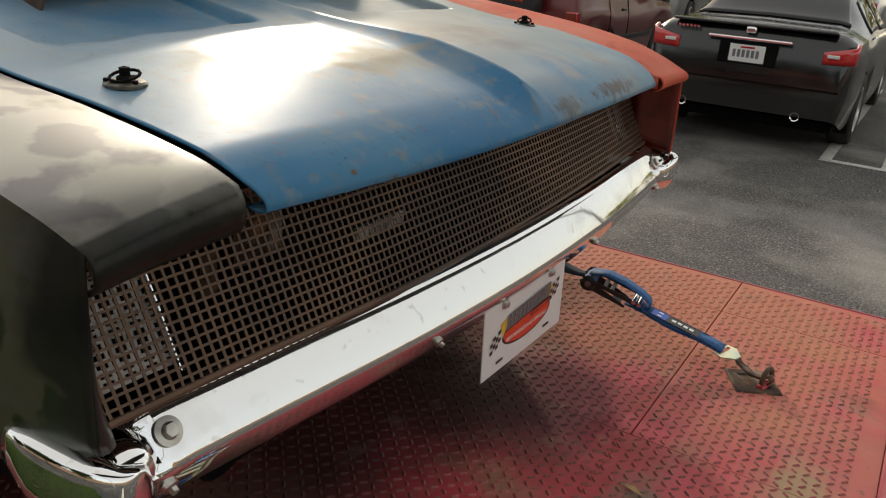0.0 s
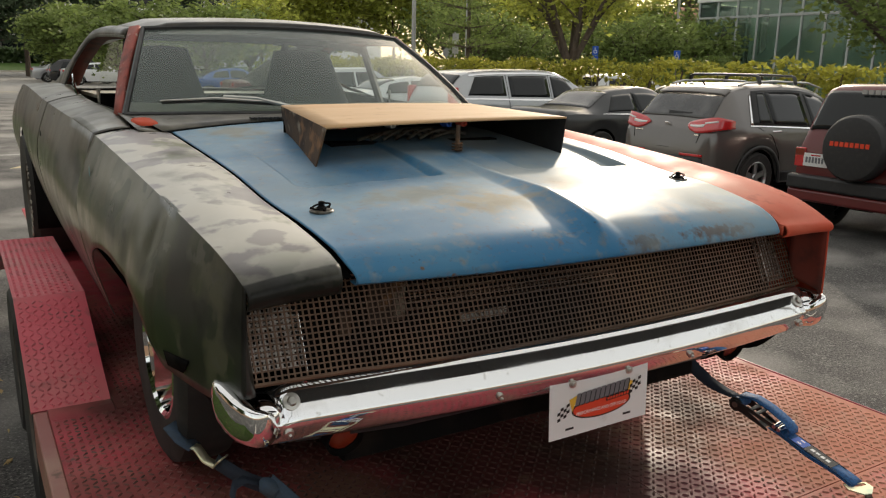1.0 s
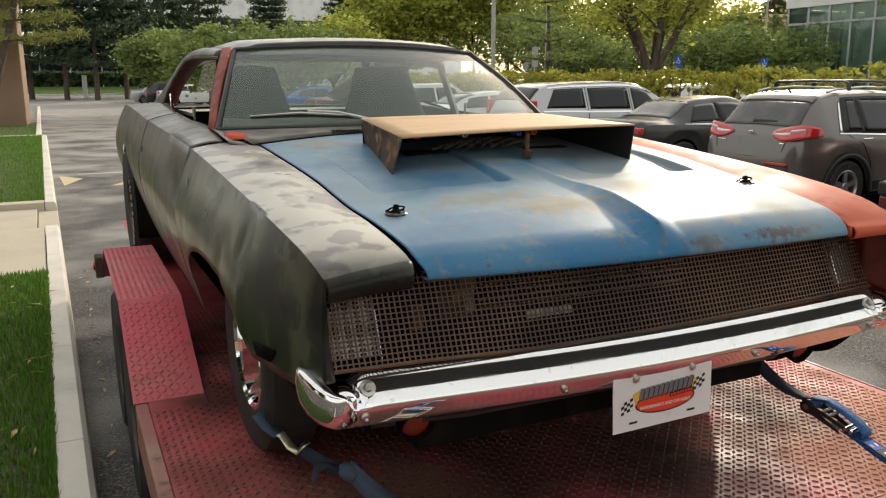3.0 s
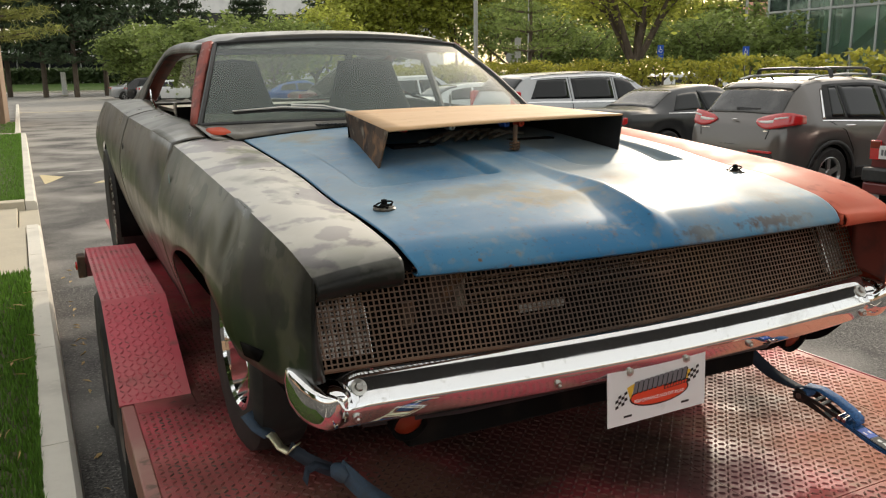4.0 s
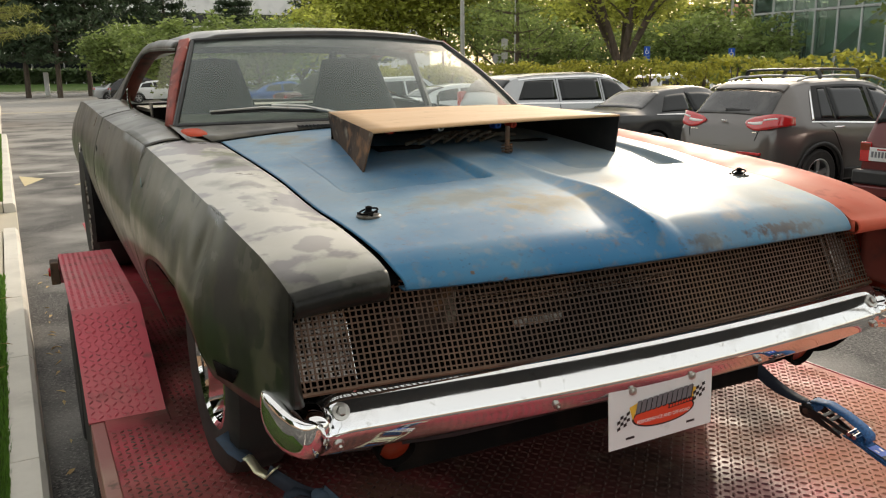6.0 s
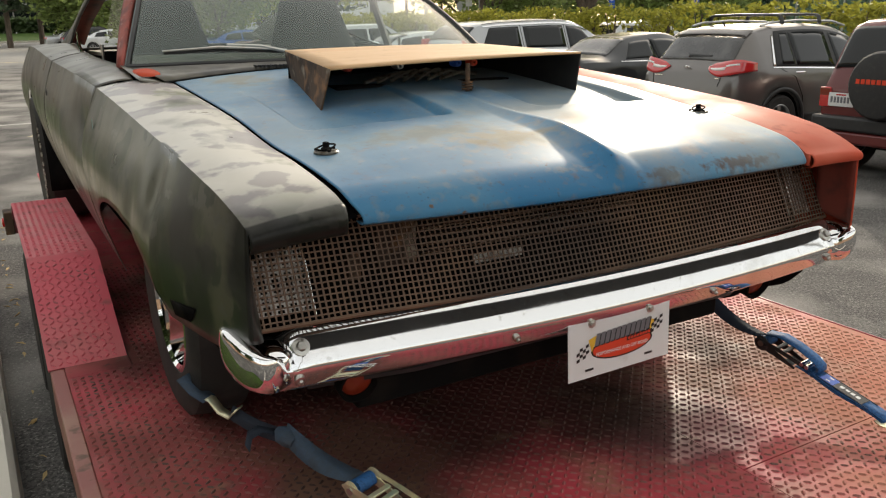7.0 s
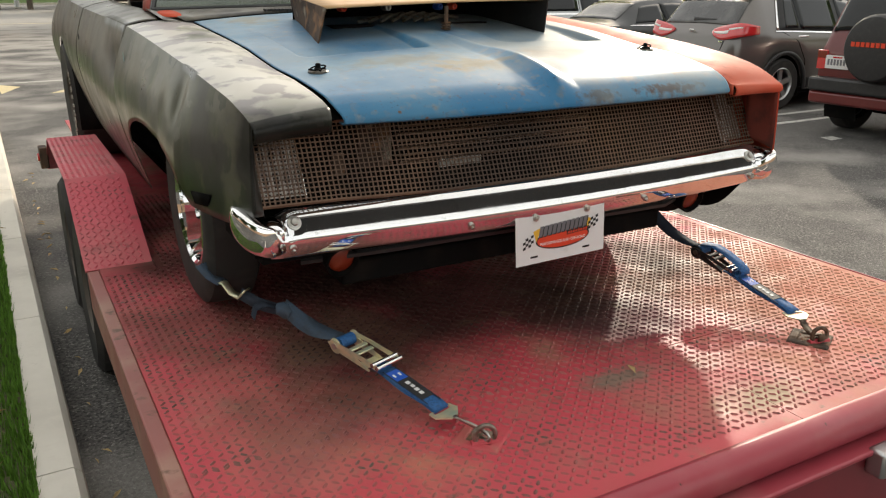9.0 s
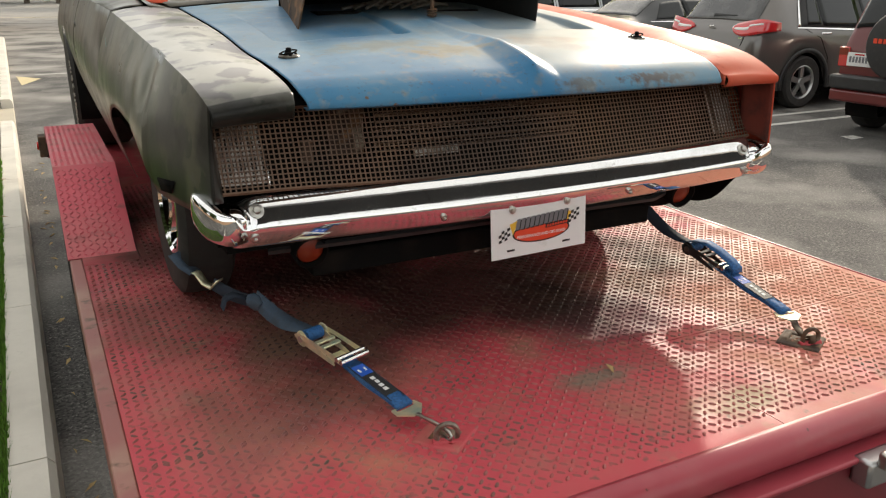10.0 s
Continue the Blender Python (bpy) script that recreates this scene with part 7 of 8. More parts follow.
def tree(x, y, height, spread, seed, mat, label, trunk=0.18, fork=0.35, limbs=7, leaves=5000, size=0.22, crown_low=0.35, lean=0.0, round_top=1.0, group="", tufts=150, name="tree"):
    rnd = np.random.RandomState(seed)
    t = root(name, (x, y, 0), label, "tree", group)
    bm = bmesh.new()
    hf = height * fork
    top = Vector((lean, lean * 0.3, hf))
    tube(bm, [(0, 0, -0.05), (lean * 0.2, 0, hf * 0.35), tuple(top)], [trunk * 1.25, trunk, trunk * 0.85], 9)
    tips = []
    for i in range(limbs):
        a = 2 * math.pi * (i + 0.6 * rnd.rand()) / limbs
        r = spread * (0.55 + 0.45 * rnd.rand())
        z = height * (0.62 + 0.33 * rnd.rand() * round_top)
        end = Vector((lean + r * math.cos(a), r * math.sin(a), z))
        mid = top.lerp(end, 0.5) + Vector((rnd.normal() * 0.15, rnd.normal() * 0.15, 0.12 * height * rnd.rand()))
        tube(bm, [tuple(top - Vector((0, 0, 0.1))), tuple(mid), tuple(end)], [trunk * 0.6, trunk * 0.34, trunk * 0.1], 6)
        tips.append((mid, end))
        for j in range(3):
            b = a + rnd.normal() * 0.8
            s0 = top.lerp(mid, 0.6) if j == 0 else mid.lerp(end, 0.3 * j)
            e = s0 + Vector((math.cos(b) * spread * 0.4, math.sin(b) * spread * 0.4, height * (0.05 + 0.16 * rnd.rand())))
            tube(bm, [tuple(s0), tuple(s0.lerp(e, 0.5) + Vector((0, 0, 0.1))), tuple(e)], [trunk * 0.25, trunk * 0.15, trunk * 0.05], 5)
            tips.append((s0, e))
    part("trunk", bm, BARK, t, local=True)
    cs = []
    for i in range(tufts):
        if i < len(tips) * 3:
            s0, e = tips[i % len(tips)]
            c = np.array(s0.lerp(e, 0.45 + 0.6 * rnd.rand())) + rnd.normal(size=3) * spread * 0.07
        else:
            a, q = rnd.rand() * 6.283, rnd.rand() ** 0.5
            zc = height * (crown_low + (1 - crown_low) * rnd.rand())
            k = math.sin(math.pi * min(1, max(0.08, (zc / height - crown_low) / (1 - crown_low) * 0.85 + 0.12)))
            c = np.array((lean + math.cos(a) * spread * q * k, math.sin(a) * spread * q * k, zc))
        n = leaves // tufts
        rr = spread * (0.10 + 0.10 * rnd.rand())
        cs.append(c + rnd.normal(size=(n, 3)) * np.array((rr, rr, rr * 0.6)))
    me = leaf_mesh("crown", np.concatenate(cs), size, rnd, mat)
    ob = new("crown", me)
    ob.parent = t
    return t


def pine(x, y, height, spread, seed, label, bare=0.2, mat=LEAF_PINE, n_whorl=11, per=8, needles=16, group="", girth=0.24, lean=0.0):
    rnd = np.random.RandomState(seed)
    t = root("pine_tree", (x, y, 0), label, "tree", group)
    bm = bmesh.new()
    tube(bm, [(0, 0, -0.05), (0.1 + lean * 0.55, 0, height * 0.45), (lean * 1.1, 0.1, height)], [girth, girth * 0.68, 0.03], 8)
    cs = []
    for i in range(n_whorl):
        z = height * (bare + (1 - bare) * i / n_whorl)
        r = spread * (1 - 0.75 * i / n_whorl) * (0.8 + 0.4 * rnd.rand())
        for j in range(per):
            a = 2 * math.pi * (j + rnd.rand()) / per
            rl = r * (0.6 + 0.5 * rnd.rand())
            ox = lean * 1.15 * min(1, z / height)
            e = Vector((rl * math.cos(a), rl * math.sin(a), z + 0.12 * rl))
            tube(bm, [(ox, 0, z - 0.05), tuple(e * 0.5 + Vector((ox, 0, z * 0.5 - 0.03 * rl))), tuple(e + Vector((ox, 0, 0)))], [0.05, 0.03, 0.012], 4)
            for k in (0.45, 0.7, 0.9, 1.05):
                c = np.array((ox + e.x * k, e.y * k, z + 0.1 * rl * k))
                cs.append(c + rnd.normal(size=(needles, 3)) * np.array((0.3, 0.3, 0.16)) * ((0.35 + 0.14 * spread) if needles < 100 else 0.62))
    part("trunk", bm, BARK, t, local=True)
    ob = new("crown", leaf_mesh("crown", np.concatenate(cs), 0.3 if needles < 20 else 0.13, rnd, mat, 0.8, 0.3 if needles < 20 else 0.1))
    ob.parent = t


def hedge(name, x0, x1, y0, y1, z0, z1, n, seed, label, stems=True, mat=LEAF_HEDGE, size=0.07):
    rnd = np.random.RandomState(seed)
    h = root(name, ((x0 + x1) / 2, (y0 + y1) / 2, 0), label, "hedge")
    if stems:
        y = y0 + 0.4
        while y < y1:
            bm = bmesh.new()
            xx = (x0 + x1) / 2 + rnd.normal() * 0.06
            tube(bm, [(xx, y, 0), (xx + rnd.normal() * 0.05, y + 0.05, z0 + 0.3), (xx, y - 0.05, z1 - 0.2)], [0.045, 0.04, 0.02], 6)
            for k in range(3):
                tube(bm, [(xx, y, 0.5 + 0.2 * k), (xx + rnd.normal() * 0.15, y + rnd.normal() * 0.3, z0 + 0.45 + 0.2 * k)], [0.02, 0.008], 5)
            part("stem", bm, BARK, h)
            y += 0.85 + 0.3 * rnd.rand()
    c = rnd.rand(n, 3)
    ny = c[:, 1] * (y1 - y0)
    wob = 0.08 * np.sin(ny * 2.1) + 0.06 * np.sin(ny * 5.3 + 1)
    P = np.c_[x0 + (x1 - x0) * c[:, 0], y0 + ny, z0 + (z1 + wob - z0) * c[:, 2] ** 0.7]
    if stems:
        gap = (np.sin(ny * 3.1) + np.sin(ny * 1.3 + 2)) * 0.12
        P[:, 2] += np.where(P[:, 2] < z0 + 0.35 + gap, 0.25 * rnd.rand(n), 0)
        # bushes stand apart: thin out between them and low down
        full = np.clip(0.5 + 0.5 * np.sin(ny * 2.3) + 0.3 * np.sin(ny * 5.7 + 1) + 1.6 * (P[:, 2] - z0 - 0.6), 0.04, 1)
        P = P[rnd.rand(n) < full]
    me = leaf_mesh("foliage", P, size, rnd, mat, 0.7)
    me.transform(base_of(h).inverted())
    ob = new("foliage", me)
    ob.parent = h


hedge("hedge", 13.35, 14.15, -6.0, 40.0, 1.0, 2.0, 30000, 5, "clipped yellow-green hedge on thin stems")
hedge("hedge", 22.5, 24.0, 18.0, 70.0, 0.2, 1.5, 22000, 6, "dark clipped hedge beyond the car park", False, LEAF_MID, 0.14)
hedge("hedge", 33.5, 35.0, 28.0, 38.0, 0.3, 2.55, 5000, 8, "clipped box hedge by the glazed block", False, LEAF_MID, 0.12)
bm = bmesh.new()
grid(bm, lambda x, k: (x, 103.2 + 8.8 * k, 0.16 + 0.75 * k ** 1.3), lin(-30, 45, 30), lin(0, 1, 8))
single("verge", bm, VERGE, "mown grass bank across the road", "lawn", "structure", smooth=True)
single("kerb", boxes((-30, 103.0, -0.05, 45, 103.2, 0.17)), CONCRETE, "pale concrete kerb across the road", "kerb", "structure")
hedge("hedge", -20.0, 30.0, 112.0, 114.0, 0.6, 2.7, 9000, 7, "far dark hedge across the road", False, LEAF_DARK, 0.4)



def at(az, d):
    """A place by bearing (degrees from +y towards +x) and distance from the camera's stand."""
    return -1.3 + d * math.sin(radians(az)), -1.45 + d * math.cos(radians(az))


tree(*at(39.8, 28), 7.0, 3.3, 11, LEAF_BRIGHT, "spreading tree with open limbs and spring leaves", 0.19, 0.27, 11, 11000, 0.09, 0.5, tufts=300)
for i, (az, d, hh, sp) in enumerate([(61, 31, 6.5, 3.6), (71, 29, 6.5, 4.0), (82, 27, 7.0, 4.5)]):
    tree(*at(az, d), hh, sp, 12 + i, LEAF_MID, "branching tree with dark limbs beyond the hedge", 0.26, 0.3, 8, 6000, 0.13, 0.4, group="trees beyond the hedge")
for i, (az, d, hh, sp) in enumerate([(9.5, 47, 4.5, 2.6), (12.2, 45, 4.6, 2.6), (15, 44, 4.7, 2.6)]):
    tree(*at(az, d), hh, sp, 30 + i, LEAF_MID, "young street tree in mid-green leaf", 0.12, 0.3, 8, 5200, 0.14, 0.3, group="row of street trees", tufts=170)
for i, (az, d, hh, sp) in enumerate([(17.8, 50, 5.2, 2.8), (20.3, 66, 8.2, 3.6), (22.8, 66, 10.0, 3.8), (25.2, 66, 11.2, 4.0), (27.6, 66, 11.4, 4.0), (30.0, 68, 10.8, 4.0)]):
    tree(*at(az, d), hh, sp, 33 + i, LEAF_BRIGHT, "young street tree in bright spring leaf", 0.12, 0.3, 8, 5200, 0.14 if d < 55 else 0.2, 0.3, group="row of street trees", tufts=170)
for i, (az, d, hh, sp) in enumerate([(31.6, 76, 10.4, 4.2), (33.8, 74, 8.6, 4.2), (36.2, 78, 8.2, 4.4), (38.6, 76, 9.4, 4.4), (41.0, 78, 9.6, 4.4), (43.4, 76, 9.2, 4.2), (45.4, 74, 6.8, 3.8)]):
    tree(*at(az, d), hh, sp, 210 + i, LEAF_BRIGHT if i % 2 else LEAF_MID, "broad tree in the far row", 0.16, 0.28, 8, 4200, 0.2, 0.2, group="far row of trees", tufts=170)
for i, (az, d, hh, sp) in enumerate([(33.2, 52, 5.6, 2.8), (35.6, 54, 4.3, 2.6), (37.6, 58, 4.2, 2.8), (42.3, 54, 4.6, 2.4), (44.4, 52, 4.9, 2.6), (46.4, 55, 4.6, 2.4), (31.4, 60, 7.0, 3.2), (48.4, 50, 4.4, 2.2)]):
    tree(*at(az, d), hh, sp, 60 + i, LEAF_MID, "broad tree in the distance", 0.14, 0.3, 8, 2600, 0.15, 0.28, group="distant trees")
for i, (az, d, hh, sp) in enumerate([(-4.5, 82, 17, 4.6), (-1.4, 84, 17, 4.2), (0.6, 80, 16, 4.0), (2.4, 78, 15, 4.2), (4.2, 82, 17, 4.4), (6.4, 92, 17, 4.6), (9.0, 98, 17, 4.6), (13.6, 112, 15, 4.4), (18.6, 112, 16, 4.8), (21.5, 104, 15, 5.0), (-8, 84, 17, 5)]):
    pine(*at(az, d), hh, sp, 90 + i, "tall dark pine behind the car park", 0.2, LEAF_PINE, 14, 9, 17, "distant pines")
for i, (az, d, hh, sp) in enumerate([(6.1, 68, 5.4, 2.6), (8.2, 66, 5.0, 2.6)]):
    tree(*at(az, d), hh, sp, 120 + i, LEAF_MID, "rounded tree beyond the far cars", 0.16, 0.28, 8, 5000, 0.17, 0.25, group="distant trees")
pine(*at(32.6, 31), 7.4, 1.6, 140, "small open pine with tufted branches", 0.34, LEAF_MID, 7, 5, 26, girth=0.1)
pine(-3.7, 30.3, 8.6, 2.0, 141, "leaning pine with soft yellow-green needles on the lawn", 0.36, LEAF_SOFT, 8, 6, 110, girth=0.16, lean=2.1)

# sky beyond the roofs is open; far buildings


def building_white():
    b = root("office_building", (40, 150, 0), "white office building with ribbon windows, seen over the trees", "building")
    part("wall", boxes((4, 150, 0, 75, 175, 5.6), (4, 150, 8.0, 75, 175, 10.4), (4, 150, 12.6, 75, 175, 18.5), (4.4, 150.6, 0.0, 74.6, 174, 18.0)), WALL_WHITE, b, smooth=False)
    for z0, z1 in ((5.6, 8.0), (10.4, 12.6)):
        for i in range(16):
            x = 4.6 + i * 4.4
            part("window", boxes((x, 150.3, z0 + 0.05, x + 3.8, 150.55, z1 - 0.05)), TAR, b, smooth=False)
    o = root("office_building", (-20, 125, 0), "low dark-glazed building behind the pines", "building")
    part("wall", boxes((-60, 125, 0, 14, 140, 1.2), (-60, 125, 4.2, 14, 140, 6.5), (-59.5, 125.5, 0, 13.6, 139, 6)), WALL_WHITE, o, smooth=False)
    for i in range(18):
        x = -59 + i * 4.0
        part("window", boxes((x, 125.2, 1.25, x + 3.8, 125.45, 4.15)), TAR, o, smooth=False)


building_white()


def building_glass():
    """A two-storey glazed block, with a stair seen behind the panes."""
    b = root("glass_building", (39.4, 35.0, 0), "glazed office block with pale floor band and diagonal stair", "building", turn=-90.0)
    W_, D_ = 30.66, 12.0
    for z0, z1 in ((5.95, 7.3), (10.6, 11.6)):
        part("floor_band", boxes((-0.15, -0.15, z0, W_, D_, z1)), WALL_WHITE, b, local=True, smooth=False)
    part("plinth", boxes((-0.1, -0.1, 0, W_, D_, 0.25)), WALL_WHITE, b, local=True, smooth=False)
    part("core_wall", boxes((0.5, 6.0, 0.2, W_, 6.3, 10.6)), WALL_WHITE, b, local=True, smooth=False)
    part("inner_floor", boxes((0.3, 0.4, 0.3, W_, 6.0, 0.4)), CONCRETE, b, local=True, smooth=False)
    n = 21
    for z0, z1 in ((0.25, 4.95), (5.05, 5.95), (7.3, 10.6)):
        for i in range(n):
            x = i * (W_ / n)
            part("pane", boxes((x + 0.05, -0.02, z0 + 0.03, x + W_ / n - 0.05, 0.0, z1 - 0.03)), GREEN_PANE, b, local=True, smooth=False)
        for j in range(8):
            part("pane", boxes((-0.02, j * 1.5 + 0.05, z0 + 0.03, 0.0, j * 1.5 + 1.45, z1 - 0.03)), GREEN_PANE, b, local=True, smooth=False)
    for i in range(n + 1):
        x = i * (W_ / n)
        part("mullion", boxes((x - 0.045, -0.1, 0.2, x + 0.045, 0.05, 10.6)), FRAME_GREY, b, local=True, smooth=False)
    for j in range(1, 9):
        part("mullion", boxes((-0.1, j * 1.5 - 0.045, 0.2, 0.05, j * 1.5 + 0.045, 10.6)), FRAME_GREY, b, local=True, smooth=False)
    part("transom", boxes((-0.12, -0.12, 4.95, W_, 0.03, 5.05)), FRAME_GREY, b, local=True, smooth=False)
    part("transom", boxes((-0.12, 0.03, 4.95, 0.03, D_, 5.05)), FRAME_GREY, b, local=True, smooth=False)
    for k in range(3):
        part("column", boxes((2.0 + k * 6, 2.4, 0.4, 2.4 + k * 6, 2.8, 10.6)), WALL_WHITE, b, local=True, smooth=False)
    bm = bmesh.new()
    box(bm, 0, 0.25, -0.32, 9.0, 1.3, 0.32, pose(2.2, 0, 0.6, 0, -38, 0))
    part("stair_flight", bm, WALL_WHITE, b, "pale stair flight", local=True, smooth=False)


building_glass()


def building_clay():
    hx, hy = at(48.2, 95)
    b = root("clay_roofed_house", (hx, hy, 0), "tan house with a low clay tile roof", "house")
    part("wall", boxes((hx - 5, hy - 5, 0, hx + 7, hy + 5, 6.9)), SIDEWALK, b, smooth=False)
    bm = bmesh.new()
    a = [bm.verts.new(p) for p in ((hx - 5.6, hy - 5.6, 6.9), (hx + 7.6, hy - 5.6, 6.9), (hx + 7.6, hy + 5.6, 6.9), (hx - 5.6, hy + 5.6, 6.9))]
    t = [bm.verts.new(p) for p in ((hx - 1.0, hy, 8.9), (hx + 3.0, hy, 8.9))]
    for q in ((a[0], a[1], t[1], t[0]), (a[1], a[2], t[1]), (a[2], a[3], t[0], t[1]), (a[3], a[0], t[0])):
        bm.faces.new(q)
    part("roof", bm, ROOF_TILE, b, smooth=False, solid=0.2)
    # tan gatehouse at the lawn's far edge
    w = root("gate_wall", (-5.7, 34, 0), "tan stucco wall end beside the lawn", "wall")
    w["kind"] = "structure"
    part("wall_body", boxes((-9.0, 31.6, 0, -2.38, 36.5, 5.2)), WALL_TAN, w, smooth=False, bevel=0.03)


building_clay()


def palm(x, y, h, seed):
    rnd = np.random.RandomState(seed)
    t = root("palm_tree", (x, y, 0), "tall palm with drooping fronds", "tree")
    part("trunk", tube(bmesh.new(), [(0, 0, 0), (0.2, 0, h * 0.5), (0, 0, h)], [0.3, 0.26, 0.3], 9), BARK, t, local=True)
    bm = bmesh.new()
    for i in range(46):
        a, el = rnd.rand() * 6.283, -0.5 + 1.7 * rnd.rand()
        L = 2.0 + 0.8 * rnd.rand()
        d = Vector((math.cos(a) * math.cos(el), math.sin(a) * math.cos(el), math.sin(el)))
        pts = [Vector((0, 0, h)) + d * L * k - Vector((0, 0, 1.1 * k * k)) for k in lin(0, 1, 7)]
        s = d.cross(Vector((0, 0, 1))).normalized()
        for k in range(6):
            for sg in (-1, 1):
                e = pts[k].lerp(pts[k + 1], 0.5) + s * sg * 0.55 * math.sin(math.pi * (k + 0.7) / 7) - Vector((0, 0, 0.2))
                bm.faces.new([bm.verts.new(pts[k]), bm.verts.new(pts[k + 1]), bm.verts.new(e)])
    part("fronds", bm, LEAF_DARK, t, local=True, smooth=False)


palm(*at(47.35, 80), 8.7, 5)


def street_things():
    def pole(x, y, h, r, label, arm=False):
        p = root("street_lamp" if arm else "post", (x, y, 0), label, "street lamp" if arm else "post")
        part("mast", tube(bmesh.new(), [(x, y, 0), (x, y, h)], [r, r * 0.8], 10), POLE, p)
        if arm:
            part("lamp_head", boxes((x - 0.5, y - 0.15, h, x + 0.5, y + 0.15, h + 0.14)), POLE, p, bevel=0.03)
        return p
    pole(14.6, 27.3, 9.0, 0.09, "tall grey lamp post", True)
    pole(19.5, 31.0, 9.0, 0.09, "tall grey lamp post", True)
    pole(11.0, 118.0, 9.0, 0.1, "distant grey lamp post", True)
    pole(20.0, 118.0, 9.0, 0.1, "distant grey lamp post", True)
    pole(*at(46.8, 62), 9.0, 0.1, "distant grey lamp post", True)
    s = pole(28.5, 47.5, 2.6, 0.03, "back of a stop sign on a post")
    bm = bmesh.new()
    bm.faces.new([bm.verts.new((28.5 + 0.38 * math.cos(a + 0.39) * 0.86, 47.4 - 0.38 * math.cos(a + 0.39) * 0.5, 2.65 + 0.38 * math.sin(a + 0.39))) for a in lin(0, 2 * math.pi, 9)[:-1]])
    part("sign_board", bm, POLE, s, "grey back of an octagonal sign", smooth=False, solid=0.01)
    s = pole(17.6, 29.0, 3.2, 0.03, "post with a narrow sign seen edge-on")
    part("sign_board", boxes((17.45, 28.95, 2.3, 17.75, 28.98, 3.15)), POLE, s, smooth=False)
    for (x, y), boards in ((at(41.5, 42), ((2.45, 2.9), (2.22, 2.42))), (at(46.9, 42), ((2.3, 2.75),))):
        s = pole(x, y, boards[0][1], 0.025, "blue accessible parking sign on a post")
        m = pose(x, y, 0, 0, 0, -44)
        for z0, z1 in boards:
            sb = part("sign_board", box(bmesh.new(), -0.15, -0.045, z0, 0.15, -0.03, z1, m), SIGN_BLUE, s, "blue sign board", smooth=False)
        z = boards[0][0] + 0.18
        bm = tube(bmesh.new(), [m @ Vector((0.08 * math.cos(a), -0.05, z + 0.08 * math.sin(a))) for a in lin(2.2, 6.6, 12)] , 0.014, 5)
        tube(bm, [m @ Vector(q) for q in ((-0.02, -0.05, z + 0.2), (-0.01, -0.05, z + 0.06), (0.08, -0.05, z + 0.05))], 0.016, 5)
        part("sign_symbol", bm, WHITE, sb)
    c = root("traffic_cone", (13.0, 17.3, 0), "orange traffic cone standing by the hedge", "cone")
    bm = bmesh.new()
    lathe(bm, [(0.16, 0.03), (0.13, 0.1), (0.03, 1.65)], pose(13.0, 17.3, 0, 0, -90, 0), 14)
    part("cone_body", bm, CONE, c)
    part("cone_base", boxes((12.8, 17.1, 0, 13.2, 17.5, 0.03)), CONE, c)
    b = root("bollard", (1.2, 83, 0), "white bollard by the far road", "bollard")
    part("bollard_post", tube(bmesh.new(), [(1.2, 83, 0), (1.2, 83, 2.2)], 0.22, 8), WHITE, b)
    part("bollard_base", boxes((0.9, 82.7, 0, 1.5, 83.3, 0.1)), CONCRETE, b)


street_things()
kerb_far = boxes((-40, 100.0, 0, 60, 100.3, 0.15))
single("kerb_far", kerb_far, CONCRETE, "far concrete kerb", "kerb", "structure")
single("verge", boxes((-60, 100.3, 0, 90, 112, 0.14)), SOIL, "grass verge beyond the far kerb", "verge", "structure")


# ---- unseen plain walls added to close the place and cut low sky light ----
single("wall_south", boxes((-45, -30.4, 0, 60, -30.0, 3.2)), WALL_TAN, "unseen plain tan stucco wall added behind the car park", "wall", "structure")
single("wall_west", boxes((-24.4, -30.0, 0, -24.0, 30.0, 4.0)), WALL_TAN, "unseen plain tan stucco wall added beyond the lawn", "wall", "structure")

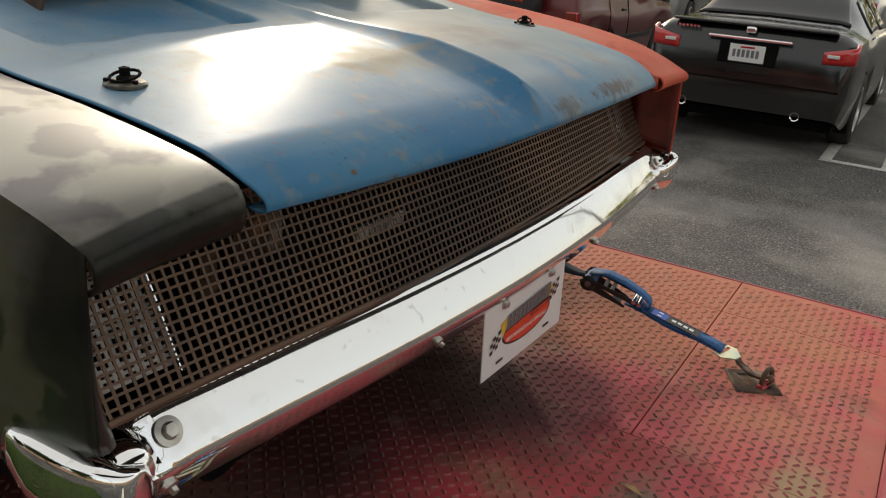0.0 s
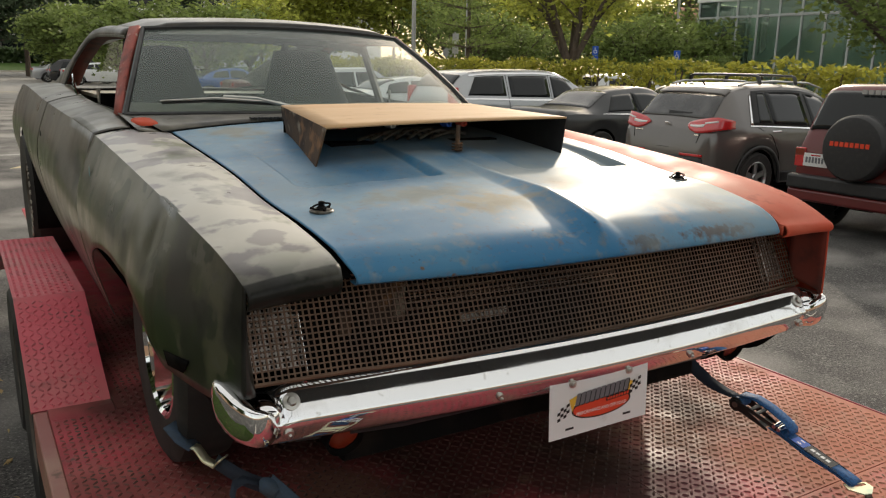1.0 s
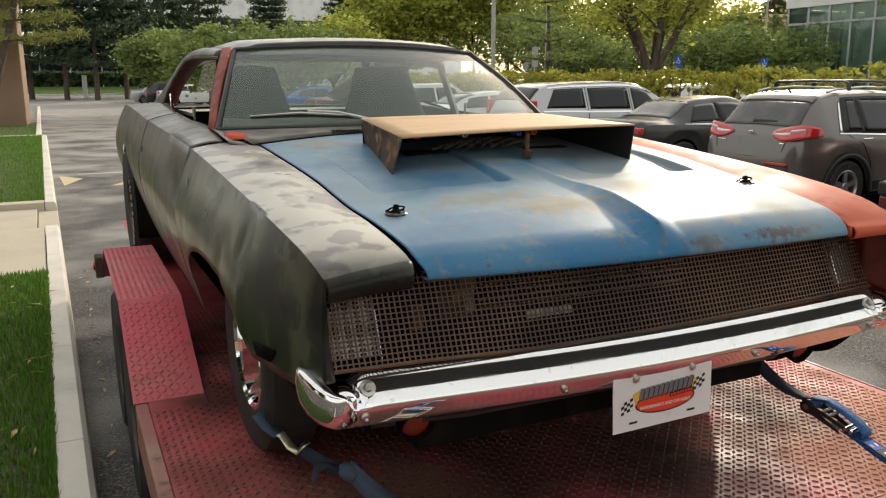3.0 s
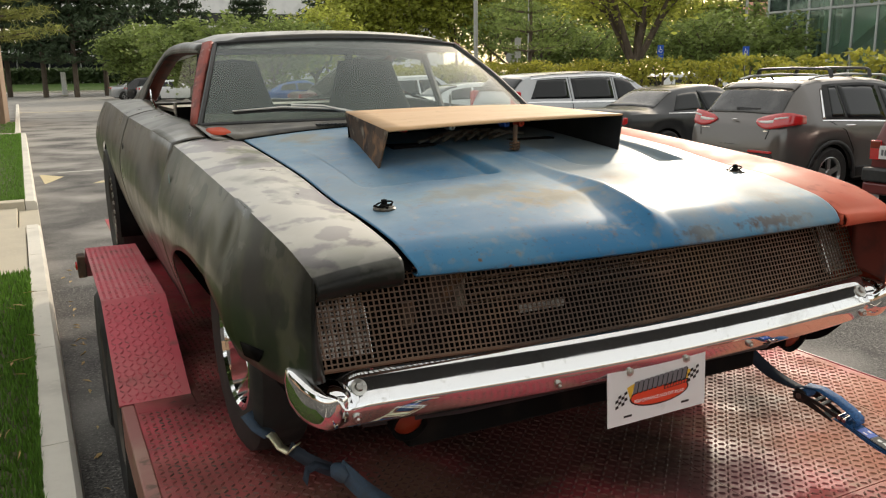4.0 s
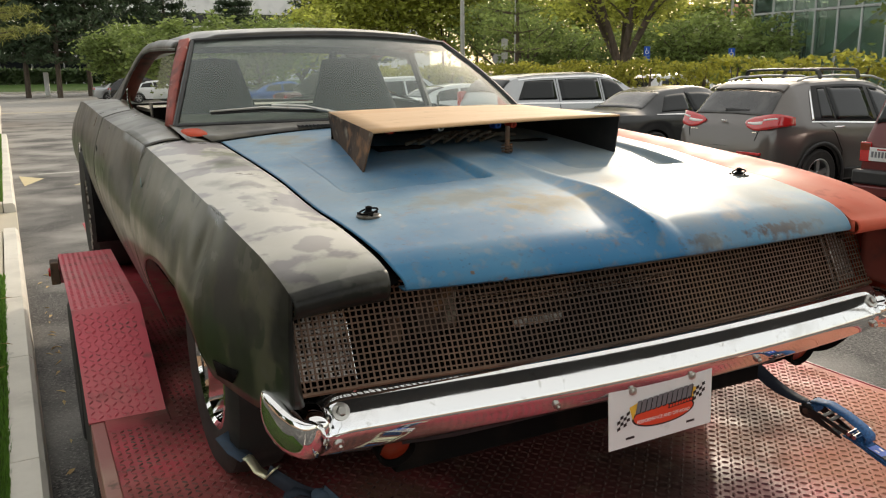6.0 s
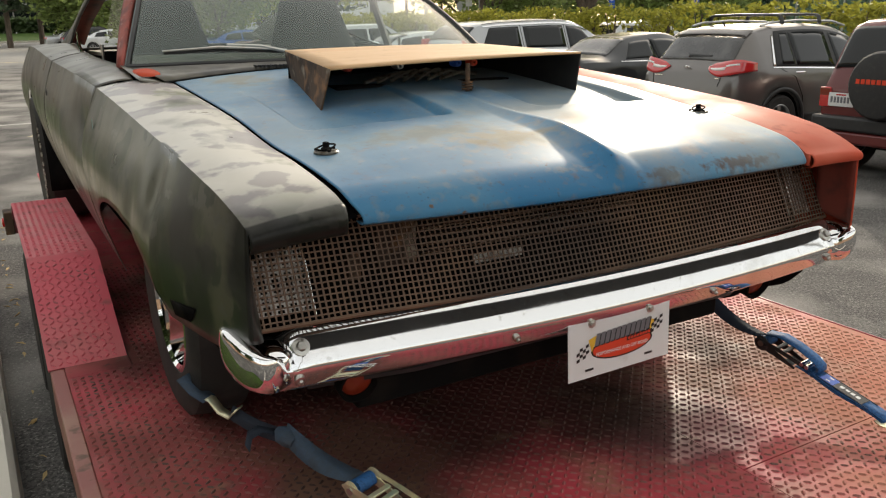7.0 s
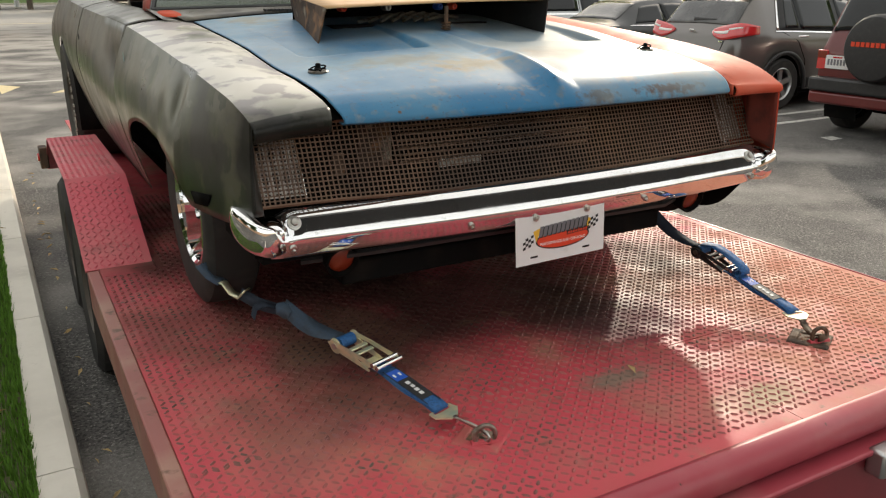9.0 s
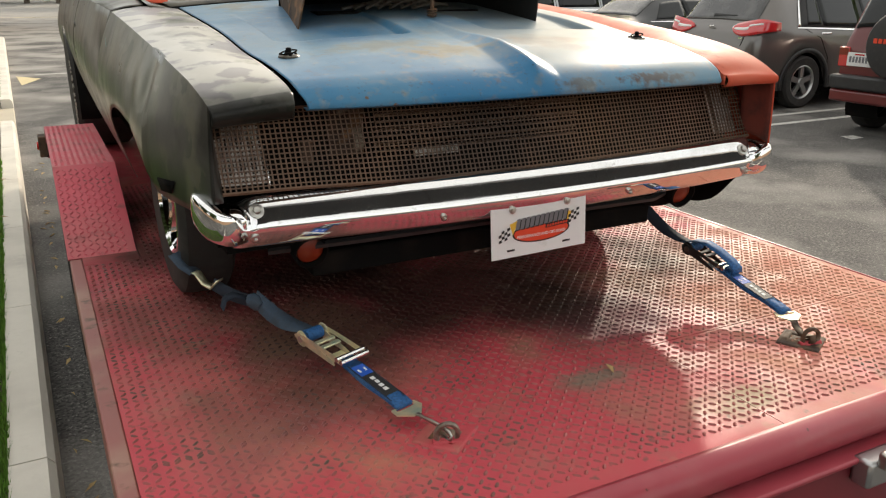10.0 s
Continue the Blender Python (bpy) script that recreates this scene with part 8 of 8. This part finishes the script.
# unseen trees added to darken light and reflections from the left
for i, (tx, ty, hh, sp, low) in enumerate([(-10.5, -4.0, 6.0, 3.2, 0.3), (-10.5, 3.0, 6.0, 3.2, 0.3), (-10.0, 10.0, 6.0, 3.2, 0.3)]):
    tree(tx, ty, hh, sp, 300 + i, LEAF_DARK, "unseen dark green tree added to darken the left side", 0.2, 0.3, 7, 5200, 0.26, low, group="trees beyond the lawn")
# unseen canopy behind the camera, added for a dark band in the bumper
unseen_canopy = root("carport", (5.0, -6.0, 0), "unseen flat dark canopy on posts, added for the bumper's reflection", "carport")
part("canopy_roof", boxes((-4.0, -6.9, 6.5, 15.0, -4.3, 6.75)), BLACK, unseen_canopy)
for tx in (-3.8, 14.8):
    part("post", boxes((tx - 0.08, -6.9, -0.02, tx + 0.08, -6.74, 6.5)), POLE, unseen_canopy, bevel=0.01)


# ---- loose leaves ----
def dry_leaf(x, y, z, ln, turn, slim=1.0):
    bm = bmesh.new()
    a = bm.verts.new((-ln / 2, 0, 0.003))
    b = bm.verts.new((ln / 2, 0.05 * ln, 0.002))
    m1, m2, c = bm.verts.new((0.1 * ln, ln * 0.16 * slim, 0.008)), bm.verts.new((0, -ln * 0.15 * slim, 0.007)), bm.verts.new((0, 0, 0.002))
    for q in ((a, c, m1), (c, b, m1), (a, m2, c), (c, m2, b)):
        bm.faces.new(q)
    bm.transform(pose(x, y, z, 0, 0, turn))
    single("fallen_leaf", bm, DRY_LEAF, "dry curled tan leaf" if slim > 0.5 else "slender dry straw-coloured leaf", "leaf", group="fallen leaves", solid=0.0008)


dry_leaf(0.103, -0.223, DECK + 0.003, 0.055, 70)
for i in range(34):
    r = random.Random(i + 5)
    dry_leaf(-1.21 - 0.075 * r.random() ** 2, 0.3 + 6.5 * r.random() ** 1.3, 0.0, 0.04 + 0.05 * r.random(), 90 + 90 * (r.random() - 0.5), 0.4 + 0.7 * r.random())
for i in range(60):
    r = random.Random(i + 90)
    dry_leaf(-1.5 - 0.75 * r.random(), 0.2 + 6.0 * r.random() ** 1.2, 0.172, 0.06 + 0.07 * r.random(), 360 * r.random(), 0.85 if i % 6 == 0 else 0.22)
